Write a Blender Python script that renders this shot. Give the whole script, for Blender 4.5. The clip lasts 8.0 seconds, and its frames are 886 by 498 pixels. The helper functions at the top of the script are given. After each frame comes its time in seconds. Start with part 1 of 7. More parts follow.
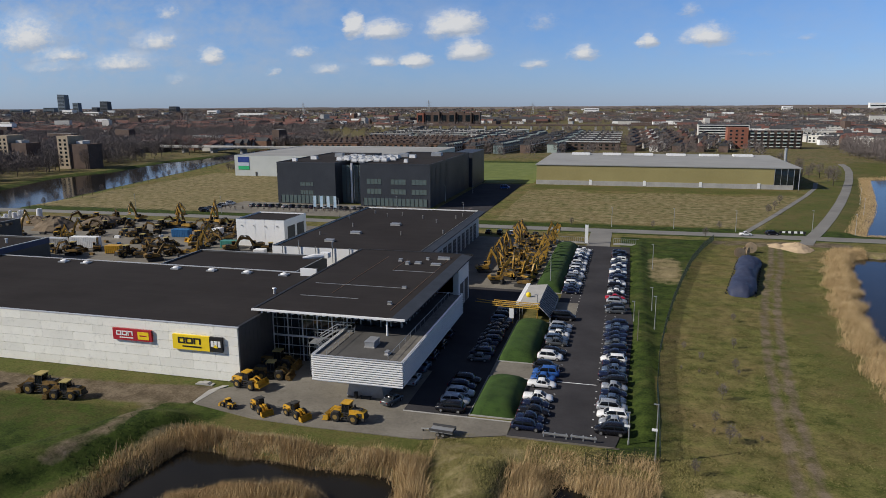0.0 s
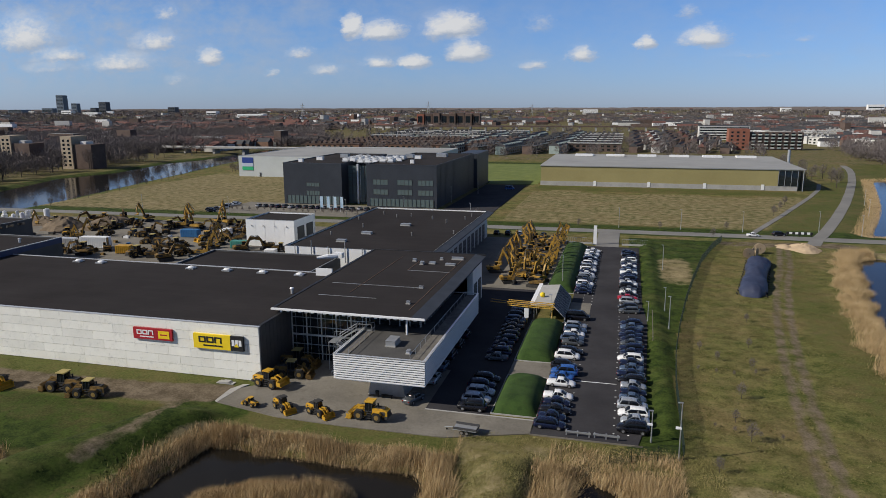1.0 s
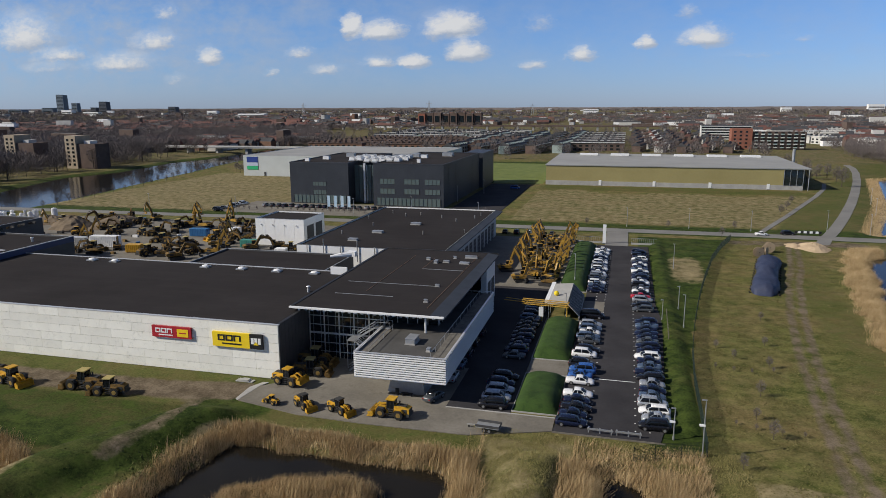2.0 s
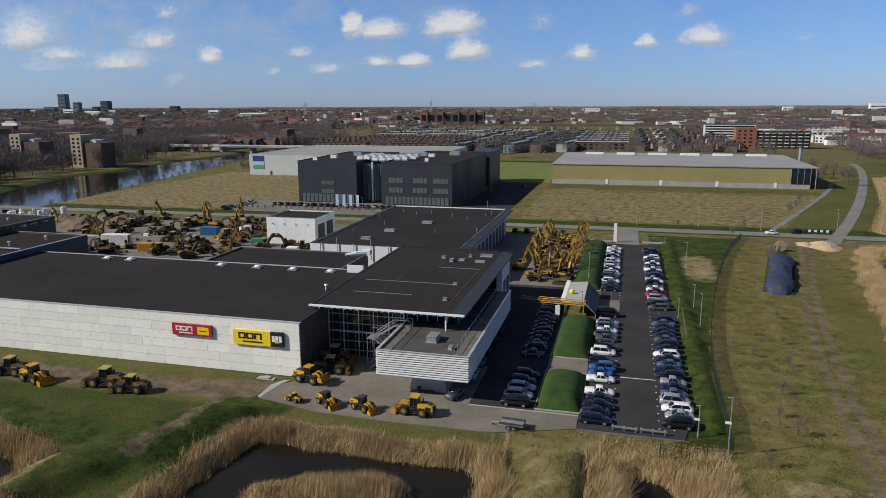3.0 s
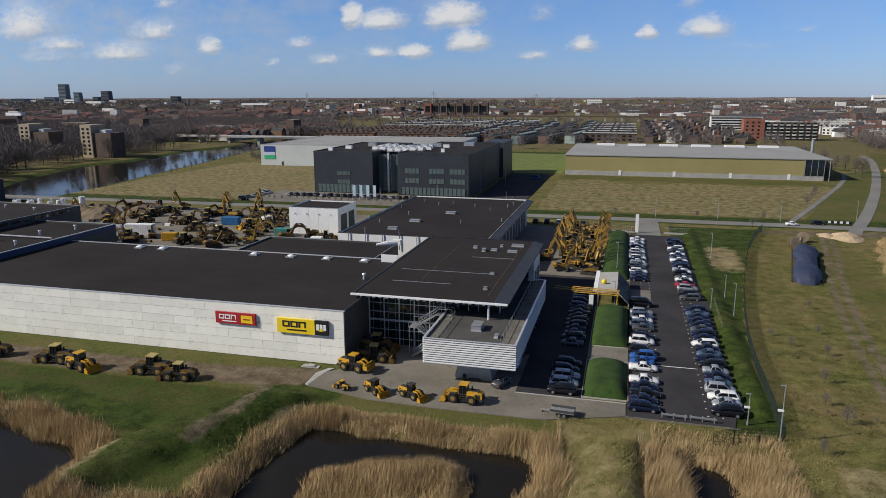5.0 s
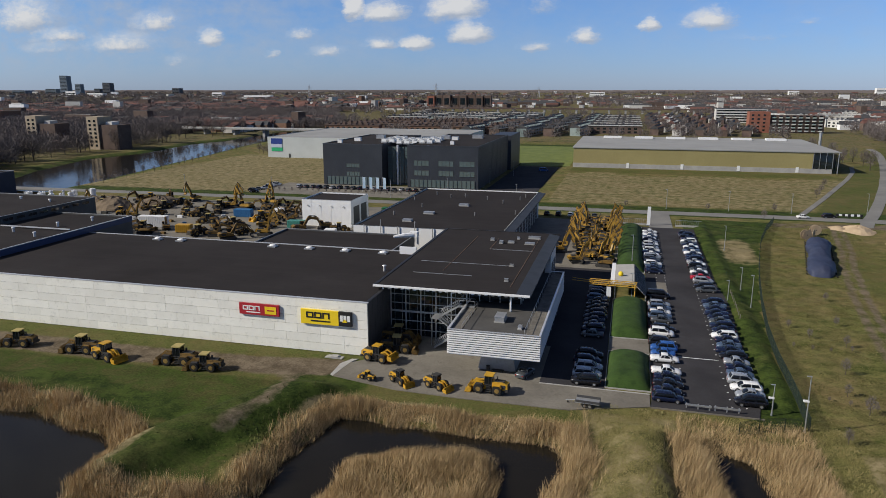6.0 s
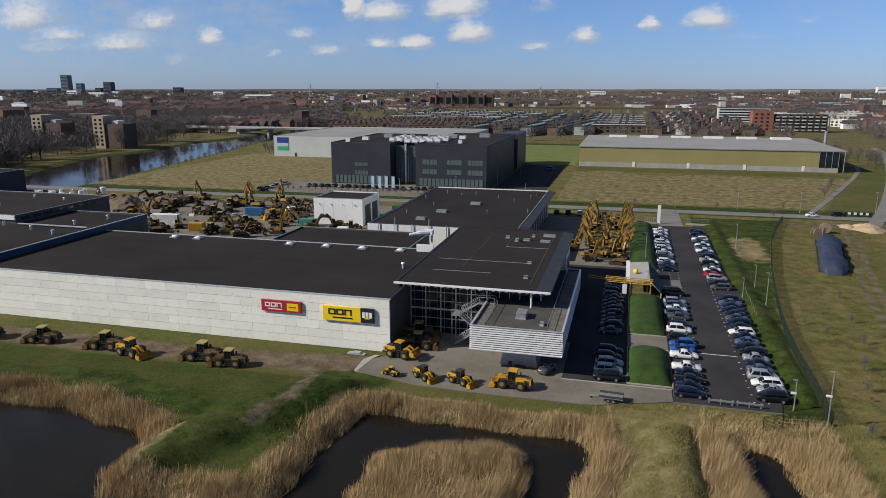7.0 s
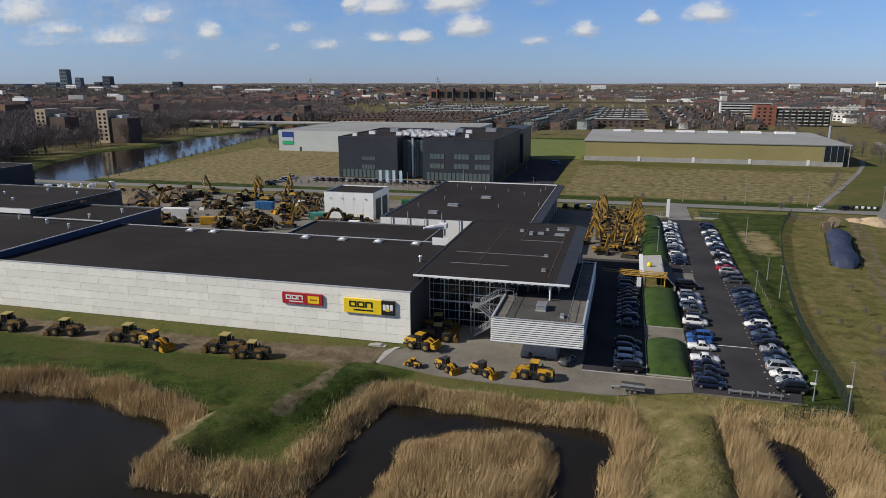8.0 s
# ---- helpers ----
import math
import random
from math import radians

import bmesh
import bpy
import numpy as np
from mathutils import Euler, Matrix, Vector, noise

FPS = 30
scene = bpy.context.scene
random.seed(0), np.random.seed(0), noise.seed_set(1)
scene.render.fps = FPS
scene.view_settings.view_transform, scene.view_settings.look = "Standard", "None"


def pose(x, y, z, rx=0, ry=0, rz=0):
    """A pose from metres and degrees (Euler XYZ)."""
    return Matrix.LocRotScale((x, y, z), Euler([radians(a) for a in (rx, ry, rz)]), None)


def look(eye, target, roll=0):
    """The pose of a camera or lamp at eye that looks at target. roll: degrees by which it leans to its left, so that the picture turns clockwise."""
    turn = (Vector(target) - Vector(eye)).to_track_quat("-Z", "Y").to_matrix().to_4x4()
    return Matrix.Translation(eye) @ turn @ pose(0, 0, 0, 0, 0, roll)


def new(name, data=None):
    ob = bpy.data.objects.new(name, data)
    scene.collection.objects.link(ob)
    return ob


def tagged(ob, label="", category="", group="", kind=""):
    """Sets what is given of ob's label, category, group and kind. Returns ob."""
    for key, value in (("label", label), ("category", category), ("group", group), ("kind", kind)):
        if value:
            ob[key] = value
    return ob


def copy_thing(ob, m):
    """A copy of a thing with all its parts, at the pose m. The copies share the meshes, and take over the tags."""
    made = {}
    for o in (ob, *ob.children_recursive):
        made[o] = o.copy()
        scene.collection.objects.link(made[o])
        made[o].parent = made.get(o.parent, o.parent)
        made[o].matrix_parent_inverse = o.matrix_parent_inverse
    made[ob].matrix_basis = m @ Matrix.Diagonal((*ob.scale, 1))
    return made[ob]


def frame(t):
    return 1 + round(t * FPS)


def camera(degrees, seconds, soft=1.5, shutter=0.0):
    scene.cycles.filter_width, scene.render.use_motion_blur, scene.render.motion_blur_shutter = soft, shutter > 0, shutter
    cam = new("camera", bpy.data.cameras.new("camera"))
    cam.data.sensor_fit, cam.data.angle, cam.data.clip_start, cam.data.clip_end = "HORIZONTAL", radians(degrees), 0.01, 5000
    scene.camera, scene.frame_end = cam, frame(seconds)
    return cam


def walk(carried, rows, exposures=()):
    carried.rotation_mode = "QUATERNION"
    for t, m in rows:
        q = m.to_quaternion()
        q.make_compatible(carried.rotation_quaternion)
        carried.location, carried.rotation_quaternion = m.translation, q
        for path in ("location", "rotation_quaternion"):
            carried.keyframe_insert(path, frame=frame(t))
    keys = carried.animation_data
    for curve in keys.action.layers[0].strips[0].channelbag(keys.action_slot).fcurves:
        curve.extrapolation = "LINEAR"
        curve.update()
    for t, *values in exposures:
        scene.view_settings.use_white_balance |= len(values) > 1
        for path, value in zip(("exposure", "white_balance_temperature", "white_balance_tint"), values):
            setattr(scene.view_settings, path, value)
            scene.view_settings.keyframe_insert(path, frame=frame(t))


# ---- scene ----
cam = camera(64.9, 8.0, soft=0.8)
PATH = [
    (0, (-1.137, -0.593, 43.556), (-1.641, 1.298, 43.144), -0.4),
    (0.5, (-2.701, -1.492, 43.568), (-3.202, 0.4, 43.157), -0.3),
    (1, (-4.269, -2.216, 43.536), (-4.768, -0.323, 43.127), -0.3),
    (2.5, (-8.626, -3.743, 43.311), (-9.124, -1.85, 42.9), -0.3),
    (3, (-10.19, -4.26, 43.257), (-10.69, -2.368, 42.845), -0.3),
    (3.5, (-11.761, -4.818, 43.189), (-12.261, -2.926, 42.777), -0.2),
    (4, (-13.412, -5.406, 43.114), (-13.913, -3.514, 42.701), -0.2),
    (4.5, (-15.099, -6.047, 43.084), (-15.598, -4.157, 42.662), -0.2),
    (6, (-20.035, -8.421, 43.185), (-20.535, -6.539, 42.728), -0.1),
    (6.5, (-21.528, -9.347, 43.165), (-22.028, -7.466, 42.707), -0.1),
    (7, (-23.121, -10.335, 43.101), (-23.621, -8.454, 42.642), -0.1),
    (7.5, (-24.649, -11.316, 43.101), (-25.147, -9.434, 42.64), -0.0),
    (8, (-26.165, -12.279, 43.088), (-26.662, -10.401, 42.614), -0.1),
]
walk(cam, [(t, look(eye, target, roll)) for t, eye, target, roll in PATH])

# ---- light ----
SUN_WAY = Vector((0.755, 0.355, -0.545)).normalized()
sun = new("sun", bpy.data.lights.new("sun", "SUN"))
sun.data.energy, sun.data.angle, sun.data.color = 5.0, radians(0.6), (1.0, 0.93, 0.82)
sun.matrix_world = look((0, 0, 300), Vector((0, 0, 300)) + SUN_WAY)
scene.view_settings.exposure = -0.04


class Nodes:
    """Short way to wire nodes."""

    def __init__(self, tree):
        self.tree = tree
        tree.nodes.clear()

    def add(self, kind, *ins, out=0, **props):
        n = self.tree.nodes.new("ShaderNode" + kind)
        for k, v in props.items():
            setattr(n, k, v)
        for k, v in enumerate(ins):
            self.put(n.inputs[k], v)
        return n.outputs[out] if len(n.outputs) else n

    def put(self, socket, v):
        if v is None:
            return
        if isinstance(v, bpy.types.NodeSocket):
            self.tree.links.new(v, socket)
        elif isinstance(v, (tuple, list)) and len(v) == 3 and socket.type == "RGBA":
            socket.default_value = (*v, 1)
        else:
            socket.default_value = v

    def math(self, op, a, b=None, clamp=False):
        n = self.tree.nodes.new("ShaderNodeMath")
        n.operation, n.use_clamp = op, clamp
        self.put(n.inputs[0], a), self.put(n.inputs[1], b)
        return n.outputs[0]

    def mix(self, f, a, b):
        n = self.tree.nodes.new("ShaderNodeMix")
        n.data_type = "RGBA"
        self.put(n.inputs["Factor"], f), self.put(n.inputs[6], a), self.put(n.inputs[7], b)
        return n.outputs[2]

    def noise(self, vec, scale, detail=3.0, rough=0.6):
        n = self.tree.nodes.new("ShaderNodeTexNoise")
        self.put(n.inputs["Vector"], vec)
        n.inputs["Scale"].default_value, n.inputs["Detail"].default_value, n.inputs["Roughness"].default_value = scale, detail, rough
        return n.outputs[0]

    def span(self, v, a, b, c=0.0, d=1.0):
        n = self.tree.nodes.new("ShaderNodeMapRange")
        for k, w in enumerate((v, a, b, c, d)):
            self.put(n.inputs[k], w)
        return n.outputs[0]


# cumulus clouds: tangent of bearing, tangent of height, half width, half height, thickness
CLOUDS = [(-0.985, 0.118, 0.075, 0.040, 1.1), (-0.915, 0.082, 0.060, 0.014, 1.0), (-0.947, 0.062, 0.060, 0.012, 0.6), (-0.733, 0.100, 0.046, 0.020, 1.0), (-0.709, 0.143, 0.022, 0.016, 0.7), (-0.639, 0.074, 0.024, 0.018, 1.2),
          (-0.800, 0.068, 0.075, 0.020, 1.0), (-0.484, 0.076, 0.026, 0.011, 0.9), (-0.401, 0.113, 0.020, 0.022, 1.5), (-0.354, 0.105, 0.042, 0.018, 1.4), (-0.247, 0.110, 0.047, 0.024, 1.4), (-0.306, 0.060, 0.030, 0.012, 1.4),
          (-0.358, 0.060, 0.030, 0.011, 1.1), (-0.226, 0.074, 0.036, 0.019, 1.5), (-0.440, 0.051, 0.033, 0.010, 0.8), (-0.535, 0.047, 0.013, 0.007, 0.8), (-0.123, 0.110, 0.030, 0.020, 0.5), (-0.065, 0.066, 0.024, 0.014, 1.2),
          (0.017, 0.079, 0.015, 0.012, 1.3), (0.093, 0.084, 0.036, 0.018, 1.3), (-0.134, 0.052, 0.028, 0.008, 0.8), (0.068, 0.117, 0.020, 0.012, 0.6), (0.207, 0.078, 0.030, 0.008, 0.4), (-0.703, 0.040, 0.021, 0.010, 0.6), (0.150, 0.060, 0.060, 0.006, 0.35)]


def sky():
    w = bpy.data.worlds.new("sky")
    scene.world = w
    w.use_nodes = True
    n = Nodes(w.node_tree)
    tex = w.node_tree.nodes.new("ShaderNodeTexSky")
    tex.sky_type, tex.sun_disc = "NISHITA", False
    tex.sun_elevation, tex.sun_rotation = radians(33), radians(245)
    tex.air_density, tex.dust_density, tex.ozone_density = 1.0, 0.1, 2.0
    way = w.node_tree.nodes.new("ShaderNodeTexCoord").outputs["Generated"]
    sep = w.node_tree.nodes.new("ShaderNodeSeparateXYZ")
    n.put(sep.inputs[0], way)
    ahead = n.math("MAXIMUM", n.math("ABSOLUTE", sep.outputs[1]), 0.02)
    u, v = n.math("DIVIDE", sep.outputs[0], ahead), n.math("DIVIDE", sep.outputs[2], ahead)
    uv = n.add("CombineXYZ", u, n.math("MULTIPLY", v, 1.7), 0.0)
    soft, puff, fine = n.noise(uv, 9.0, 4.0, 0.6), n.noise(uv, 30.0, 4.0, 0.6), n.noise(uv, 70.0, 8.0, 0.66)
    wob_u, wob_v = n.math("MULTIPLY", n.math("SUBTRACT", puff, 0.5), 0.045), n.math("MULTIPLY", n.math("SUBTRACT", puff, 0.5), 0.014)
    total, low = None, None
    for cu, cv, a, b, thick in CLOUDS:
        du = n.math("DIVIDE", n.math("SUBTRACT", n.math("ADD", u, wob_u), cu), a * 1.25)
        dv = n.math("DIVIDE", n.math("SUBTRACT", n.math("ADD", v, wob_v), cv - b * 0.35), b * 1.55)
        dv = n.math("MULTIPLY", dv, n.span(dv, -0.1, 0.1, 2.0, 1.0))
        d = n.math("SUBTRACT", 1.0, n.math("SQRT", n.math("ADD", n.math("MULTIPLY", du, du), n.math("MULTIPLY", dv, dv))))
        d = n.math("MULTIPLY", n.math("MAXIMUM", d, 0.0), thick)
        lo = n.math("MULTIPLY", d, n.span(n.math("SUBTRACT", dv, n.math("MULTIPLY", du, 0.35)), -0.35, 0.75))
        total = d if total is None else n.math("MAXIMUM", total, d)
        low = lo if low is None else n.math("MAXIMUM", low, lo)
    dens = n.math("ADD", total, n.math("MULTIPLY", n.math("SUBTRACT", fine, 0.5), 1.0))
    mask = n.math("MULTIPLY", n.span(dens, 0.05, 0.85), n.span(total, 0.0, 0.40))
    west = n.span(u, -0.1, -0.8, 0.30, 1.0)
    wisps = n.math("ADD", n.math("MULTIPLY", soft, 0.6), n.math("MULTIPLY", puff, 0.4))
    veil = n.math("MULTIPLY", n.math("MULTIPLY", n.span(wisps, 0.36, 0.64), west), n.math("MULTIPLY", n.span(v, 0.0, 0.06), 0.66))
    mask = n.math("MAXIMUM", n.math("MULTIPLY", mask, 0.92), veil)
    cloud = n.mix(n.span(n.math("ADD", low, n.math("MULTIPLY", n.math("SUBTRACT", fine, 0.5), 0.35)), 0.02, 0.42), (4.7, 5.3, 6.3), (8.4, 8.4, 8.4))
    blue = n.add("VectorMath", tex.outputs[0], n.mix(n.span(v, 0.0, 0.14), (0.50, 0.71, 1.40), (0.57, 0.83, 1.34)), operation="MULTIPLY")
    deep = n.span(n.math("DIVIDE", v, n.math("ADD", v, 1.0)), 0.12, 0.45, 1.0, 0.42)
    blue = n.add("VectorMath", blue, n.add("CombineXYZ", deep, deep, deep), operation="MULTIPLY")
    col = n.mix(mask, blue, cloud)
    bg = n.add("Background", col, 0.085)
    n.add("OutputWorld", bg)


sky()


# ---- materials ----
def surf(name, c1, c2, rough=0.85, scale=0.5, fine=8.0, bump=0.0, metal=0.0, vary=0.0, spec=0.3, amount=0.6, c3=None, relief=0.05, sheets=None):
    """A surface with two scales of mottling between c1 and c2, stains of c3, fine bump, and a change from piece to piece."""
    m = bpy.data.materials.new(name)
    m.use_nodes = True
    n = Nodes(m.node_tree)
    pos = n.tree.nodes.new("ShaderNodeNewGeometry").outputs["Position"]
    a, b = n.noise(pos, scale, 4.0), n.noise(pos, fine, 3.0)
    f = n.span(n.math("ADD", n.math("MULTIPLY", a, 0.65), n.math("MULTIPLY", b, 0.35)), 0.5 - 0.5 * amount * 0.5, 0.5 + 0.5 * amount * 0.5)
    col = n.mix(f, c1, c2)
    if c3:
        col = n.mix(n.span(n.noise(pos, scale * 2.7, 5.0, 0.7), 0.56, 0.72), col, c3)
    if sheets:
        br = n.tree.nodes.new("ShaderNodeTexBrick")
        n.put(br.inputs["Vector"], pos)
        for k, v in (("Color1", (0.93, 0.93, 0.93, 1)), ("Color2", (1.06, 1.05, 1.04, 1)), ("Mortar", (0.80, 0.80, 0.80, 1)), ("Scale", 1.0), ("Mortar Size", 0.035), ("Brick Width", sheets[0]), ("Row Height", sheets[1])):
            br.inputs[k].default_value = v
        col = n.add("VectorMath", col, br.outputs[0], operation="MULTIPLY")
    if vary:
        r = n.tree.nodes.new("ShaderNodeObjectInfo").outputs["Random"]
        hsv = n.tree.nodes.new("ShaderNodeHueSaturation")
        n.put(hsv.inputs["Value"], n.span(r, 0, 1, 1 - vary, 1 + vary)), n.put(hsv.inputs["Color"], col)
        col = hsv.outputs[0]
    sh = n.tree.nodes.new("ShaderNodeBsdfPrincipled")
    n.put(sh.inputs["Base Color"], col)
    n.put(sh.inputs["Roughness"], n.span(b, 0.3, 0.7, max(rough - 0.08, 0.02), min(rough + 0.08, 1)))
    sh.inputs["Metallic"].default_value, sh.inputs["Specular IOR Level"].default_value = metal, spec
    if bump:
        bp = n.tree.nodes.new("ShaderNodeBump")
        bp.inputs["Strength"].default_value, bp.inputs["Distance"].default_value = bump, relief
        n.put(bp.inputs["Height"], b)
        n.put(sh.inputs["Normal"], bp.outputs[0])
    n.add("OutputMaterial", sh.outputs[0])
    return m


def glass(name, tint, rough=0.06, spec=0.7):
    m = bpy.data.materials.new(name)
    m.use_nodes = True
    n = Nodes(m.node_tree)
    sh = n.tree.nodes.new("ShaderNodeBsdfPrincipled")
    n.put(sh.inputs["Base Color"], tint)
    sh.inputs["Roughness"].default_value, sh.inputs["Specular IOR Level"].default_value = rough, spec
    n.add("OutputMaterial", sh.outputs[0])
    return m


def ground_material():
    """Turf, straw and bare soil, mixed by the mesh's own zone weights and by noise."""
    m = bpy.data.materials.new("turf")
    m.use_nodes = True
    n = Nodes(m.node_tree)
    geo = n.tree.nodes.new("ShaderNodeNewGeometry").outputs["Position"]
    zone = n.tree.nodes.new("ShaderNodeAttribute")
    zone.attribute_name = "zone"
    sep = n.tree.nodes.new("ShaderNodeSeparateColor")
    n.put(sep.inputs[0], zone.outputs[0])
    big, mid, fine = n.noise(geo, 0.06, 7.0, 0.72), n.noise(geo, 0.35, 5.0, 0.65), n.noise(geo, 3.0, 4.0, 0.7)
    mott = n.math("ADD", n.math("MULTIPLY", mid, 0.6), n.math("MULTIPLY", fine, 0.4))
    green = n.mix(n.span(mott, 0.40, 0.60), (0.014, 0.026, 0.005), (0.057, 0.082, 0.016))
    olive = n.mix(n.span(mott, 0.40, 0.60), (0.050, 0.062, 0.014), (0.158, 0.152, 0.050))
    olive = n.mix(n.span(big, 0.42, 0.62), olive, n.mix(n.span(mott, 0.35, 0.65), (0.096, 0.076, 0.028), (0.222, 0.172, 0.080)))
    straw = n.mix(n.span(mott, 0.41, 0.59), (0.155, 0.124, 0.062), (0.285, 0.232, 0.130))
    dirt = n.mix(n.span(mott, 0.41, 0.59), (0.085, 0.066, 0.043), (0.18, 0.144, 0.100))
    streak = n.noise(n.add("VectorMath", geo, (0.035, 0.22, 0.2), operation="MULTIPLY"), 1.0, 5.0, 0.6)
    straw = n.mix(n.span(streak, 0.40, 0.66), straw, n.mix(n.span(mott, 0.41, 0.59), (0.120, 0.102, 0.046), (0.210, 0.180, 0.090)))
    green = n.mix(n.span(n.math("ADD", n.math("MULTIPLY", big, 0.6), n.math("MULTIPLY", streak, 0.4)), 0.50, 0.66), green, n.mix(n.span(mott, 0.40, 0.60), (0.040, 0.046, 0.012), (0.105, 0.104, 0.036)))
    jit = n.math("MULTIPLY", n.math("SUBTRACT", mid, 0.5), 0.9)
    col = n.mix(n.span(n.math("ADD", sep.outputs[1], jit), 0.35, 0.65), olive, green)
    col = n.mix(n.span(n.math("ADD", sep.outputs[2], jit), 0.35, 0.65), col, straw)
    col = n.mix(n.span(n.math("ADD", sep.outputs[0], jit), 0.35, 0.65), col, dirt)
    sh = n.tree.nodes.new("ShaderNodeBsdfPrincipled")
    n.put(sh.inputs["Base Color"], col)
    sh.inputs["Roughness"].default_value, sh.inputs["Specular IOR Level"].default_value = 0.95, 0.1
    bp = n.tree.nodes.new("ShaderNodeBump")
    bp.inputs["Strength"].default_value, bp.inputs["Distance"].default_value = 0.45, 0.2
    n.put(bp.inputs["Height"], mott)
    n.put(sh.inputs["Normal"], bp.outputs[0])
    n.add("OutputMaterial", sh.outputs[0])
    return m


def water_material():
    m = bpy.data.materials.new("water")
    m.use_nodes = True
    n = Nodes(m.node_tree)
    pos = n.tree.nodes.new("ShaderNodeNewGeometry").outputs["Position"]
    sh = n.tree.nodes.new("ShaderNodeBsdfPrincipled")
    n.put(sh.inputs["Base Color"], n.mix(n.noise(pos, 0.08, 3.0), (0.010, 0.009, 0.007), (0.020, 0.017, 0.012)))
    sh.inputs["Roughness"].default_value, sh.inputs["IOR"].default_value, sh.inputs["Specular IOR Level"].default_value = 0.08, 1.33, 0.22
    bp = n.tree.nodes.new("ShaderNodeBump")
    bp.inputs["Strength"].default_value, bp.inputs["Distance"].default_value = 0.12, 0.05
    n.put(bp.inputs["Height"], n.noise(pos, 1.6, 3.0))
    n.put(sh.inputs["Normal"], bp.outputs[0])
    n.add("OutputMaterial", sh.outputs[0])
    return m


TURF, WATER = ground_material(), water_material()
ASPHALT = surf("asphalt", (0.031, 0.030, 0.033), (0.054, 0.052, 0.056), 0.95, 0.12, 3.0, 0.2, c3=(0.038, 0.036, 0.038), spec=0.1)
ROADWAY = surf("worn_road", (0.155, 0.150, 0.142), (0.225, 0.218, 0.202), 0.9, 0.1, 2.0)
PAVING = surf("concrete_paving", (0.130, 0.118, 0.098), (0.215, 0.197, 0.165), 0.9, 0.15, 2.5, 0.2, c3=(0.110, 0.098, 0.080))
ROOFING = surf("bitumen_roofing", (0.021, 0.0185, 0.0185), (0.040, 0.036, 0.036), 0.95, 0.05, 1.2, 0.15, c3=(0.028, 0.024, 0.023), amount=0.8, spec=0.08, sheets=(9.0, 1.6))
PANEL = surf("pale_wall_panel", (0.78, 0.77, 0.705), (0.85, 0.84, 0.77), 0.7, 0.4, 3.0, 0.05, vary=0.055, c3=(0.66, 0.655, 0.60))
JOINT = surf("dark_joint", (0.30, 0.30, 0.29), (0.38, 0.38, 0.36), 0.8)
WHITE = surf("white_paint", (0.72, 0.73, 0.74), (0.82, 0.82, 0.81), 0.5, 0.3, 3.0)
LOUVRE = surf("white_louvre", (0.74, 0.75, 0.76), (0.83, 0.83, 0.83), 0.35, 0.3, 3.0)
STEEL = surf("galvanised_steel", (0.36, 0.37, 0.38), (0.48, 0.49, 0.50), 0.45, 0.8, 6.0, metal=0.6)
ALU = surf("aluminium", (0.60, 0.61, 0.62), (0.72, 0.72, 0.73), 0.4, 0.5, 4.0, metal=0.5)
DARKWALL = surf("dark_cladding", (0.028, 0.033, 0.043), (0.045, 0.051, 0.063), 0.5, 0.1, 2.0, vary=0.12)
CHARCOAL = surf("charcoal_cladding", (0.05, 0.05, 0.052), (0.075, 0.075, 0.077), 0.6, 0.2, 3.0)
GLAZING = glass("dark_glazing", (0.012, 0.018, 0.022))
PALEGLASS = glass("grey_green_glazing", (0.10, 0.135, 0.135), 0.12)
BLUE = surf("blue_fascia", (0.024, 0.038, 0.095), (0.036, 0.052, 0.12), 0.5, 0.3, 3.0)
RED = surf("red_sign", (0.36, 0.020, 0.030), (0.42, 0.03, 0.04), 0.45, 0.5, 4.0)
YELLOW = surf("yellow_sign", (0.80, 0.57, 0.02), (0.88, 0.64, 0.03), 0.45, 0.5, 4.0)
BLACK = surf("black_plastic", (0.012, 0.012, 0.013), (0.024, 0.024, 0.025), 0.55, 1.0, 6.0)
GRAVEL = surf("roof_gravel", (0.085, 0.078, 0.068), (0.19, 0.175, 0.15), 0.95, 0.8, 5.0, 0.4)
OCHRE = surf("ochre_cladding", (0.280, 0.240, 0.105), (0.330, 0.285, 0.128), 0.6, 0.06, 1.0)
GREYROOF = surf("grey_roof", (0.25, 0.25, 0.245), (0.32, 0.32, 0.31), 0.8, 0.05, 1.0)
CONCRETE = surf("concrete", (0.30, 0.295, 0.28), (0.42, 0.41, 0.39), 0.85, 0.3, 3.0, 0.1)


# ---- mesh helpers ----
def box(bm, x0, x1, y0, y1, z0, z1, mi=0, m=None):
    vs = [bm.verts.new(Vector(p) if m is None else m @ Vector(p)) for p in
          ((x0, y0, z0), (x1, y0, z0), (x1, y1, z0), (x0, y1, z0), (x0, y0, z1), (x1, y0, z1), (x1, y1, z1), (x0, y1, z1))]
    for q in ((0, 3, 2, 1), (4, 5, 6, 7), (0, 1, 5, 4), (1, 2, 6, 5), (2, 3, 7, 6), (3, 0, 4, 7)):
        bm.faces.new([vs[k] for k in q]).material_index = mi
    return vs


def prism(bm, pts, z0, z1, mi=0):
    """An upright prism on a plan outline (counter-clockwise)."""
    a, b = [bm.verts.new((x, y, z0)) for x, y in pts], [bm.verts.new((x, y, z1)) for x, y in pts]
    bm.faces.new(b).material_index = mi
    bm.faces.new(a[::-1]).material_index = mi
    for k in range(len(pts)):
        j = (k + 1) % len(pts)
        bm.faces.new((a[k], a[j], b[j], b[k])).material_index = mi


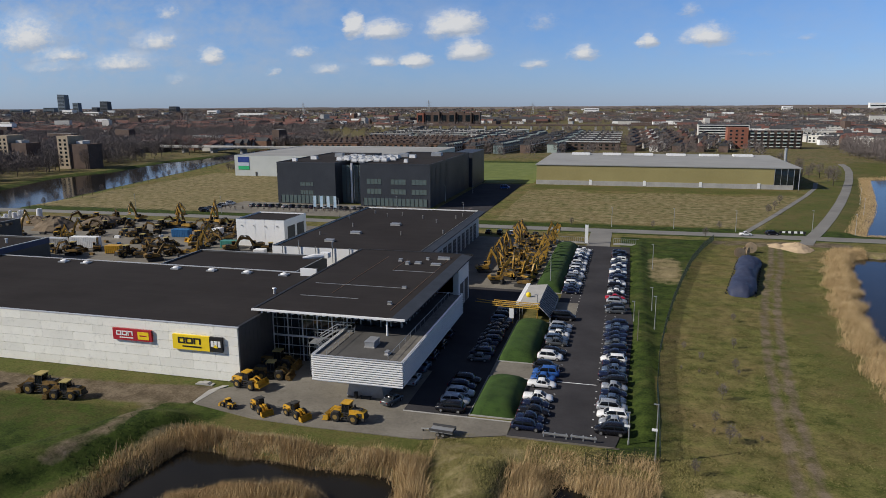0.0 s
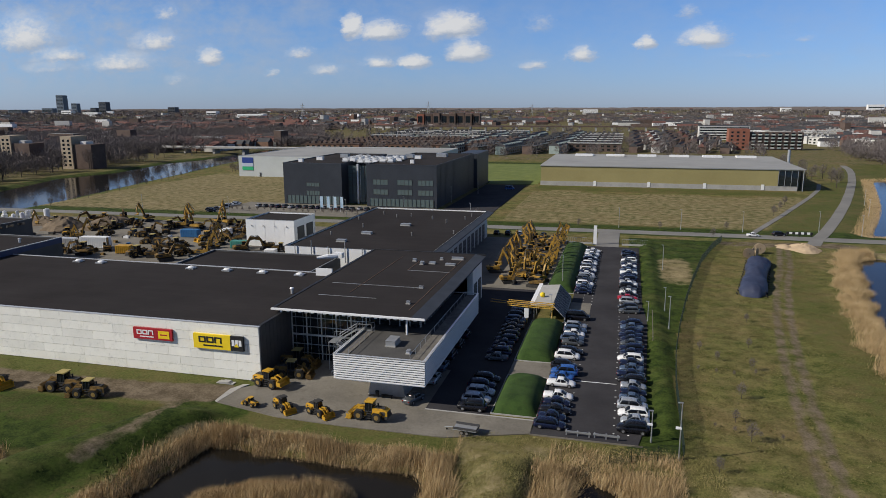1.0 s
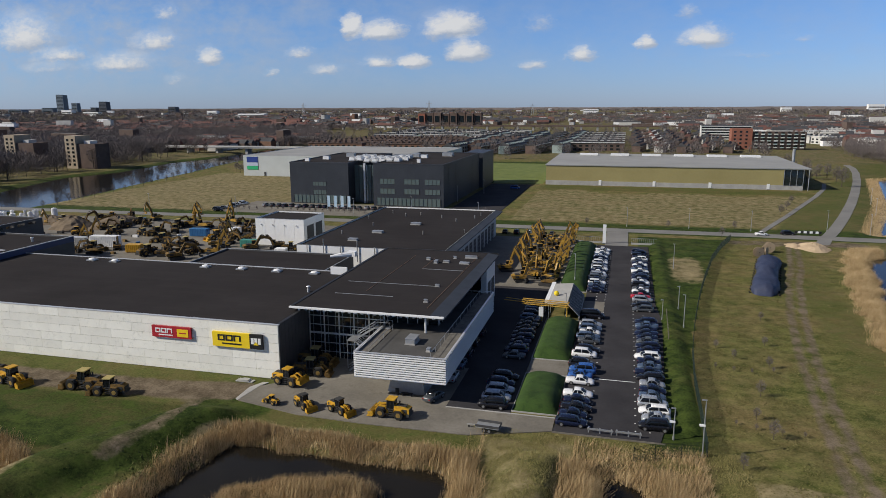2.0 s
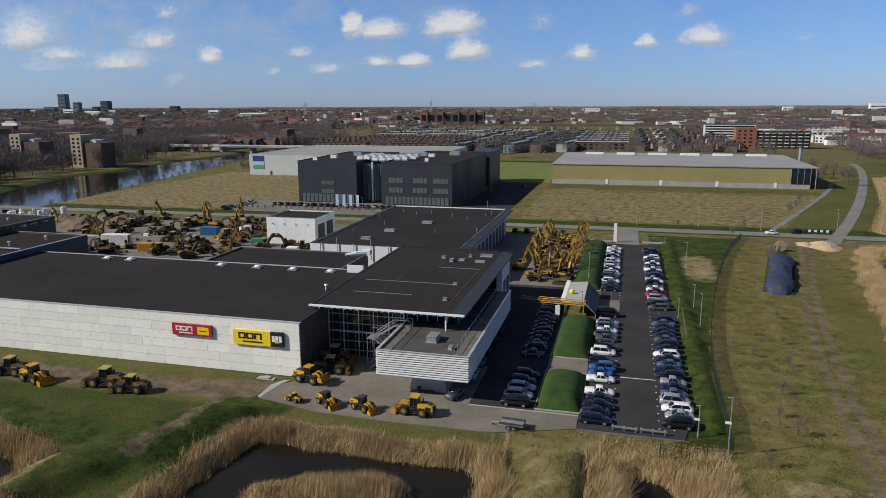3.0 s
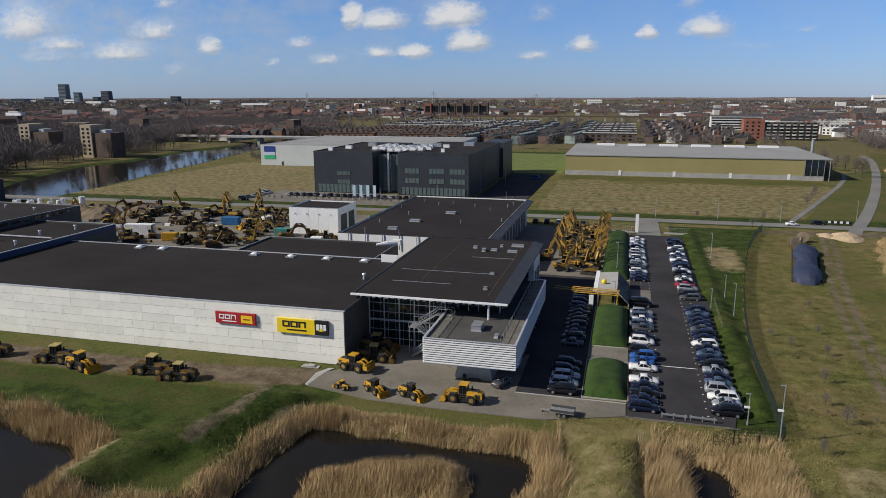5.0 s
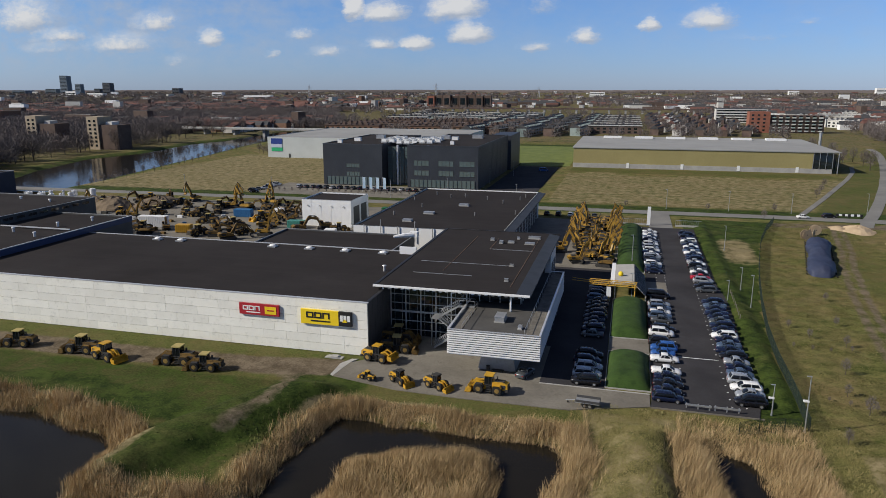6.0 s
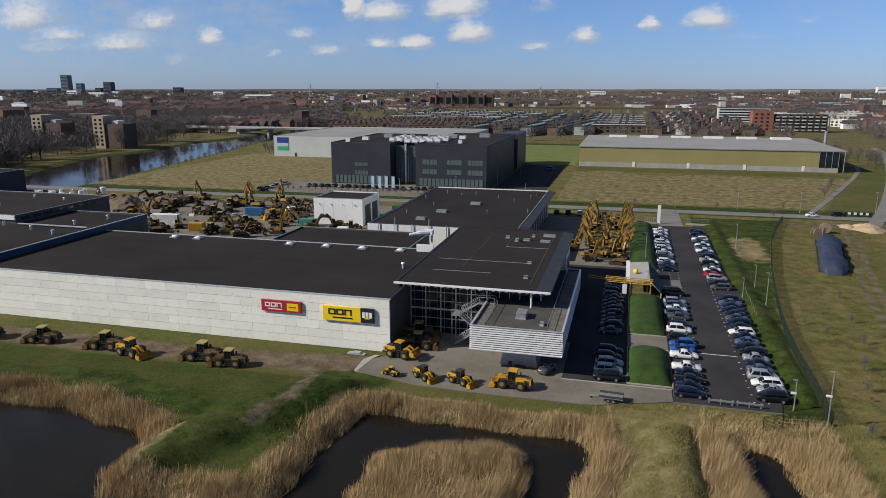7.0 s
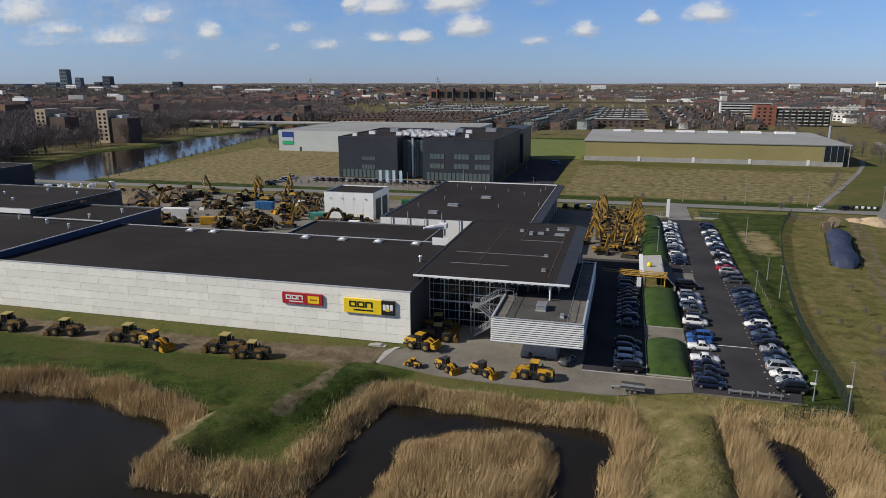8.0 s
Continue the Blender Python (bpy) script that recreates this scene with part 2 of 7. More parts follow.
def side(bm, pts, y0, y1, mi=0, m=None, taper=1.0):
    """A side outline (x, z) pushed across from y0 to y1; taper narrows its upper half."""
    zs = [z for _, z in pts]
    lo, hi = min(zs), max(zs)
    def w(y, z):
        return y * (1 + (taper - 1) * (z - lo) / (hi - lo + 1e-6))
    tr = (lambda p: m @ Vector(p)) if m is not None else Vector
    a, b = [bm.verts.new(tr((x, w(y0, z), z))) for x, z in pts], [bm.verts.new(tr((x, w(y1, z), z))) for x, z in pts]
    bm.faces.new(a).material_index = mi
    bm.faces.new(b[::-1]).material_index = mi
    for k in range(len(pts)):
        j = (k + 1) % len(pts)
        bm.faces.new((a[k], b[k], b[j], a[j])).material_index = mi


def tube(bm, a, b, r, r2=None, seg=8, mi=0):
    a, b = Vector(a), Vector(b)
    q = (b - a).to_track_quat("Z", "Y")
    r2 = r if r2 is None else r2
    rings = []
    for c, rad in ((a, r), (b, r2)):
        rings.append([bm.verts.new(c + q @ Vector((rad * math.cos(k * math.tau / seg), rad * math.sin(k * math.tau / seg), 0))) for k in range(seg)])
    for k in range(seg):
        j = (k + 1) % seg
        bm.faces.new((rings[0][k], rings[0][j], rings[1][j], rings[1][k])).material_index = mi
    bm.faces.new(rings[0][::-1]).material_index = mi
    bm.faces.new(rings[1]).material_index = mi


def to_mesh(name, bm):
    bmesh.ops.recalc_face_normals(bm, faces=bm.faces)
    me = bpy.data.meshes.new(name)
    bm.to_mesh(me)
    bm.free()
    return me


def part(name, bm, material, parent=None, label=""):
    """Links a bmesh (or a finished mesh) as one object under its thing."""
    me = bm if isinstance(bm, bpy.types.Mesh) else to_mesh(name, bm)
    mats = material if isinstance(material, (list, tuple)) else [material]
    if not me.materials:
        for mt in mats:
            me.materials.append(mt)
    ob = new(name, me)
    ob.parent = parent
    if label:
        tagged(ob, label)
    return ob


def thing(name, label, category, group="", kind="", at=(0, 0, 0), turn=0):
    ob = new(name)
    ob.empty_display_size = 0.5
    ob.matrix_basis = pose(*at, 0, 0, turn)
    return tagged(ob, label, category, group, kind)


def bm_box(*a):
    bm = bmesh.new()
    box(bm, *a)
    return bm


def bm_prism(pts, z0, z1):
    bm = bmesh.new()
    prism(bm, pts, z0, z1)
    return bm


def bm_tube(*a, **k):
    bm = bmesh.new()
    tube(bm, *a, **k)
    return bm

# ---- ground ----
LEFT_POND = [(-160, 61), (-113, 62.3), (-98, 63.8), (-90, 61.3), (-84, 60.3), (-80, 57.4), (-79.6, 53), (-80.5, 49.7), (-77.4, 46.2), (-66, 46.7), (-58.2, 48.8), (-58, 20), (-160, 20)]
MID_POND = [(-58.2, 20), (-58.2, 48.8), (-58.2, 58.8), (-57.5, 67.9), (-56.3, 72.3), (-50.5, 72.9), (-42.5, 72.4), (-35, 72), (-27, 72.2), (-25.6, 68.6), (-26.7, 57), (-26.7, 20)]
ISLAND = [(-50.5, 40), (-50.5, 50.8), (-50.5, 60.8), (-46, 65.5), (-34, 66), (-32.1, 61.7), (-32.9, 55.4), (-32.9, 40)]
RIGHT_POND = [(-8, 50), (-7.1, 62), (-8.1, 68), (-9, 74.5), (-6.8, 75.8), (-3.3, 73.8), (-2.6, 68), (-2.4, 63.4), (-2.4, 50)]
RIGHT_CANAL = [(42, 40), (44.3, 131), (47.9, 158), (57.3, 202), (62.2, 218), (75, 219), (260, 226), (260, 40)]
FAR_POND = [(76, 256), (81, 271), (91, 299), (102, 333), (113, 374), (125, 420), (131, 442), (150, 450), (300, 430), (300, 256)]
CANAL = [(-215, 60), (-262, 231), (-266, 270), (-278, 331), (-290, 400), (-303, 458), (-322, 640), (-352, 640), (-342, 510), (-350, 476), (-336, 400), (-345, 359), (-324, 296), (-300, 250), (-275, 60)]
MEADOW_FENCE = [(-4.6, 78.6), (-2.0, 80.2), (4.3, 82.2), (4.5, 93), (4.7, 105), (5.6, 120), (7.3, 136), (9.8, 155), (12.6, 173), (17.0, 198), (21.6, 217), (26.0, 231)]


def inside(poly, x, y):
    hit = np.zeros(x.shape, bool)
    for (x0, y0), (x1, y1) in zip(poly, poly[1:] + poly[:1]):
        if y0 != y1:
            hit ^= ((y0 > y) != (y1 > y)) & (x < (x1 - x0) * (y - y0) / (y1 - y0) + x0)
    return hit


def away(line, x, y):
    """Distance to a polyline."""
    best = np.full(x.shape, 1e9)
    for (x0, y0), (x1, y1) in zip(line, line[1:]):
        dx, dy = x1 - x0, y1 - y0
        t = np.clip(((x - x0) * dx + (y - y0) * dy) / (dx * dx + dy * dy), 0, 1)
        best = np.minimum(best, np.hypot(x - x0 - t * dx, y - y0 - t * dy))
    return best


def reach(poly, x, y):
    """Signed distance to an outline, negative inside."""
    d = away(poly + poly[:1], x, y)
    return np.where(inside(poly, x, y), -d, d)


def smooth(v, a, b):
    t = np.clip((v - a) / (b - a), 0, 1)
    return t * t * (3 - 2 * t)


def wave(x, y, s, seed=0.0):
    """Cheap smooth wobble."""
    return (np.sin(x / s + 1.3 * np.sin(y / s * 0.7 + seed)) + np.sin(y / s * 1.1 + 1.7 * np.sin(x / s * 0.6 + 2 * seed))) * 0.5


def shore(x, y):
    """Signed distance to open water near the camera's side, negative in the water."""
    w = wave(x, y, 2.1, 1.0) * 0.5 + wave(x, y, 0.9, 4.0) * 0.25
    mid = np.maximum(reach(MID_POND, x, y), -reach(ISLAND, x, y))
    near = np.minimum(np.minimum(reach(LEFT_POND, x, y), mid), np.minimum(reach(RIGHT_POND, x, y), reach(RIGHT_CANAL, x, y)))
    return near + w


def bank(x, y):
    return np.minimum(reach(CANAL, x, y), reach(FAR_POND, x, y))


RAMP = [(-76, 52), (-71.5, 62), (-64.5, 74), (-62, 81)]


def height(x, y):
    d = shore(x, y)
    z = -2.4 + 2.4 * smooth(d, -2.0, 2.4)
    z = np.minimum(z, -3.0 + 3.0 * smooth(bank(x, y), -6, 8))
    fade = smooth(d, 1.0, 4.0)
    off = x + 15.6
    z = z + 1.9 * np.where(off < 0, 1 - smooth(-off, 0.6, 8.0), 1 - smooth(off, 0.2, 4.0)) * fade * (1 - smooth(y, 73, 81)) * smooth(y, 28, 42)
    z = z + 2.0 * (1 - smooth(away(RAMP, x, y), 1.5, 6.0)) * fade * (1 - smooth(y, 75, 82))
    near = (1 - smooth(y, 225, 262)) * smooth(y, 10, 30)
    rough = smooth(x, 7, 10) * 0.10 + smooth(79.5 - y, 0, 3) * 0.10
    z = z + near * rough * fade * (wave(x, y, 1.7, 2.0) + wave(x, y, 0.8, 5.0) * 0.5)
    # grass banks between car park and fence
    z = z + 0.7 * (1 - smooth(np.abs(x - 3.0), 0.6, 2.2)) * smooth(y, 86, 92) * (1 - smooth(y, 215, 225))
    z = z - 0.06 * smooth(d, 0, 3)
    return z


def steps(parts):
    out = []
    for a, b, s in parts:
        out += list(np.arange(a, b, s))
    return np.array(out + [parts[-1][1]])


def build_ground():
    xs = steps([(-6000, -1500, 500), (-1500, -450, 75), (-450, -150, 6), (-150, 75, 1.0), (75, 300, 5), (300, 1500, 75), (1500, 6000, 500)])
    ys = steps([(-3000, -300, 300), (-300, 24, 27), (24, 240, 1.0), (240, 660, 6), (660, 1500, 60), (1500, 6000, 450)])
    gx, gy = np.meshgrid(xs, ys)
    x, y = gx.ravel(), gy.ravel()
    z = height(x, y)
    nx, ny = len(xs), len(ys)
    idx = np.arange(nx * ny).reshape(ny, nx)
    quads = np.stack([idx[:-1, :-1], idx[:-1, 1:], idx[1:, 1:], idx[1:, :-1]], -1).reshape(-1, 4)
    me = bpy.data.meshes.new("ground")
    me.from_pydata(np.stack([x, y, z], -1).tolist(), [], quads.tolist())
    d = shore(x, y)
    dirt = np.zeros(x.shape)
    track = away([(-150, 83.5), (-100, 83.5), (-75, 84.5), (-64, 86.5)], x, y)
    dirt = np.maximum(dirt, 1 - smooth(track, 1.5, 5.0))
    dirt = np.maximum(dirt, 0.52 * (1 - smooth(away([(-70, 83), (-66.5, 78), (-65.5, 71), (-68, 64)], x, y), 0.8, 2.6)))
    for line in ([(-68, 84), (-65.5, 74), (-68, 62)], [(18.6, 60), (19.4, 80), (20.2, 89), (21.4, 103), (23.4, 122), (27.2, 149), (32.7, 179), (36, 192), (42, 226), (47, 233)], [(21.2, 60), (21.9, 80), (22.6, 89), (23.8, 103), (25.9, 122), (29.8, 149), (35.2, 179), (38.5, 192), (44.5, 226)]):
        dirt = np.maximum(dirt, (1 - smooth(away(line, x, y), 0.3, 1.8)) * 0.62)
    dirt = np.maximum(dirt, (1 - smooth(away([(28, 228), (62, 231)], x, y), 1, 7)) * 0.8)
    dirt = np.maximum(dirt, 1 - smooth(d, 0.0, 0.7))
    lush = np.zeros(x.shape)
    fx = np.interp(y, [p[1] for p in MEADOW_FENCE], [p[0] for p in MEADOW_FENCE])
    lush = np.maximum(lush, ((x > -3) & (x < fx) & (y > 76) & (y < 232)) * 1.0)
    lush = np.maximum(lush, ((x < -24) & (y > 74) & (y < 93)) * 0.44)
    # Darker, greener belt set back from the western shore.
    lush = np.maximum(lush, (x < -60) * smooth(y, 60, 66) * smooth(d, 3.5, 5) * (1 - smooth(d, 9.5, 13)) * 0.80)
    lush = np.maximum(lush, ((x < -60) & (y < 80)) * smooth(d, 4, 6) * 0.60)
    lush = np.maximum(lush, 0.74 * (1 - smooth(away(RAMP, x, y), 5.0, 9.0)))
    lush = np.maximum(lush, 0.42 * (1 - smooth(np.abs(x - 35 - 0.04 * (y - 120)), 3, 9)) * (y < 225))
    lush = np.maximum(lush, 0.8 * ((y > 236) & (y < 255)))
    lush = np.maximum(lush, ((x > -112) & (x < -52) & (y > 372) & (y < 520)) * 1.0)
    lush = np.maximum(lush, ((x > 40 + (y - 246) * 0.35) & (x < 110 + (y - 250) * 0.45) & (y > 246) & (y < 560)) * 0.46)
    lush = np.maximum(lush, 0.7 * (1 - smooth(reach(CANAL, x, y), 5, 14)))
    straw = np.zeros(x.shape)
    straw = np.maximum(straw, smooth(x, 3, 7) * (1 - smooth(x, 12, 16)) * smooth(y, 166, 178) * (1 - smooth(y, 196, 208)) * 0.7)
    straw = np.maximum(straw, ((x > -50) & (x < 40 + (y - 246) * 0.36) & (y > 256) & (y < 350 + 6 * wave(x, y, 9.0, 2.0))) * 0.54)
    lush = np.maximum(lush, ((x > -50) & (x < 80) & (y > 352) & (y < 377)) * 0.46)
    straw = np.maximum(straw, ((x > -262) & (x < -130) & (y > 250) & (y < 400)) * 0.60)
    straw = np.maximum(straw, (1 - smooth(d, 3.2, 6.0)) * smooth(d, 0.5, 1.0) * 0.95)
    straw = np.maximum(straw, ((x > 8) & (y > 60) & (y < 78)) * 0.6)
    straw = np.maximum(straw, ((x > -25) & (x < 3) & (y < 82)) * 0.55)
    far = smooth(y, 500, 560) + smooth(-x, 340, 360)
    dirt = np.maximum(dirt, np.clip(far, 0, 1) * 0.45)
    col = me.attributes.new("zone", "FLOAT_COLOR", "POINT")
    col.data.foreach_set("color", np.stack([dirt, lush, straw, np.ones(x.shape)], -1).astype(np.float32).ravel())
    me.polygons.foreach_set("use_smooth", np.ones(len(quads), bool))
    me.materials.append(TURF)
    return tagged(new("ground", me), "rough grass, straw and mud on flat land", "ground", kind="structure")


GROUND = build_ground()


def ground_z(x, y):
    return float(height(np.array([float(x)]), np.array([float(y)]))[0])


def sheet(name, x0, x1, y0, y1, z, label):
    me = bpy.data.meshes.new(name)
    me.from_pydata([(x0, y0, z), (x1, y0, z), (x1, y1, z), (x0, y1, z)], [], [(0, 1, 2, 3)])
    me.materials.append(WATER)
    return tagged(new(name, me), label, "water", kind="structure")


sheet("water", -165, -0.5, 18, 78, -1.2, "dark still pond water between reed beds")
sheet("water", 36, 265, 35, 235, -1.2, "dark blue canal water behind a reed bank")
sheet("water", 70, 305, 250, 460, -1.2, "blue pond water beside the curved road")
sheet("water", -380, -205, 50, 650, -1.2, "grey canal water beside winter trees")


def slab(name, pts, top, mat, label, category, base=-0.4):
    return tagged(part(name, bm_prism(pts, base, top), mat), label, category, kind="structure")


def ribbon(line, half):
    """Outline of a strip along a polyline."""
    left, right = [], []
    for k, p in enumerate(line):
        a, b = Vector(line[max(k - 1, 0)]), Vector(line[min(k + 1, len(line) - 1)])
        t = (b - a).normalized()
        nrm = Vector((-t.y, t.x)) * half
        left.append((p[0] + nrm.x, p[1] + nrm.y)), right.append((p[0] - nrm.x, p[1] - nrm.y))
    return right + left[::-1]


slab("pavement", [(-61.8, 83.2), (-51, 80.8), (-41, 80.4), (-26, 80.6), (-15.2, 84.4), (-15.2, 88.6), (-31, 88.3), (-31, 104), (-59.3, 104), (-59.3, 90.5), (-61.2, 88.8)], 0.06, PAVING, "light concrete forecourt with tyre marks", "pavement")
slab("car_park", [(-15.2, 84.4), (-1.2, 84.2), (-0.2, 90), (1.2, 136), (1.2, 140), (0.4, 150), (0.4, 214), (-14.6, 214), (-14.8, 88.6)], 0.05, ASPHALT, "dark asphalt car park between grass mounds", "car park")
slab("service_road", [(-31, 88.4), (-21.6, 88.4), (-21.6, 158), (-60, 158), (-60, 104.2), (-31, 104.2)], 0.045, ASPHALT, "shaded asphalt service road beside the building", "road")
slab("machine_yard", [(-48.5, 158.1), (-21.6, 158.1), (-21.6, 222), (-48.5, 222)], 0.04, PAVING, "concrete yard under a row of excavators", "yard")
slab("footpath", [(-21.5, 104.4), (-14.9, 104.8), (-14.9, 111), (-21.5, 110.6)], 0.055, PAVING, "pale paved path between two grass mounds", "pavement")
slab("cross_road", [(-420, 231), (-250, 233.5), (-155, 236), (-50, 238), (30, 239), (78, 237.5), (400, 236), (400, 243.5), (78, 244.5), (30, 245.5), (-50, 244.5), (-155, 242.5), (-250, 240), (-420, 237)], 0.05, ROADWAY, "straight grey road across the fields", "road")
slab("entrance_drive", [(-12.5, 214), (-5.5, 214), (-5.5, 238.5), (-12.5, 238.2)], 0.045, ROADWAY, "short grey driveway to the car park", "road")
slab("curved_road", ribbon([(52.5, 230), (55.4, 239), (62, 255.6), (66.5, 268), (73.7, 288.4), (87.5, 330), (100.5, 372), (116, 425), (129.5, 476), (136.5, 508), (140, 535)], 2.0), 0.06, ROADWAY, "curved grey road past a pond", "road")
slab("field_path", ribbon([(37, 246), (53.9, 288), (78.6, 352), (90, 385), (96, 410)], 1.0), 0.045, ROADWAY, "narrow concrete path along a field", "path")
slab("storage_yard", [(-235, 168), (-88, 152), (-88, 228), (-235, 226)], 0.03, PAVING, "concrete yard crowded with machines", "yard")
slab("side_drive", [(-78, 246), (-56, 246), (-56, 372), (-78, 372)], 0.04, ASPHALT, "asphalt drive beside a dark building", "road")
slab("forecourt", [(-170, 250), (-82, 250), (-82, 281), (-170, 281)], 0.035, PAVING, "paved car park in front of a dark building", "pavement")
slab("lawn", [(-112, 388), (-79, 388), (-78, 376), (-51, 378), (-52, 505), (-118, 505)], 0.03, surf("light_lawn", (0.095, 0.125, 0.028), (0.155, 0.185, 0.050), 0.95, 0.15, 2.0, 0.4), "light green lawn behind the office", "lawn")

# ---- buildings ----
GREYFELT = surf("grey_felt", (0.060, 0.058, 0.056), (0.095, 0.092, 0.088), 0.95, 0.2, 2.5, 0.2, spec=0.1)
SHEET = surf("blue_grey_sheet", (0.034, 0.040, 0.052), (0.056, 0.064, 0.080), 0.7, 0.3, 3.0, spec=0.15)
PALEMETAL = surf("pale_metal_cladding", (0.46, 0.49, 0.48), (0.54, 0.57, 0.56), 0.6, 0.1, 2.0)
def ring(b, x0, x1, y0, y1, z0, z1, w, mat, name="coping"):
    for q in ((x0, x1, y0, y0 + w), (x0, x1, y1 - w, y1), (x0, x0 + w, y0 + w, y1 - w), (x1 - w, x1, y0 + w, y1 - w)):
        part(name, bm_box(*q, z0, z1), mat, b)


def roof_block(name, label, x0, x1, y0, y1, top, wall_mat, roof_mat=ROOFING, edge=STEEL, side_mat=None, base=-0.3, sunk=0.3, w=0.18):
    b = thing(name, label, "building")
    t = 0.3
    walls = [part("front_wall", bm_box(x0, x1, y0, y0 + t, base, top), wall_mat, b),
             part("back_wall", bm_box(x0, x1, y1 - t, y1, base, top), wall_mat, b),
             part("west_wall", bm_box(x0, x0 + t, y0 + t, y1 - t, base, top), side_mat or wall_mat, b),
             part("east_wall", bm_box(x1 - t, x1, y0 + t, y1 - t, base, top), side_mat or wall_mat, b)]
    part("roof", bm_box(x0 + t, x1 - t, y0 + t, y1 - t, top - 0.7, top - sunk), roof_mat, b)
    ring(b, x0 - 0.04, x1 + 0.04, y0 - 0.04, y1 + 0.04, top, top + 0.1, w, edge)
    return b, walls


def window(parent, x0, x1, y, z0, z1, pane, frame_mat, cols=1, rows=1, depth=0.1, axis="x"):
    """A framed window on a wall that faces -y (axis x) or +x (axis y)."""
    def at(a0, a1, off0, off1, c0, c1):
        return bm_box(a0, a1, y - off1, y - off0, c0, c1) if axis == "x" else bm_box(y + off0, y + off1, a0, a1, c0, c1)
    wdw = part("window", at(x0, x1, 0.0, 0.03, z0, z1), pane, parent)
    f = bmesh.new()
    fw = 0.08
    def bar(a0, a1, c0, c1):
        if axis == "x":
            box(f, a0, a1, y - depth, y - 0.031, c0, c1)
        else:
            box(f, y + 0.031, y + depth, a0, a1, c0, c1)
    bar(x0 - fw, x1 + fw, z1, z1 + fw), bar(x0 - fw, x1 + fw, z0 - fw, z0), bar(x0 - fw, x0, z0, z1), bar(x1, x1 + fw, z0, z1)
    for k in range(1, cols):
        c = x0 + (x1 - x0) * k / cols
        bar(c - fw / 2, c + fw / 2, z0, z1)
    for k in range(1, rows):
        c = z0 + (z1 - z0) * k / rows
        bar(x0, x1, c - fw / 2, c + fw / 2)
    part("window_frame", f, frame_mat, wdw)
    return wdw


def hall():
    h = thing("warehouse_hall", "long low hall of pale concrete panels with flat black roof", "building")
    wall = part("front_wall", bm_box(-165, -59.4, 92.15, 92.45, -0.3, 9.05), JOINT, h, "front wall clad in pale panels")
    end = part("end_wall", bm_box(-59.75, -59.4, 92.45, 124.5, -0.3, 9.05), CHARCOAL, h, "dark grey ribbed end wall")
    for k in range(26):
        part("rib", bm_box(-59.4, -59.36, 93.2 + k * 1.2, 93.25 + k * 1.2, 0, 8.9), CHARCOAL, end)
    part("back_wall", bm_box(-143.8, -59.75, 127.6, 128.0, -0.3, 9.05), CHARCOAL, h)
    bm = bmesh.new()
    prism(bm, [(-143.8, 92.46), (-59.76, 92.46), (-59.76, 124.3), (-62.5, 124.3), (-62.5, 127.6), (-143.8, 127.6)], 8.5, 9.0)
    part("roof", bm, ROOFING, h, "flat black bitumen roof with faint stains")
    part("coping", bm_box(-165, -59.25, 92.0, 92.5, 9.06, 9.16), ALU, h, "thin pale metal roof edge")
    part("coping", bm_box(-59.8, -59.25, 92.5, 124.4, 9.06, 9.16), BLACK, h, "thin black roof edge")
    part("coping", bm_box(-143.8, -62.5, 127.75, 128.02, 9.06, 9.18), ALU, h, "thin pale metal roof edge")
    for k, x in enumerate((-132, -123, -117, -94, -85.3, -77, -68.5)):
        if k:
            d = bmesh.new()
            bmesh.ops.create_uvsphere(d, u_segments=12, v_segments=8, radius=1)
            for v in d.verts:
                v.co = Vector((x + 0.8 * v.co.x, 125.3 + 0.65 * v.co.y, 9.25 + max(v.co.z, 0) * 0.35))
            sk = part("skylight", d, WHITE, h, "white dome skylight")
            part("kerb", bm_box(x - 0.95, x + 0.95, 124.5, 126.1, 9.0, 9.27), STEEL, sk)
    return h, wall


HALL, HALL_WALL = hall()


def hall_panels():
    rng = random.Random(4)
    rows, hgt = 6, 9.05 / 6
    cache = {}
    for r in range(rows):
        x, z0 = -59.4, 9.05 - (r + 1) * hgt
        first = True
        while x > -160:
            w = rng.choice((4.2, 4.2, 6.3, 8.4)) if not first else rng.choice((4.2, 6.3, 2.1))
            first = False
            key = round(w, 1)
            if key not in cache:
                cache[key] = to_mesh("panel", bm_box(-w + 0.03, -0.0, -0.10, 0.0, 0.02, hgt - 0.03))
                cache[key].materials.append(PANEL)
            p = part("panel", cache[key], PANEL, HALL_WALL)
            p.location = (x, 92.148 - rng.uniform(0, 0.012), z0)
            x -= w


def stroke_word(parent, mat, x, z, y, s, name="lettering"):
    """A plain mark of rounded bars in place of a brand word."""
    bm = bmesh.new()
    for a in range(3):
        x0 = x + a * 1.12 * s
        box(bm, x0, x0 + s, y - 0.05, y, z + 0.62 * s, z + 0.80 * s)
        box(bm, x0, x0 + 0.2 * s, y - 0.05, y, z, z + 0.62 * s)
        box(bm, x0 + 0.8 * s, x0 + s, y - 0.05, y, z, z + 0.62 * s)
        if a < 2:
            box(bm, x0 + 0.2 * s, x0 + 0.8 * s, y - 0.05, y, z, z + 0.18 * s)
    box(bm, x + 0.6 * s, x + 3.3 * s, y - 0.05, y, z - 0.45 * s, z - 0.28 * s)
    return part(name, bm, mat, parent)


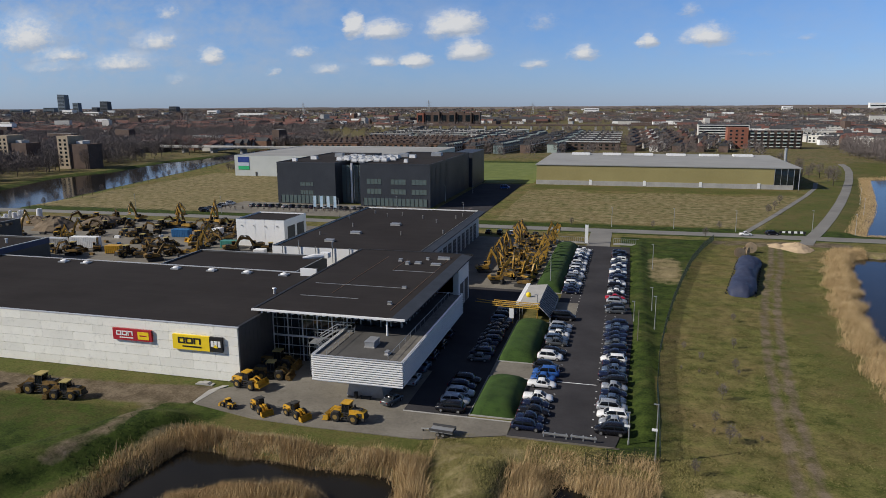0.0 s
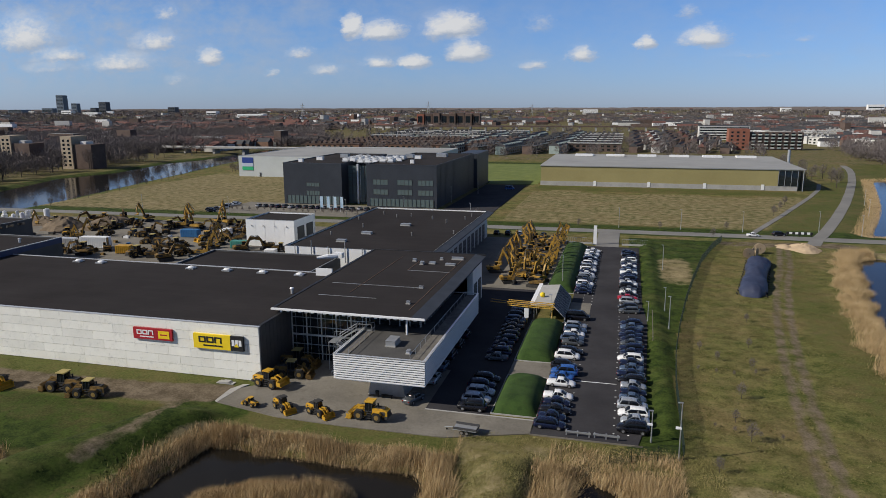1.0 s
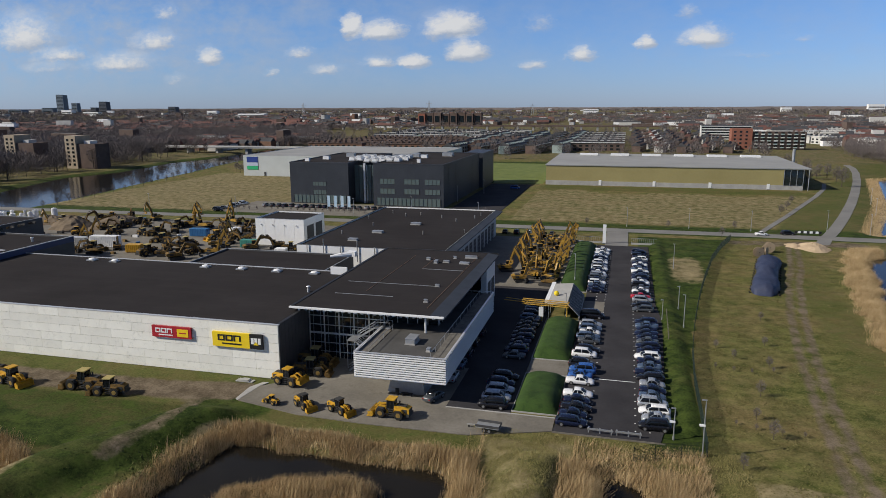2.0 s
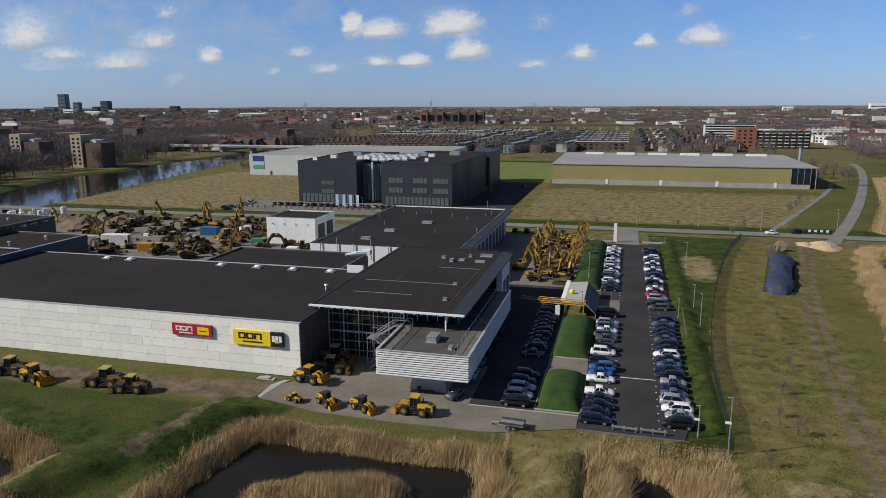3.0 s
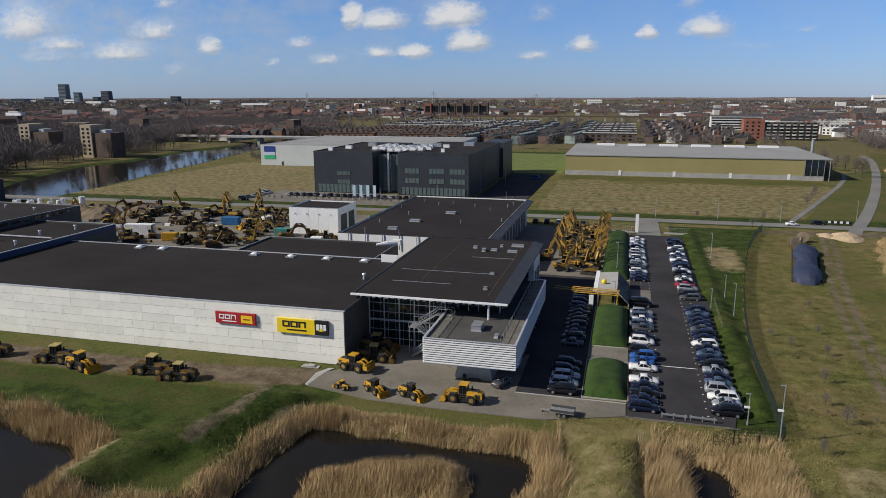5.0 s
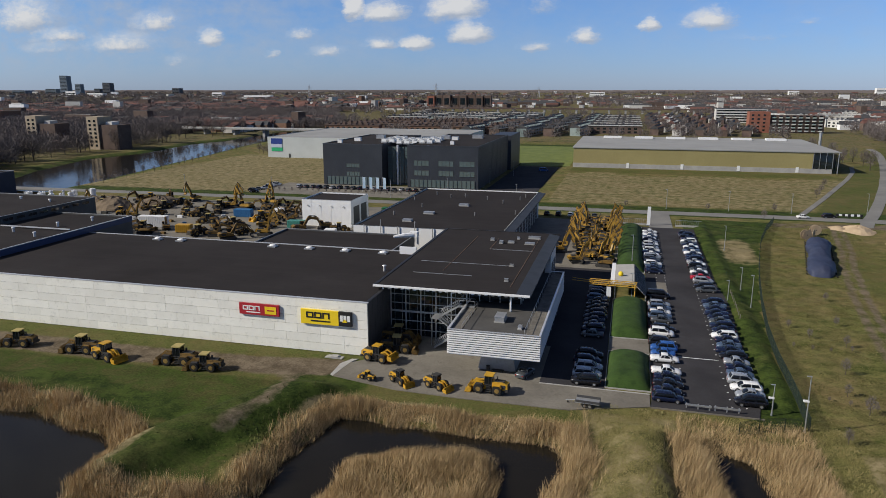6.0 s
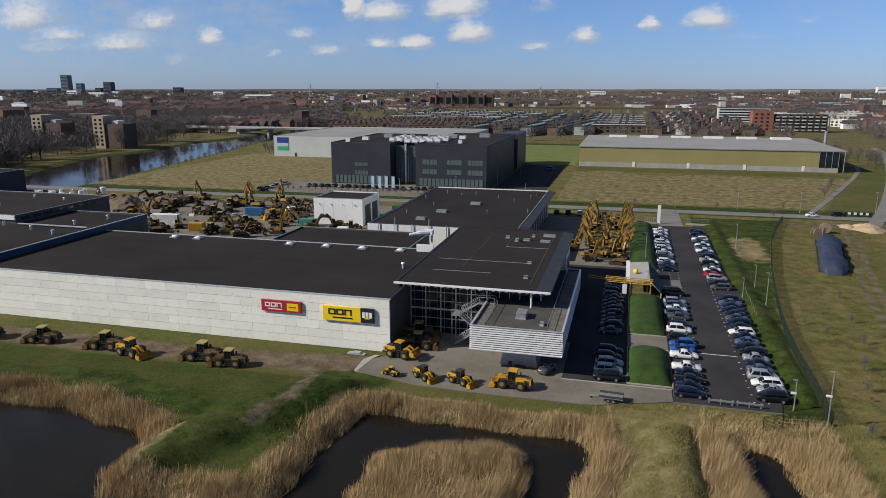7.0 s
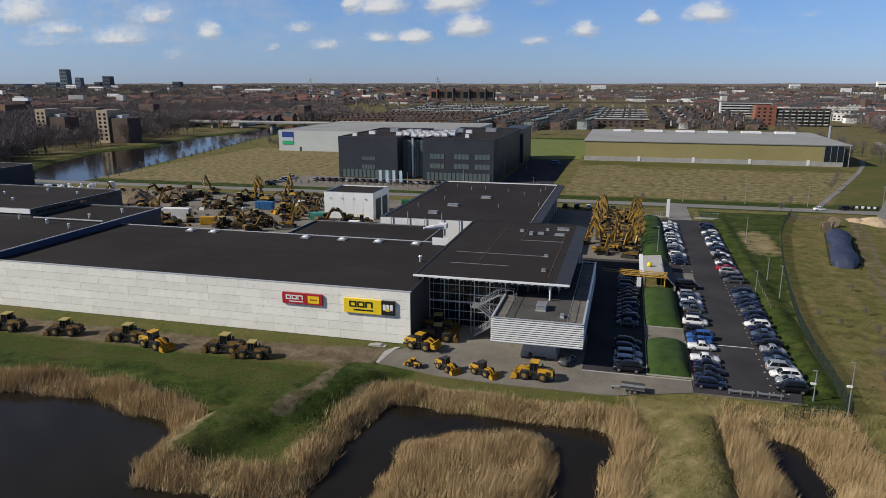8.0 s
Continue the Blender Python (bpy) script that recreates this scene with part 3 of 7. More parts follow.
def signs():
    y1 = 92.03
    a = thing("company_sign", "red and yellow company sign on pale panel wall", "sign")
    part("sign_board", bm_box(-82.4, -75.0, y1 - 0.35, y1, 5.55, 7.5), RED, a, "red board")
    part("emblem", bm_box(-77.6, -75.5, y1 - 0.39, y1 - 0.351, 5.85, 7.15), YELLOW, a, "small yellow mark")
    part("emblem_bar", bm_box(-77.2, -75.9, y1 - 0.42, y1 - 0.391, 6.4, 6.6), RED, a)
    stroke_word(a, WHITE, -81.7, 6.35, y1 - 0.351, 0.98)
    b = thing("company_sign", "yellow and black company sign on pale panel wall", "sign")
    part("sign_board", bm_box(-71.0, -64.3, y1 - 0.4, y1, 4.9, 7.35), YELLOW, b, "yellow board")
    part("sign_board", bm_box(-64.29, -62.0, y1 - 0.4, y1, 4.9, 7.35), BLACK, b, "black board")
    stroke_word(b, BLACK, -70.0, 5.95, y1 - 0.401, 1.28)
    bm = bmesh.new()
    for k in range(3):
        box(bm, -64.0 + k * 0.62, -63.52 + k * 0.62, y1 - 0.44, y1 - 0.401, 5.75, 6.75)
    part("lettering", bm, WHITE, b)
    t = bmesh.new()
    side(t, [(-63.6, 5.6), (-62.7, 5.6), (-63.15, 6.15)], y1 - 0.47, y1 - 0.442)
    part("emblem", t, YELLOW, b)


signs()


def entrance():
    e = thing("entrance_building", "glass-fronted entrance building under a wide flat canopy roof", "building")
    # canopy roof
    roof = part("canopy_roof", bm_box(-60.6, -36.6, 100.0, 149.2, 9.55, 9.9), ROOFING, e, "flat black roof with pale conduits")
    part("fascia", bm_box(-61.2, -34.2, 99.55, 99.95, 9.66, 9.95), WHITE, e, "white roof edge")
    part("fascia", bm_box(-61.2, -60.65, 99.95, 149.6, 9.45, 9.98), BLACK, e, "black roof edge")
    part("fascia", bm_box(-60.65, -34.2, 149.25, 149.6, 9.45, 10.0), BLACK, e)
    strip = bmesh.new()
    side(strip, [(-36.58, 9.5), (-34.2, 9.35), (-34.2, 9.6), (-36.58, 9.96)], 99.96, 149.24)
    part("roof_edge", strip, SHEET, e, "sloped blue-grey metal roof edge")
    part("soffit", bm_box(-60.6, -36.6, 100.55, 149.2, 9.42, 9.54), STEEL, e, "grey underside of canopy")
    # glass front
    gy = 103.2
    g = part("glass_front", bm_box(-59.2, -45.3, gy, gy + 0.1, 0.0, 9.42), GLAZING, e, "dark glass wall")
    for k in range(6):
        x = -59.2 + k * 2.75
        part("mullion", bm_box(x - 0.09, x + 0.09, gy - 0.16, gy - 0.002, 0.05, 9.4), ALU, g)
    for k, z in enumerate((1.1, 2.7, 4.3, 5.9, 7.5, 8.9)):
        part("transom", bm_box(-59.2, -45.35, gy - 0.10, gy - 0.003, z, z + (0.32 if z == 4.3 else 0.11)), ALU, g)
    for k in range(10):
        x = -58.5 + k * 1.375
        part("mullion", bm_box(x - 0.03, x + 0.03, gy - 0.07, gy - 0.004, 0.05, 9.4), STEEL, g)
    # Charcoal core: the dimness of interior and undercroft is put into the colour.
    part("core_wall", bm_box(-59.0, -36.2, gy + 6, 149, 0.0, 9.4), CHARCOAL, e, "charcoal block in place of the dim inside")
    part("east_glass", bm_box(-36.4, -36.2, 127, 139, 4.0, 9.4), GLAZING, e)
    part("east_wall", bm_box(-36.3, -35.0, 139.1, 148.8, 0.0, 9.4), WHITE, e, "white end wall")
    for k in range(2):
        part("opening", bm_box(-35.0, -34.96, 140.5 + k * 4.2, 143.6 + k * 4.2, 0.1, 5.2), CHARCOAL, e, "dark grey door")
    up = part("upper_glass", bm_box(-45.2, -36.3, 104.2, 104.3, 7.0, 9.42), GLAZING, e, "glazed upper storey")
    for k in range(6):
        part("mullion", bm_box(-45.2 + k * 1.78 - 0.05, -45.2 + k * 1.78 + 0.05, 104.08, 104.198, 7.0, 9.42), ALU, up)
    side_up = part("upper_glass", bm_box(-36.3, -36.2, 104.3, 126.9, 7.0, 9.42), GLAZING, e, "glazed upper storey")
    for k in range(12):
        part("mullion", bm_box(-36.198, -36.1, 104.4 + k * 2.0, 104.5 + k * 2.0, 7.0, 9.42), ALU, side_up)
    for x, y, z0, r in ((-59.6, 100.2, 0.0, 0.16), (-37.4, 100.3, 6.9, 0.17)):
        part("column", bm_tube((x, y, z0), (x, y, 9.45), r, seg=12), WHITE, e, "slim white column")
    for k in range(22):
        part("soffit_rib", bm_box(-58.6 + k * 1.12, -58.1 + k * 1.12, 100.0, 100.5, 9.33, 9.42), WHITE, e)
    # white upstand beside the hall roof
    part("stair_head", bm_box(-65.0, -61.4, 125.6, 126.0, 9.06, 10.6), WHITE, e, "white upstand above the hall roof")
    hood = bmesh.new()
    tube(hood, (-70.6, 138.2, 9.75), (-68.4, 139.4, 9.95), 0.25, 0.55, seg=8), tube(hood, (-68.4, 139.4, 9.95), (-66.4, 140.5, 9.95), 0.55, 0.55, seg=8)
    part("roof_hood", hood, WHITE, e, "white conical roof hood")
    part("roof_cabin", bm_box(-68.2, -66.2, 142, 143.6, 9.0, 10.2), WHITE, e, "white roof cabin")
    # roof furniture
    for x0, x1, y0, y1 in ((-57, -46, 109.4, 109.5), (-58, -40, 118, 118.1), (-52.0, -51.9, 112, 143), (-47, -38, 131, 131.1), (-38.2, -38.1, 104, 146), (-47, -46.9, 131, 141)):
        part("conduit", bm_box(x0, x1, y0, y1, 9.9, 9.97), STEEL if y1 - y0 < 1 else surf_line, roof)
    return e


surf_line = surf("rusty_line", (0.12, 0.075, 0.05), (0.17, 0.11, 0.08), 0.8)
ENTRANCE = entrance()


def roof_unit(x, y, z, w, d, h, label, mat=ALU):
    u = thing("roof_unit", label, "roof unit", at=(x, y, z))
    part("casing", bm_box(-w / 2, w / 2, -d / 2, d / 2, 0.15, h), mat, u)
    part("plinth", bm_box(-w / 2 - 0.1, w / 2 + 0.1, -d / 2 - 0.1, d / 2 + 0.1, 0, 0.15), CONCRETE, u)
    part("lid", bm_box(-w / 2 - 0.05, w / 2 + 0.05, -d / 2 - 0.05, d / 2 + 0.05, h, h + 0.06), STEEL, u)
    return u


for q in ((-45.6, 137, 9.9, 0.9, 1.6, 0.7), (-43.6, 138, 9.9, 1.6, 1.2, 0.45), (-39.5, 137.5, 9.9, 2.6, 1.4, 0.4), (-39.2, 143, 9.9, 3.4, 0.7, 0.7), (-42.6, 142, 9.9, 0.7, 0.7, 0.6),
          (-48.0, 139.5, 9.9, 1.0, 0.8, 0.6), (-40.2, 118.0, 9.9, 0.9, 0.5, 0.5), (-39.4, 107.5, 9.9, 0.8, 0.6, 0.6)):
    roof_unit(*q[:3], q[3] * 0.75, q[4] * 0.7, q[5] * 0.8, "small grey ventilation unit on a flat roof", STEEL)
for q in ((-75.5, 164, 2.4, 1.4), (-73.0, 176, 2.8, 1.6), (-66.5, 191, 2.8, 1.6)):
    roof_unit(q[0], q[1], 8.3, q[2], q[3], 0.55, "flat grey rooflight on black roofing", STEEL)


MACHSTEEL = surf("dull_zinc", (0.13, 0.13, 0.13), (0.24, 0.24, 0.24), 0.7, 0.8, 6.0, metal=0.2)


def vent(x, y, z, h=0.9, r=0.16, mat=None):
    v = thing("roof_vent", "short vent pipe on a flat roof", "vent", group="roof vents", at=(x, y, z))
    part("pipe", bm_tube((0, 0, 0), (0, 0, h), r, seg=8), mat or MACHSTEEL, v)
    part("cap", bm_tube((0, 0, h), (0, 0, h + 0.15), r * 1.5, r * 1.1, seg=8), mat or MACHSTEEL, v)


for x, y in ((-82, 172), (-78, 186), (-84, 198), (-60, 176), (-62, 204), (-56, 198), (-70, 208), (-80, 210), (-52, 206), (-51, 211), (-49.5, 181), (-74, 205)):
    vent(x, y, 8.3)
for x, y in ((-149, 117), (-153, 128), (-150, 136), (-158, 120), (-63.5, 112)):
    vent(x, y, 10.0 if x < -100 else 9.0, 1.0, 0.28, ALU)
for x, y in ((-176, 150), (-185, 137), (-196, 145), (-188, 152), (-205, 140)):
    vent(x, y, 11.3, 1.0, 0.3, ALU)


def louvre_box():
    b = thing("louvred_box", "cantilevered white louvred box in front of the entrance", "building extension")
    x0, x1, y0, y1, z0, z1 = -45.2, -31.0, 88.5, 126.3, 3.3, 7.15
    # Charcoal body and front backing colour in the shade of the slat gaps.
    inner = part("body", bm_box(x0 + 0.35, x1 - 0.35, y0 + 0.35, y1, z0 + 0.1, 6.75), CHARCOAL, b, "charcoal block in place of the dim inside")
    part("underside", bm_box(x0 + 0.1, x1 - 0.1, y0 + 0.1, y1, z0 - 0.05, z0 + 0.1), WHITE, b)
    front, east, west = part("front_frame", bm_box(x0 + 0.02, x1 - 0.02, y0 + 0.28, y0 + 0.34, z0 + 0.11, z1), CHARCOAL, b), part("east_frame", bm_box(x1 - 0.34, x1 - 0.28, y0 + 0.35, y1, z0 + 0.11, z1), STEEL, b), part("west_frame", bm_box(x0 + 0.28, x0 + 0.34, y0 + 0.35, 100.5, z0 + 0.11, z1), STEEL, b)
    n = 11
    p = (z1 - z0) / n
    prof = [(0.26, 0.0), (0.0, 0.02), (0.0, p * 0.50), (0.26, p * 0.60)]
    for k in range(n):
        z = z0 + k * p + 0.06
        bm = bmesh.new()
        vs = [[bm.verts.new((x, y0 + o, z + h)) for o, h in prof] for x in (x0, x1)]
        for a in range(4):
            c = (a + 1) % 4
            bm.faces.new((vs[0][a], vs[0][c], vs[1][c], vs[1][a]))
        bm.faces.new(vs[0]), bm.faces.new(vs[1][::-1])
        part("slat", bm, LOUVRE, front)
        for side_x, sgn, par, ye in ((x1, -1, east, y1), (x0, 1, west, 100.5)):
            bm = bmesh.new()
            vs = [[bm.verts.new((side_x + sgn * o, y, z + h)) for o, h in prof] for y in (y0 + 0.27, ye)]
            for a in range(4):
                c = (a + 1) % 4
                bm.faces.new((vs[0][a], vs[0][c], vs[1][c], vs[1][a]))
            bm.faces.new(vs[0]), bm.faces.new(vs[1][::-1])
            part("slat", bm, LOUVRE, par)
    part("roof", bm_box(x0 + 0.36, x1 - 0.36, y0 + 0.36, y1, 6.75, 6.85), GREYFELT, b, "grey felt roof of the box")
    part("gravel", bm_box(-33.4, x1 - 0.4, y0 + 0.5, y1 - 0.2, 6.852, 6.93), GRAVEL, b, "gravel strip")
    part("gravel", bm_box(x0 + 0.4, -43.2, y0 + 0.9, 100.5, 6.852, 6.93), GRAVEL, b, "gravel strip")
    part("gravel", bm_box(x0 + 0.4, -33.5, y0 + 0.4, y0 + 0.85, 6.852, 6.92), GRAVEL, b, "gravel strip")
    ring(b, x0 - 0.02, x1 + 0.02, y0 - 0.02, y1, z1 + 0.06, z1 + 0.16, 0.3, ALU)
    rail = part("rail", bm_tube((-33.5, y0 + 1, 7.75), (-33.5, y1 - 1, 7.75), 0.04), STEEL, b, "steel safety rail")
    for k in range(14):
        part("rail_post", bm_tube((-33.5, y0 + 1 + k * 2.7, 6.85), (-33.5, y0 + 1 + k * 2.7, 7.75), 0.035, seg=6), STEEL, rail)
    rail = part("rail", bm_tube((-43.1, y0 + 1, 7.75), (-43.1, 101, 7.75), 0.04), STEEL, b, "steel safety rail")
    for k in range(6):
        part("rail_post", bm_tube((-43.1, y0 + 1 + k * 2.2, 6.85), (-43.1, y0 + 1 + k * 2.2, 7.75), 0.035, seg=6), STEEL, rail)
    # pier under the box
    pier = bmesh.new()
    side(pier, [(-41.0, 0.0), (-35.0, 0.0), (-35.6, 3.24), (-40.2, 3.24)], 91.5, 100.0)
    part("pier", pier, CONCRETE, b, "pale concrete pier")
    # Rear pier takes the undercroft's shade as a charcoal colour.
    part("pier", bm_box(-36.5, -35.0, 112, 126, 0, 3.24), CHARCOAL, b)
    return b


louvre_box()
roof_unit(-38.2, 95.6, 6.85, 1.5, 2.6, 0.9, "grey ventilation unit on the box roof", STEEL)
roof_unit(-34.6, 92.3, 6.85, 0.5, 0.9, 0.5, "small pale duct on the box roof")


def staircase():
    s = thing("outdoor_stairs", "zigzag galvanised steel stairs beside the box", "stairs")
    def flight(x0, z0, x1, z1, y0, y1):
        n = int(abs(z1 - z0) / 0.19)
        for y in (y0, y1):
            bm = bmesh.new()
            side(bm, [(x0, z0 - 0.15), (x1, z1 - 0.15), (x1, z1 + 0.12), (x0, z0 + 0.12)], y - 0.03, y + 0.03)
            part("stringer", bm, STEEL, s)
            part("handrail", bm_tube((x0, y, z0 + 1.0), (x1, y, z1 + 1.0), 0.04), STEEL, s)
            part("handrail", bm_tube((x0, y, z0 + 0.55), (x1, y, z1 + 0.55), 0.03), STEEL, s)
        for k in range(n):
            f = (k + 0.5) / n
            x, z = x0 + (x1 - x0) * f, z0 + (z1 - z0) * f
            part("tread", bm_box(x - 0.15, x + 0.15, y0 + 0.04, y1 - 0.04, z - 0.02, z + 0.02), STEEL, s)
    def landing(x0, x1, y0, y1, z):
        part("landing", bm_box(x0, x1, y0, y1, z - 0.1, z), STEEL, s)
        for y in (y0, y1):
            part("handrail", bm_tube((x0, y, z + 1), (x1, y, z + 1), 0.04), STEEL, s)
            for x in (x0, x1):
                part("rail_post", bm_tube((x, y, z), (x, y, z + 1.0), 0.03, seg=6), STEEL, s)
    landing(-46.2, -43.6, 100.6, 102.0, 7.0)
    flight(-46.2, 7.0, -49.4, 4.9, 100.7, 101.9)
    landing(-50.8, -49.4, 99.2, 101.9, 4.9)
    flight(-49.4, 4.9, -46.4, 2.6, 99.3, 100.5)
    landing(-46.4, -45.3, 98.0, 100.5, 2.6)
    flight(-46.4, 2.6, -50.0, 0.1, 98.1, 99.2)
    for x, y, z in ((-50.7, 99.3, 4.9), (-50.7, 101.8, 4.9), (-45.5, 98.1, 2.6), (-46.1, 102.1, 7.0)):
        part("post", bm_tube((x, y, 0), (x, y, z), 0.07), STEEL, s)


staircase()
roof_block("low_wing", "low wing with flat black roof behind the hall", -100.3, -67.5, 128.3, 144.2, 9.0, CHARCOAL)


def rear_hall():
    # Side walls greyer than the front: the east side's shade is in the colour.
    b, walls = roof_block("rear_hall", "rear hall with flat black roof and white front wall", -87, -48.2, 154.5, 222, 8.6, WHITE, edge=CHARCOAL, side_mat=PALEMETAL)
    for k in range(11):
        y = 160 + k * 5.4
        d = part("roller_door", bm_box(-48.2, -48.12, y, y + 3.4, 0.1, 5.2), CHARCOAL, b, "dark roller door")
        for j in range(4):
            part("slat", bm_box(-48.119, -48.09, y + 0.05, y + 3.35, 0.9 + j * 1.2, 0.96 + j * 1.2), STEEL, d)
    lip = bmesh.new()
    side(lip, [(-48.15, 8.2), (-46.0, 8.0), (-46.0, 8.25), (-48.15, 8.62)], 156, 222)
    part("roof_edge", lip, SHEET, b, "sloped grey metal roof edge")
    for k in range(5):
        part("flue", bm_tube((-84 + k * 4.5, 154.2, 5), (-84 + k * 4.5, 154.2, 10.4 if k % 2 else 8.9), 0.12), STEEL, b, "thin steel flue")


rear_hall()


def west_wing():
    b, walls = roof_block("west_wing", "west wing with flat black roof and blue edge", -205, -144.0, 93.5, 143, 10.3, CHARCOAL, sunk=0.35)
    part("blue_fascia", bm_box(-143.99, -143.86, 93.0, 143, 9.02, 10.3), BLUE, b, "blue metal fascia")
    part("coping", bm_box(-144.1, -143.8, 93.0, 143, 10.41, 10.5), ALU, b)
    part("duct", bm_box(-166, -146, 124.0, 124.25, 10.3, 10.55), ALU, b, "pale duct across the roof")
    b2, walls = roof_block("west_block", "raised dark roof block with a white front band", -240, -168, 125.5, 158, 12.0, CHARCOAL)
    part("white_band", bm_box(-240, -168, 125.2, 125.49, 10.9, 11.95), WHITE, b2, "white front band")
    for k in range(8):
        window(walls[3], 127 + k * 3.7, 129.6 + k * 3.7, -168.0, 10.7, 11.4, GLAZING, CHARCOAL, 2, 1, axis="y")
    part("flue", bm_tube((-169.2, 123.2, 9.95), (-169.2, 123.2, 11.0), 0.3), ALU, b2, "round pale flue")
    n, walls = roof_block("navy_building", "low navy blue building behind the yard", -340, -263, 204, 222, 9.5, BLUE_DARK)
    part("lettering", bm_box(-272, -267, 203.9, 203.99, 6.4, 7.6), RED, n, "small red mark")


BLUE_DARK = surf("navy_cladding", (0.016, 0.022, 0.045), (0.026, 0.034, 0.062), 0.5, 0.2, 3.0)
west_wing()


def workshop():
    b, walls = roof_block("workshop", "small white flat-roofed workshop beside the yard", -119, -102.4, 190.5, 205.5, 8.4, WHITE, side_mat=WHITE)
    for k in range(4):
        part("lamp", bm_tube((-117 + k * 4, 190.2, 6.4), (-117 + k * 4, 190.45, 6.6), 0.15), STEEL, b, "small wall lamp")
    for k in range(2):
        part("roller_door", bm_box(-102.4, -102.33, 192.5 + k * 6.3, 197.3 + k * 6.3, 0.1, 6.2), CHARCOAL, b, "dark roller door")
    for k in range(5):
        part("joint", bm_box(-115.7 + k * 3.3, -115.67 + k * 3.3, 190.48, 190.495, 0, 8.3), ALU, b)


workshop()


def dark_office():
    b = thing("office_building", "dark grey office building with a glass stair bay", "building")
    H = 17.8
    left = part("west_volume", bm_box(-152, -124.2, 280, 340, -0.3, H), DARKWALL, b, "dark clad west volume")
    right = part("east_volume", bm_box(-112.3, -81, 279, 352, -0.3, H), DARKWALL, b, "dark clad east volume")
    part("rear_volume", bm_box(-124.19, -112.31, 300, 345, -0.3, H - 0.5), DARKWALL, b)
    part("rear_volume", bm_box(-90, -79.5, 354, 384, -0.3, H), DARKWALL, b, "dark clad rear block")
    part("roof", bm_box(-151.6, -124.6, 280.4, 339.6, H + 0.001, H + 0.12), ROOFING, b)
    part("roof", bm_box(-111.9, -81.4, 279.4, 351.6, H + 0.001, H + 0.12), ROOFING, b)
    for q in ((-152.05, -124.15, 279.95, 340.05), (-112.35, -80.95, 278.95, 352.05)):
        ring(b, *q, H + 0.002, H + 0.5, 0.35, DARKWALL)
    bay = part("glass_bay", bm_box(-124.1, -112.4, 287, 287.2, 0, H - 1.0), PALEGLASS, b, "grey-green glass stair bay")
    for k in range(7):
        part("mullion", bm_box(-124.0 + k * 1.93, -123.85 + k * 1.93, 286.8, 286.99, 0, H - 1), ALU if k == 3 else CHARCOAL, bay)
    for k in range(9):
        part("transom", bm_box(-124.1, -112.4, 286.85, 286.995, 1.8 * k + 0.6, 1.8 * k + 0.72), CHARCOAL, bay)
    part("stair_core", bm_box(-119.4, -118.6, 285.8, 286.7, 0, H - 0.2), ALU, b, "pale vertical fin")
    for z in (8.6, 12.4 - 0.2):
        window(left, -141, -134.8, 280, z - 4.4 + (0.2 if z > 9 else 0), z - 2.6 + 3.4 * 0, PALEGLASS, CHARCOAL, 5)
    for z in (4.8, 9.0):
        for x in (-109.3, -98.4, -89.2):
            window(right, x, x + 6.6, 279, z + 0.6, z + 2.8, PALEGLASS, CHARCOAL, 4, 1)
    base = part("glazed_base", bm_box(-150.5, -125.5, 279.9, 279.98, 0.3, 3.8), PALEGLASS, b, "glazed ground storey")
    for k in range(14):
        part("mullion", bm_box(-150.5 + k * 1.92, -150.42 + k * 1.92, 279.75, 279.89, 0.3, 3.8), CHARCOAL, base)
    base = part("glazed_base", bm_box(-111, -82.5, 278.9, 278.98, 0.4, 3.6), PALEGLASS, b, "glazed ground storey")
    for k in range(16):
        part("mullion", bm_box(-111 + k * 1.9, -110.9 + k * 1.9, 278.75, 278.89, 0.4, 3.6), CHARCOAL, base)
    for k in range(34):
        part("seam", bm_box(-81, -80.94, 281 + k * 2.1, 281.07 + k * 2.1, 0.0, H - 0.1), CHARCOAL, right)
    # plant on the roof
    for k in range(7):
        for j in range(3):
            u = thing("chiller", "white roof chiller with round fans", "roof unit", group="roof chillers", at=(-128 + k * 3.6, 296 + j * 8, H - 0.4 if -124.2 < -128 + k * 3.6 < -112.3 else H + 0.12))
            part("casing", bm_box(-1.15, 1.15, -2.4, 2.4, 0.5, 1.6), WHITE, u)
            part("frame", bm_box(-1.4, 1.4, -2.7, 2.7, 0, 0.5), STEEL, u)
            for f in (-1.3, 1.3):
                part("fan", bm_tube((0, f, 1.6), (0, f, 1.85), 0.8, seg=10), STEEL, u)
    for x, y, w in ((-143, 300, 3), (-138, 318, 4), (-147, 288, 2), (-106, 322, 4), (-100, 316, 3), (-104, 300, 2), (-95, 290, 1.6), (-92, 330, 5)):
        roof_unit(x, y, H + 0.12, w, w * 0.7, 1.6, "pale ventilation unit on an office roof", WHITE if w < 4 else STEEL)
    # banners in front
    for k in range(4):
        f = thing("banner", "pale blue banner on a tall pole", "flag", group="banners before the office", at=(-126.5 + k * 3.0, 262, 0))
        part("pole", bm_tube((0, 0, 0), (0, 0, 6.4), 0.07), ALU, f)
        part("cloth", bm_box(0.08, 1.3, -0.02, 0.02, 1.6, 6.2), BANNER, f)


BANNER = surf("pale_blue_cloth", (0.30, 0.45, 0.60), (0.50, 0.62, 0.72), 0.8, 0.4, 2.0)
dark_office()


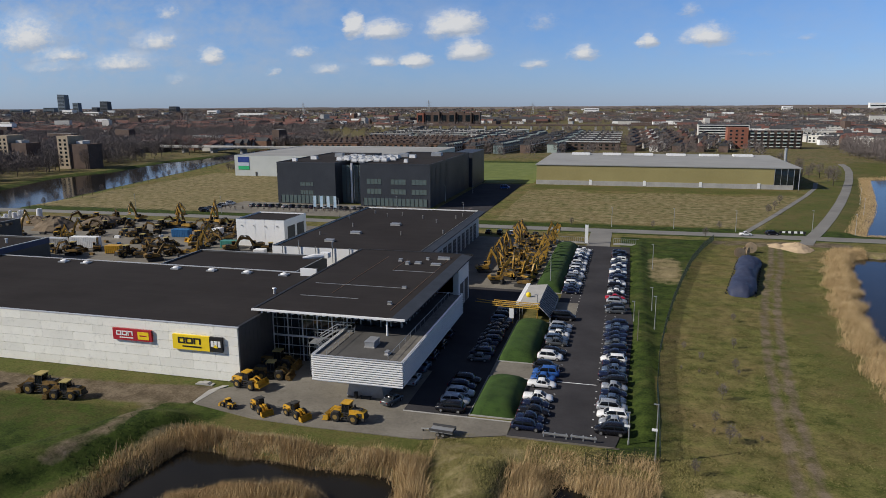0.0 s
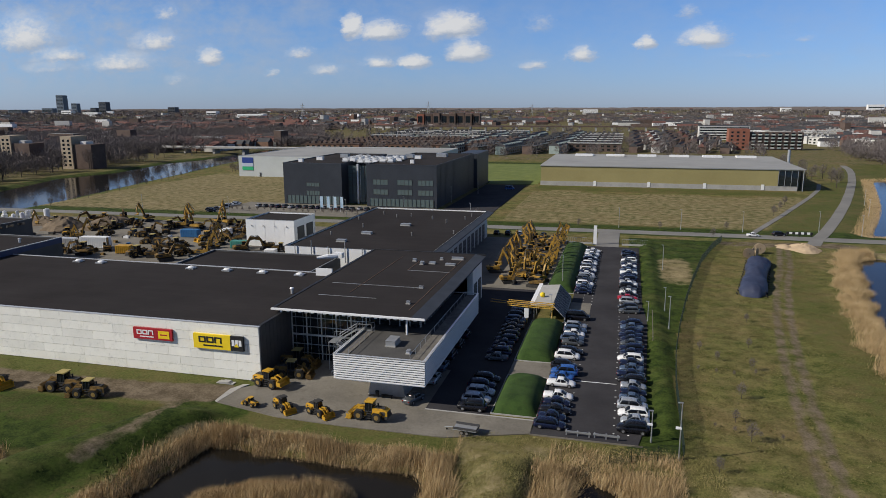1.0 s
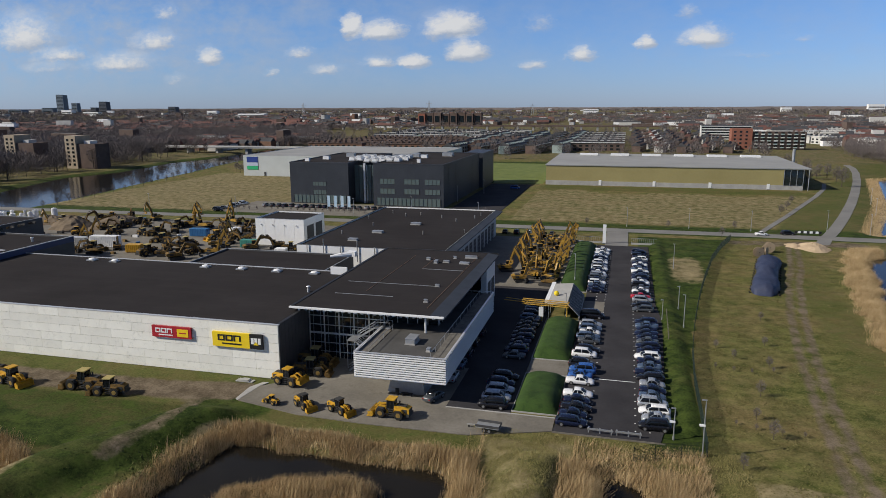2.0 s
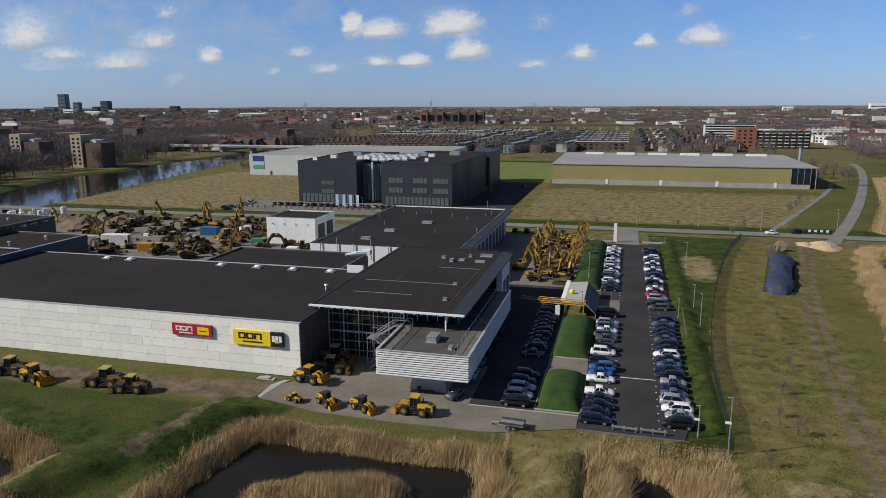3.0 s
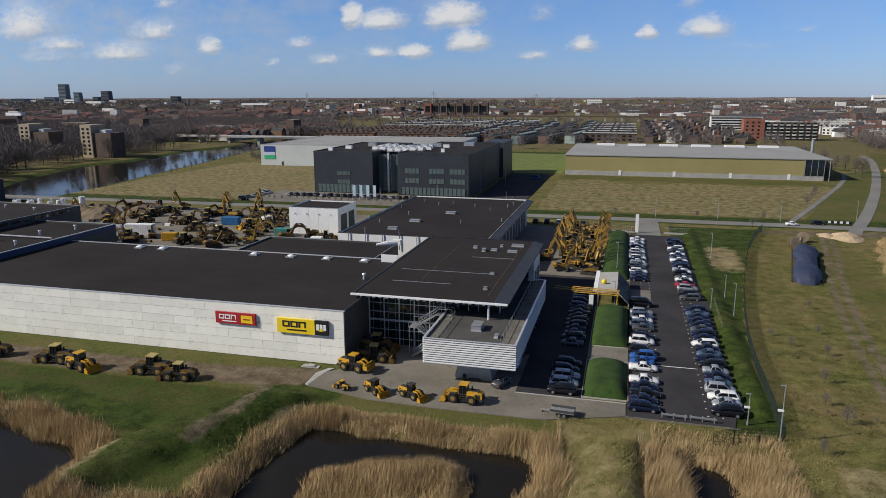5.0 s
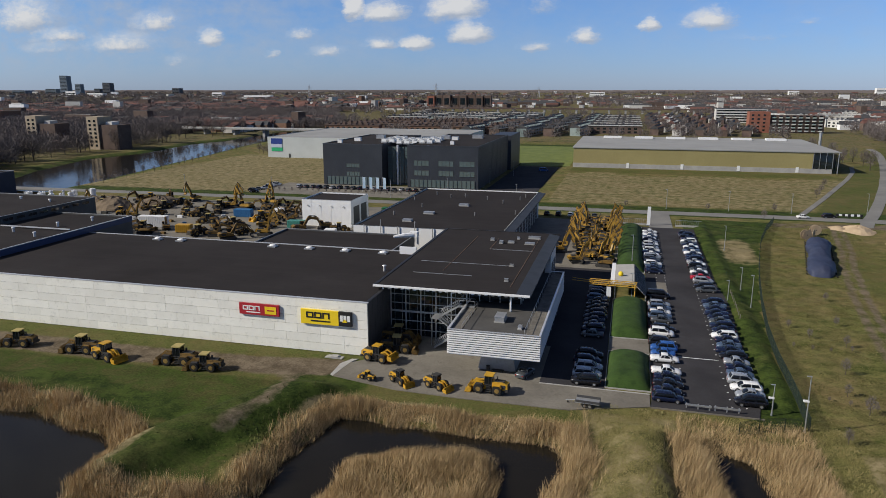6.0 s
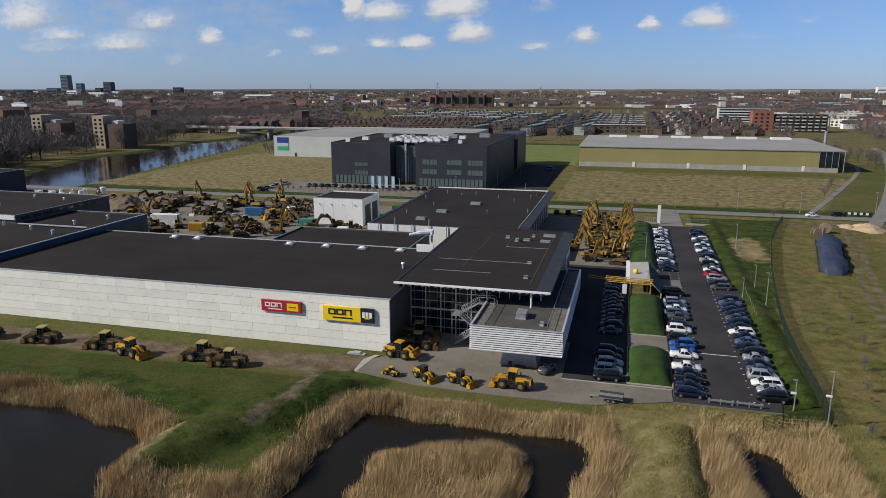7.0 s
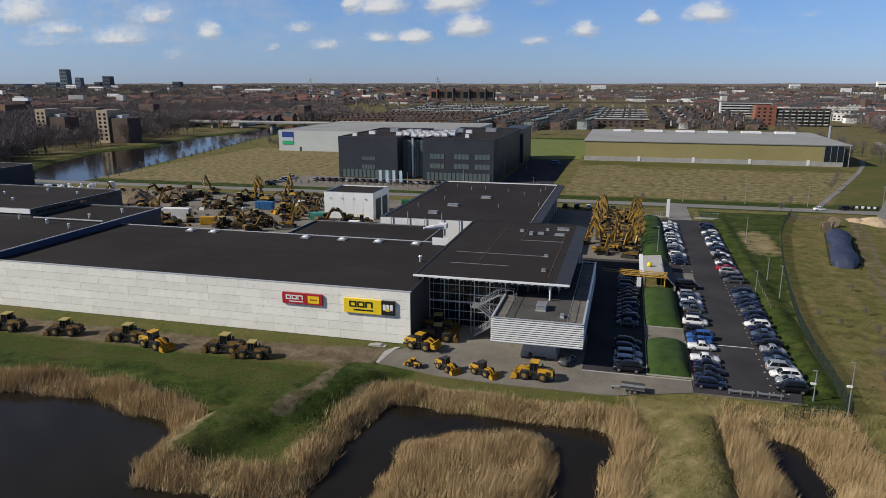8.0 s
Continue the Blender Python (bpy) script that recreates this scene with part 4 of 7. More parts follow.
def far_halls():
    b, walls = roof_block("white_warehouse", "long white warehouse with pale flat roof", -237, -120, 385, 480, 12.5, PALEMETAL, GREYROOF, sunk=0.15)
    part("sign_board", bm_box(-234.5, -227, 384.8, 384.98, 8.2, 11.6), surf("sign_blue", (0.02, 0.05, 0.22), (0.03, 0.06, 0.26)), b, "blue sign field")
    part("sign_board", bm_box(-234.5, -227, 384.8, 384.98, 3.8, 6.0), surf("sign_green", (0.03, 0.38, 0.16), (0.04, 0.42, 0.18)), b, "green sign field")
    part("sign_board", bm_box(-234.5, -227, 384.8, 384.98, 6.1, 8.1), surf("sign_pale", (0.45, 0.5, 0.62), (0.5, 0.56, 0.66)), b, "pale sign field")
    part("door", bm_box(-223, -221.8, 384.85, 384.98, 0, 2.4), CHARCOAL, b)
    o, walls = roof_block("ochre_warehouse", "long ochre warehouse with grey roof", -49, 78, 376, 462, 10.2, OCHRE, GREYROOF, sunk=0.1)
    part("plinth", bm_box(-49.1, 78.1, 375.7, 375.98, -0.2, 2.3), CONCRETE, o, "grey concrete plinth")
    eave = bmesh.new()
    box(eave, -49.6, 81.5, 375.6, 464, 10.31, 10.7)
    part("roof_slab", eave, GREYROOF, o, "grey roof with wide eaves")
    for k in range(6):
        part("rooflight", bm_box(-36 + k * 19, -25 + k * 19, 447, 453, 10.76, 11.8), WHITE, o, "white rooflight")
    for k in range(4):
        part("door", bm_box(-21 + k * 27.5, -19.6 + k * 27.5, 375.55, 375.69, 0.2, 2.9), WHITE, o, "small white door")
    g = part("glazed_corner", bm_box(69, 77.9, 375.6, 375.95, 2.3, 10.1), GLAZING, o, "dark glazed corner")
    for k in range(4):
        part("mullion", bm_box(69 + k * 2.95, 69.2 + k * 2.95, 375.4, 375.59, 2.3, 10.1), STEEL, g)
    part("corner_post", bm_tube((80.2, 374.5, 0), (80.2, 374.5, 10.35), 0.2), STEEL, o, "slim steel post")
    part("chimney", bm_tube((84, 430, 0), (84, 430, 17), 0.8), STEEL, o, "tall steel flue")


far_halls()

# ---- vehicles ----
def paint(name, c, rough=0.25, metal=0.0):
    d = tuple(v * 0.85 for v in c)
    return surf(name, d, c, rough, 0.8, 6.0, metal=metal, spec=0.4)


TYRE = surf("tyre_rubber", (0.012, 0.012, 0.012), (0.028, 0.027, 0.025), 0.9, 1.0, 9.0)
RIM = surf("alloy_rim", (0.38, 0.38, 0.39), (0.52, 0.52, 0.53), 0.35, 1.0, 6.0, metal=0.7)
CARGLASS = glass("car_window", (0.008, 0.010, 0.013), 0.15, 0.35)
HEADLAMP = glass("headlamp", (0.25, 0.25, 0.25), 0.25, 0.4)
TAILLAMP = glass("tail_lamp", (0.25, 0.01, 0.01), 0.15)
PAINTS = {
    "white": paint("white_car_paint", (0.80, 0.80, 0.80)), "silver": paint("silver_car_paint", (0.42, 0.44, 0.47), 0.3, 0.4),
    "grey": paint("grey_car_paint", (0.10, 0.11, 0.12), 0.3, 0.3), "black": paint("black_car_paint", (0.010, 0.010, 0.013)),
    "navy": paint("navy_car_paint", (0.010, 0.015, 0.040)), "blue": paint("blue_car_paint", (0.03, 0.10, 0.33)), "red": paint("red_car_paint", (0.40, 0.015, 0.03)),
    "steel_blue": paint("steel_blue_car_paint", (0.09, 0.13, 0.20), 0.3, 0.3)}
CAR_TYPES = {"hatchback": (4.15, 1.78, 1.47, 0.95, 1.10), "estate car": (4.65, 1.82, 1.46, 1.05, 0.25), "suv": (4.6, 1.86, 1.68, 0.95, 0.30), "saloon": (4.7, 1.82, 1.43, 1.10, 1.45), "van": (5.2, 1.98, 2.0, 0.75, 0.12)}
MESHES = {}


def tyre_mesh(r, w):
    """A fat lugged tyre with a rounded shoulder, and a dished rim."""
    bm = bmesh.new()
    prof = [(-w / 2, r * 0.55), (-w / 2, r * 0.86), (-w * 0.36, r * 0.97), (w * 0.36, r * 0.97), (w / 2, r * 0.86), (w / 2, r * 0.55)]
    seg = 20
    rings = [[bm.verts.new((rad * math.cos(k * math.tau / seg), y, rad * math.sin(k * math.tau / seg))) for k in range(seg)] for y, rad in prof]
    for a, b in zip(rings, rings[1:]):
        for k in range(seg):
            j = (k + 1) % seg
            bm.faces.new((a[k], a[j], b[j], b[k]))
    bm.faces.new(rings[0]), bm.faces.new(rings[-1][::-1])
    for k in range(seg):
        m = Matrix.Rotation(k * math.tau / seg, 4, "Y")
        y0 = -w * 0.46 if k % 2 else -0.02
        box(bm, r * 0.93, r * 1.0, y0, y0 + w * 0.48, -0.05, 0.05, 0, m)
    rim = bmesh.new()
    tube(rim, (0, -w / 2 - 0.01, 0), (0, w / 2 + 0.01, 0), r * 0.47, seg=14)
    tube(rim, (0, -w / 2 - 0.05, 0), (0, w / 2 + 0.05, 0), r * 0.2, seg=8)
    return to_mesh("wheel", bm), to_mesh("rim", rim)


def wheel_mesh(r, w, key):
    if key == "loaderwheel" and key not in MESHES:
        MESHES[key] = tyre_mesh(r, w)
        MESHES[key][0].materials.append(TYRE), MESHES[key][1].materials.append(RIM)
    if key not in MESHES:
        MESHES[key] = (to_mesh("wheel", bm_tube((0, -w / 2, 0), (0, w / 2, 0), r, seg=16)), to_mesh("rim", bm_tube((0, -w / 2 - 0.012, 0), (0, w / 2 + 0.012, 0), r * 0.62, seg=12)))
        MESHES[key][0].materials.append(TYRE), MESHES[key][1].materials.append(RIM)
    return MESHES[key]


def loft(bm, stations):
    """Skin over half outlines (y, z), one for each x, mirrored across y."""
    rings = []
    for x, half in stations:
        ring_pts = [(y, z) for y, z in half] + [(-y, z) for y, z in half[::-1] if y > 1e-4]
        rings.append([bm.verts.new((x, y, z)) for y, z in ring_pts])
    n = len(rings[0])
    for a, b in zip(rings, rings[1:]):
        for k in range(n):
            j = (k + 1) % n
            bm.faces.new((a[k], a[j], b[j], b[k])).smooth = True
    bm.faces.new(rings[0][::-1]), bm.faces.new(rings[-1])


def car_meshes(kind):
    if kind in MESHES:
        return MESHES[kind]
    L, W, H, hood, boot = CAR_TYPES[kind]
    a, wb, h = L / 2, L * 0.29, W / 2
    belt = 0.90 if H < 1.6 else 1.02
    if kind == "van":
        belt = 1.15
    def shell(x, top, w, low):
        return x, [(0, low), (h * w * 0.88, low), (h * w * 0.97, low + 0.14), (h * w, (low + top) / 2 + 0.05), (h * w * 0.95, top - 0.10), (h * w * 0.84, top - 0.015), (0, top + 0.025)]
    tail = belt + 0.05 if boot < 1.2 else belt + 0.02
    body = bmesh.new()
    loft(body, [shell(-a, tail - 0.22, 0.80, 0.36), shell(-a + 0.10, tail - 0.05, 0.92, 0.24), shell(-a + 0.45, tail, 0.98, 0.19), shell(-wb + 0.5, belt + 0.03, 1.0, 0.18), shell(0, belt + 0.01, 1.0, 0.18),
                shell(a - hood - 0.1, belt, 0.995, 0.18), shell(a - hood * 0.45, belt - 0.09, 0.97, 0.19), shell(a - 0.22, belt - 0.19, 0.91, 0.21), shell(a - 0.06, belt - 0.30, 0.82, 0.28), shell(a, belt - 0.40, 0.70, 0.36)])
    f0, f1 = a - hood, a - hood - 0.80
    r0, r1 = -a + boot + 0.42, -a + boot + 0.04
    def cabin(x, top, w):
        return x, [(0, belt - 0.06), (h * 0.90, belt - 0.06), (h * w, top - 0.07), (h * w * 0.86, top - 0.01), (0, top + 0.01)]
    g = bmesh.new()
    loft(g, [cabin(r1, belt + 0.10, 0.88), cabin((r0 + r1) / 2, (belt + H) / 2 + 0.12, 0.80), cabin(r0, H - 0.05, 0.735), cabin((r0 + f1) / 2, H - 0.02, 0.745), cabin(f1, H - 0.07, 0.735), cabin((f0 + f1) / 2, (belt + H) / 2 + 0.06, 0.80), cabin(f0, belt + 0.04, 0.88)])
    def lid(x, top, w):
        return x, [(0, top - 0.08), (h * w, top - 0.08), (h * w * 1.0, top - 0.045), (h * w * 0.85, top), (0, top + 0.025)]
    rf = bmesh.new()
    loft(rf, [lid(r0 - 0.10, H - 0.075, 0.72), lid(r0 + 0.10, H - 0.03, 0.745), lid((r0 + f1) / 2, H, 0.755), lid(f1 - 0.05, H - 0.04, 0.745), lid(f1 + 0.06, H - 0.08, 0.72)])
    pil = rf
    mid = (f1 + r0) / 2
    for s in (-1, 1):
        tube(pil, (f0 + 0.02, s * h * 0.89, belt), (f1, s * h * 0.735, H - 0.10), 0.04, seg=5)
        tube(pil, (mid, s * h * 0.90, belt - 0.02), (mid, s * h * 0.745, H - 0.08), 0.04, seg=5)
        tube(pil, (r1 + 0.05, s * h * 0.89, belt), (r0, s * h * 0.735, H - 0.10), 0.085, seg=5)
        box(body, f0 - 0.42, f0 - 0.28, s * h * 1.03 - 0.09, s * h * 1.03 + 0.09, belt, belt + 0.13)
    hl, tl = bm_box(a - 0.20, a - 0.06, -0.17, 0.17, belt - 0.38, belt - 0.28), bm_box(-a - 0.01, -a + 0.1, -0.12, 0.12, tail - 0.34, tail - 0.16)
    MESHES[kind] = [to_mesh(nm, b) for nm, b in (("body", body), ("window_band", g), ("roof_frame", rf), ("headlight", hl), ("taillight", tl))]
    for me, mt in zip(MESHES[kind], (PAINTS["white"], CARGLASS, PAINTS["white"], HEADLAMP, TAILLAMP)):
        me.materials.append(mt)
    return MESHES[kind]


WORDS = {"steel_blue": "steel-blue", "white": "white", "silver": "silver", "grey": "dark grey", "black": "black", "navy": "navy blue", "blue": "bright blue", "red": "red"}


def car(kind, colour, x, y, turn, where="parked in a marked bay", z=0.05, group="cars in the car park"):
    L, W, H, hood, boot = CAR_TYPES[kind]
    body, g, rf, hl, tl = car_meshes(kind)
    c = thing(kind.replace(" ", "_") if kind != "suv" else "suv_car", f"{WORDS[colour]} {kind} {where}", "car", group=group, at=(x, y, z), turn=turn)
    for me, nm in ((body, "body"), (rf, "roof_frame")):
        o = part(nm, me, None, c)
        o.material_slots[0].link, o.material_slots[0].material = "OBJECT", PAINTS[colour]
    part("window_band", g, None, c)
    c.scale = (0.95, 0.95, 0.95)
    wm, rm = wheel_mesh(0.33, 0.22, "carwheel")
    for sx in (-1, 1):
        for sy in (-1, 1):
            w = part("wheel", wm, None, c)
            w.location = (sx * L * 0.29, sy * (W / 2 - 0.085), 0.33)
            part("rim", rm, None, w)
    for sy in (-1, 1):
        part("headlight", hl, None, c).location = (0, sy * (W / 2 - 0.36), 0)
        part("taillight", tl, None, c).location = (0, sy * (W / 2 - 0.30), 0)
    return c


def car_rows():
    rng = random.Random(12)
    step = 2.47
    dark = ["navy", "navy", "black", "grey", "navy", "steel_blue", "navy"]
    kinds = ["hatchback", "estate car", "estate car", "suv", "saloon", "hatchback"]
    def one(colour, x, y, turn=0, kind=None):
        car(kind or rng.choice(kinds), colour, x + rng.uniform(-0.2, 0.2), y + rng.uniform(-0.1, 0.1), turn + rng.uniform(-2, 2))
    near = ["black", "silver", "white", "silver", "steel_blue", "navy", "silver", "black", "navy", "steel_blue", "navy", "white"]
    for k, c in enumerate(near):
        one(c, -1.7 - 0.03 * k, 88.3 + k * step, rng.choice((0, 180)), "suv" if c == "black" and k == 0 else ("estate car" if c == "white" else None))
    for k in range(8):
        one(["navy", "navy", "grey", "navy", "navy", "navy", "steel_blue", "navy"][k], -1.9, 118.2 + k * step, 180)
    far = ["grey", "black", None, "silver", "red", "black", "white", "grey", "black", "white", "silver", "navy", "navy", "navy", "white", "steel_blue", "navy", "white", "navy", "grey", "white", "navy", "black", "navy", "navy"]
    for k, c in enumerate(far):
        if c:
            one(c, -2.5, 144.4 + k * step, rng.choice((0, 180)))
    left = ["navy", "navy", "black", "navy", "white", None, "white", "blue", "blue", "black"]
    for k, c in enumerate(left):
        if c:
            one(c, -12.7, 86.9 + k * step, 0 if c != "blue" else 180, "saloon" if c == "white" else None)
    for k, (c, kd) in enumerate([("white", "suv"), ("black", "estate car"), (None, ""), ("grey", "hatchback"), ("steel_blue", None), ("white", "hatchback"), ("steel_blue", "estate car"), ("silver", "estate car")]):
        if c:
            one(c, -12.5, 114.0 + k * step, 0, kd)
    one("black", -12.4, 137.0, 0, "van")
    for k in range(20):
        one(["navy", "navy", "steel_blue", "white", "navy", "grey", "silver", "white", "navy", "white", "silver", "navy", "white", "silver", "navy", "white", "steel_blue", "white", "silver", "white"][k], -12.9, 157.6 + k * step, 0)
    for k, c in enumerate(["black", "silver", "silver", "navy", "black"]):
        one(c, -24.4, 90.0 + k * step * 1.12, 0 if k else 180, "suv" if k == 0 else None)
    for k in range(14):
        one(rng.choice(dark), -24.4, 110.6 + k * step, rng.choice((0, 180)))
    car("hatchback", "grey", -33.4, 90.6, 70, "parked under the white box", 0.06, "cars under the box")
    for k in range(5):
        car(rng.choice(kinds), rng.choice(dark + ["silver"]), -32.6, 99 + k * 5.6, 90, "parked along the undercroft", 0.05, "cars under the box")
    for k in range(5):
        car(rng.choice(kinds), ["black", "black", "white", "grey", "black"][k], -46 + k * 4.0, 227 + rng.uniform(-1, 1), 90, "parked beside the road", 0.0, "cars by the road")
    car("hatchback", "white", 37, 242, 5, "standing on the grey road", 0.05, "cars on the road")
    car("van", "blue", -62, 352, 0, "parked on a shaded drive", 0.04, "cars by the office")
    for k in range(22):
        c = rng.choice(["black", "navy", "silver", "grey", "grey", "black"])
        car(rng.choice(kinds), c, -158 + k * 3.1, 268 + rng.uniform(-0.5, 0.5), 90, "parked before a dark office", 0.035, "cars by the office")
    for k in range(8):
        car(rng.choice(kinds), rng.choice(["silver", "white", "black", "grey"]), -172 + rng.uniform(-2, 2), 250 + k * 3.2, 15, "parked before a dark office", 0.0, "cars by the office")


car_rows()

# ---- machines ----
CATYEL = surf("machine_yellow", (0.42, 0.225, 0.016), (0.58, 0.33, 0.028), 0.5, 0.9, 5.0, c3=(0.24, 0.13, 0.03), spec=0.4)
MUDDY = surf("muddy_yellow", (0.060, 0.040, 0.018), (0.24, 0.140, 0.032), 0.8, 1.1, 5.0, c3=(0.045, 0.033, 0.022))
EXCYEL = surf("worn_machine_yellow", (0.19, 0.108, 0.018), (0.42, 0.245, 0.036), 0.5, 0.9, 5.0, c3=(0.09, 0.055, 0.02), spec=0.4)
# Paler yellow for the cab roofs of the muddy loaders.
PALEYEL = surf("pale_yellow_paint", (0.30, 0.235, 0.085), (0.42, 0.34, 0.13), 0.7, 0.9, 5.0)
MACHGREY = surf("machine_grey", (0.025, 0.025, 0.026), (0.055, 0.053, 0.05), 0.7, 1.0, 6.0)
MACHRIM = surf("machine_rim", (0.20, 0.13, 0.04), (0.34, 0.22, 0.06), 0.6, 1.0, 5.0)


def arm(name, pts, w, mat, parent, y=0.0, th=0.35):
    """A bent beam along (x, z) points, w wide across y, th deep."""
    up, lo = [], []
    for k, (x, z) in enumerate(pts):
        a, b = Vector(pts[max(k - 1, 0)]), Vector(pts[min(k + 1, len(pts) - 1)])
        t = (b - a).normalized()
        d = th * (0.5 if 0 < k < len(pts) - 1 else 0.32)
        up.append((x - t.y * d, z + t.x * d)), lo.append((x + t.y * d, z - t.x * d))
    bm = bmesh.new()
    side(bm, up + lo[::-1], y - w / 2, y + w / 2)
    return part(name, bm, mat, parent)


def make_loader(label, muddy=False, lift=0.0, dark=False):
    m = MUDDY if muddy else CATYEL
    hood_m = MACHGREY if dark else m
    c = thing("wheel_loader", label, "loader", group="wheel loaders")
    b = bmesh.new()
    side(b, [(-3.3, 1.15), (-3.2, 0.85), (-0.6, 0.85), (-0.6, 2.1), (-2.4, 2.15), (-3.25, 1.85)], -0.8, 0.8, taper=0.9)
    part("engine_hood", b, m, c)
    part("grille", bm_box(-3.36, -3.26, -0.6, 0.6, 1.1, 1.75), MACHGREY, c)
    for sy in (-1, 1):
        part("side_vent", bm_box(-2.9, -1.9, sy * 0.79 - 0.04, sy * 0.79 + 0.04, 1.2, 1.75), MACHGREY, c)
        st = bmesh.new()
        for k in range(3):
            box(st, -0.55 + k * 0.08, 0.35, sy * (1.02 - k * 0.09) - 0.14, sy * (1.02 - k * 0.09) + 0.14, 0.45 + k * 0.36, 0.52 + k * 0.36)
        box(st, -0.62, -0.55, sy * 0.9 - 0.2, sy * 0.9 + 0.2, 0.40, 1.45)
        part("steps", st, MACHGREY, c)
    part("tank_top", bm_box(-2.7, -1.0, -0.5, 0.5, 2.12, 2.22), MACHGREY, c)
    part("counterweight", bm_box(-3.4, -2.9, -1.0, 1.0, 0.65, 1.05), MACHGREY, c)
    part("rear_frame", bm_box(-2.4, 0.3, -0.45, 0.45, 0.5, 0.84), MACHGREY, c)
    part("front_frame", bm_box(0.45, 2.0, -0.5, 0.5, 0.55, 1.65), m, c)
    part("hinge", bm_tube((0.38, 0, 0.5), (0.38, 0, 1.3), 0.25), MACHGREY, c)
    cab = bmesh.new()
    side(cab, [(-0.62, 1.45), (0.62, 1.35), (0.72, 2.2), (0.55, 3.05), (-0.6, 3.05)], -0.72, 0.72, taper=0.93)
    cb = part("cab", cab, CARGLASS, c, "glazed cab")
    part("cab_roof", bm_box(-0.82, 0.75, -0.85, 0.85, 3.05, 3.22), PALEYEL if muddy else hood_m, cb)
    for sy in (-1, 1):
        fr = bmesh.new()
        for x0, x1 in ((-0.62, -0.6), (0.66, 0.58), (0.0, 0.0)):
            tube(fr, (x0, sy * 0.73, 1.45), (x1, sy * 0.68, 3.05), 0.05, seg=5)
        box(fr, -0.62, 0.66, sy * 0.72 - 0.02, sy * 0.72 + 0.02, 1.4, 1.6)
        part("cab_frame", fr, MACHGREY, cb)
    part("exhaust", bm_tube((-1.5, 0.35, 2.1), (-1.5, 0.35, 3.0), 0.07), MACHGREY, c)
    part("air_intake", bm_tube((-1.3, -0.35, 2.1), (-1.3, -0.35, 2.7), 0.12), MACHGREY, c)
    for sy in (-1, 1):
        arm("lift_arm", [(1.0, 1.75 + 0.1), (2.0, 1.75 + lift * 0.6), (3.0, 0.75 + lift)], 0.18, m, c, sy * 0.52, 0.42)
        for sx in (-1, 1):
            f = bmesh.new()
            side(f, [(sx * 1.55 - 0.85, 1.25), (sx * 1.55 - 0.5, 1.68), (sx * 1.55 + 0.5, 1.68), (sx * 1.55 + 0.85, 1.25), (sx * 1.55 + 0.55, 1.76), (sx * 1.55 - 0.55, 1.76)], sy * 1.05 - 0.3, sy * 1.05 + 0.3)
            part("mudguard", f, MACHGREY if sx > 0 else m, c)
    wm, rm = wheel_mesh(0.86, 0.62, "loaderwheel")
    for sx in (-1, 1):
        for sy in (-1, 1):
            w = part("wheel", wm, None, c)
            w.location = (sx * 1.6, sy * 1.08, 0.86)
            r = part("rim", rm, None, w)
            r.material_slots[0].link, r.material_slots[0].material = "OBJECT", MACHRIM
    arm("tilt_link", [(1.2, 2.0), (2.2, 2.1 + lift * 0.6), (3.0, 1.35 + lift)], 0.2, m, c, 0, 0.28)
    bk = bmesh.new()
    side(bk, [(2.85, 0.25 + lift), (3.1, 0.08 + lift), (4.0, 0.08 + lift), (4.0, 0.15 + lift), (3.2, 0.22 + lift), (3.0, 0.45 + lift), (3.05, 0.95 + lift), (3.45, 1.25 + lift), (3.38, 1.32 + lift), (2.9, 1.05 + lift), (2.78, 0.6 + lift)], -1.4, 1.4)
    box(bk, 2.95, 3.75, -1.42, -1.36, 0.12 + lift, 0.95 + lift), box(bk, 2.95, 3.75, 1.36, 1.42, 0.12 + lift, 0.95 + lift)
    part("bucket", bk, m, c)
    for sy in (-1, 1):
        part("work_lamp", bm_box(0.62, 0.74, sy * 0.6 - 0.1, sy * 0.6 + 0.1, 2.9, 3.04), HEADLAMP, c)
    return c


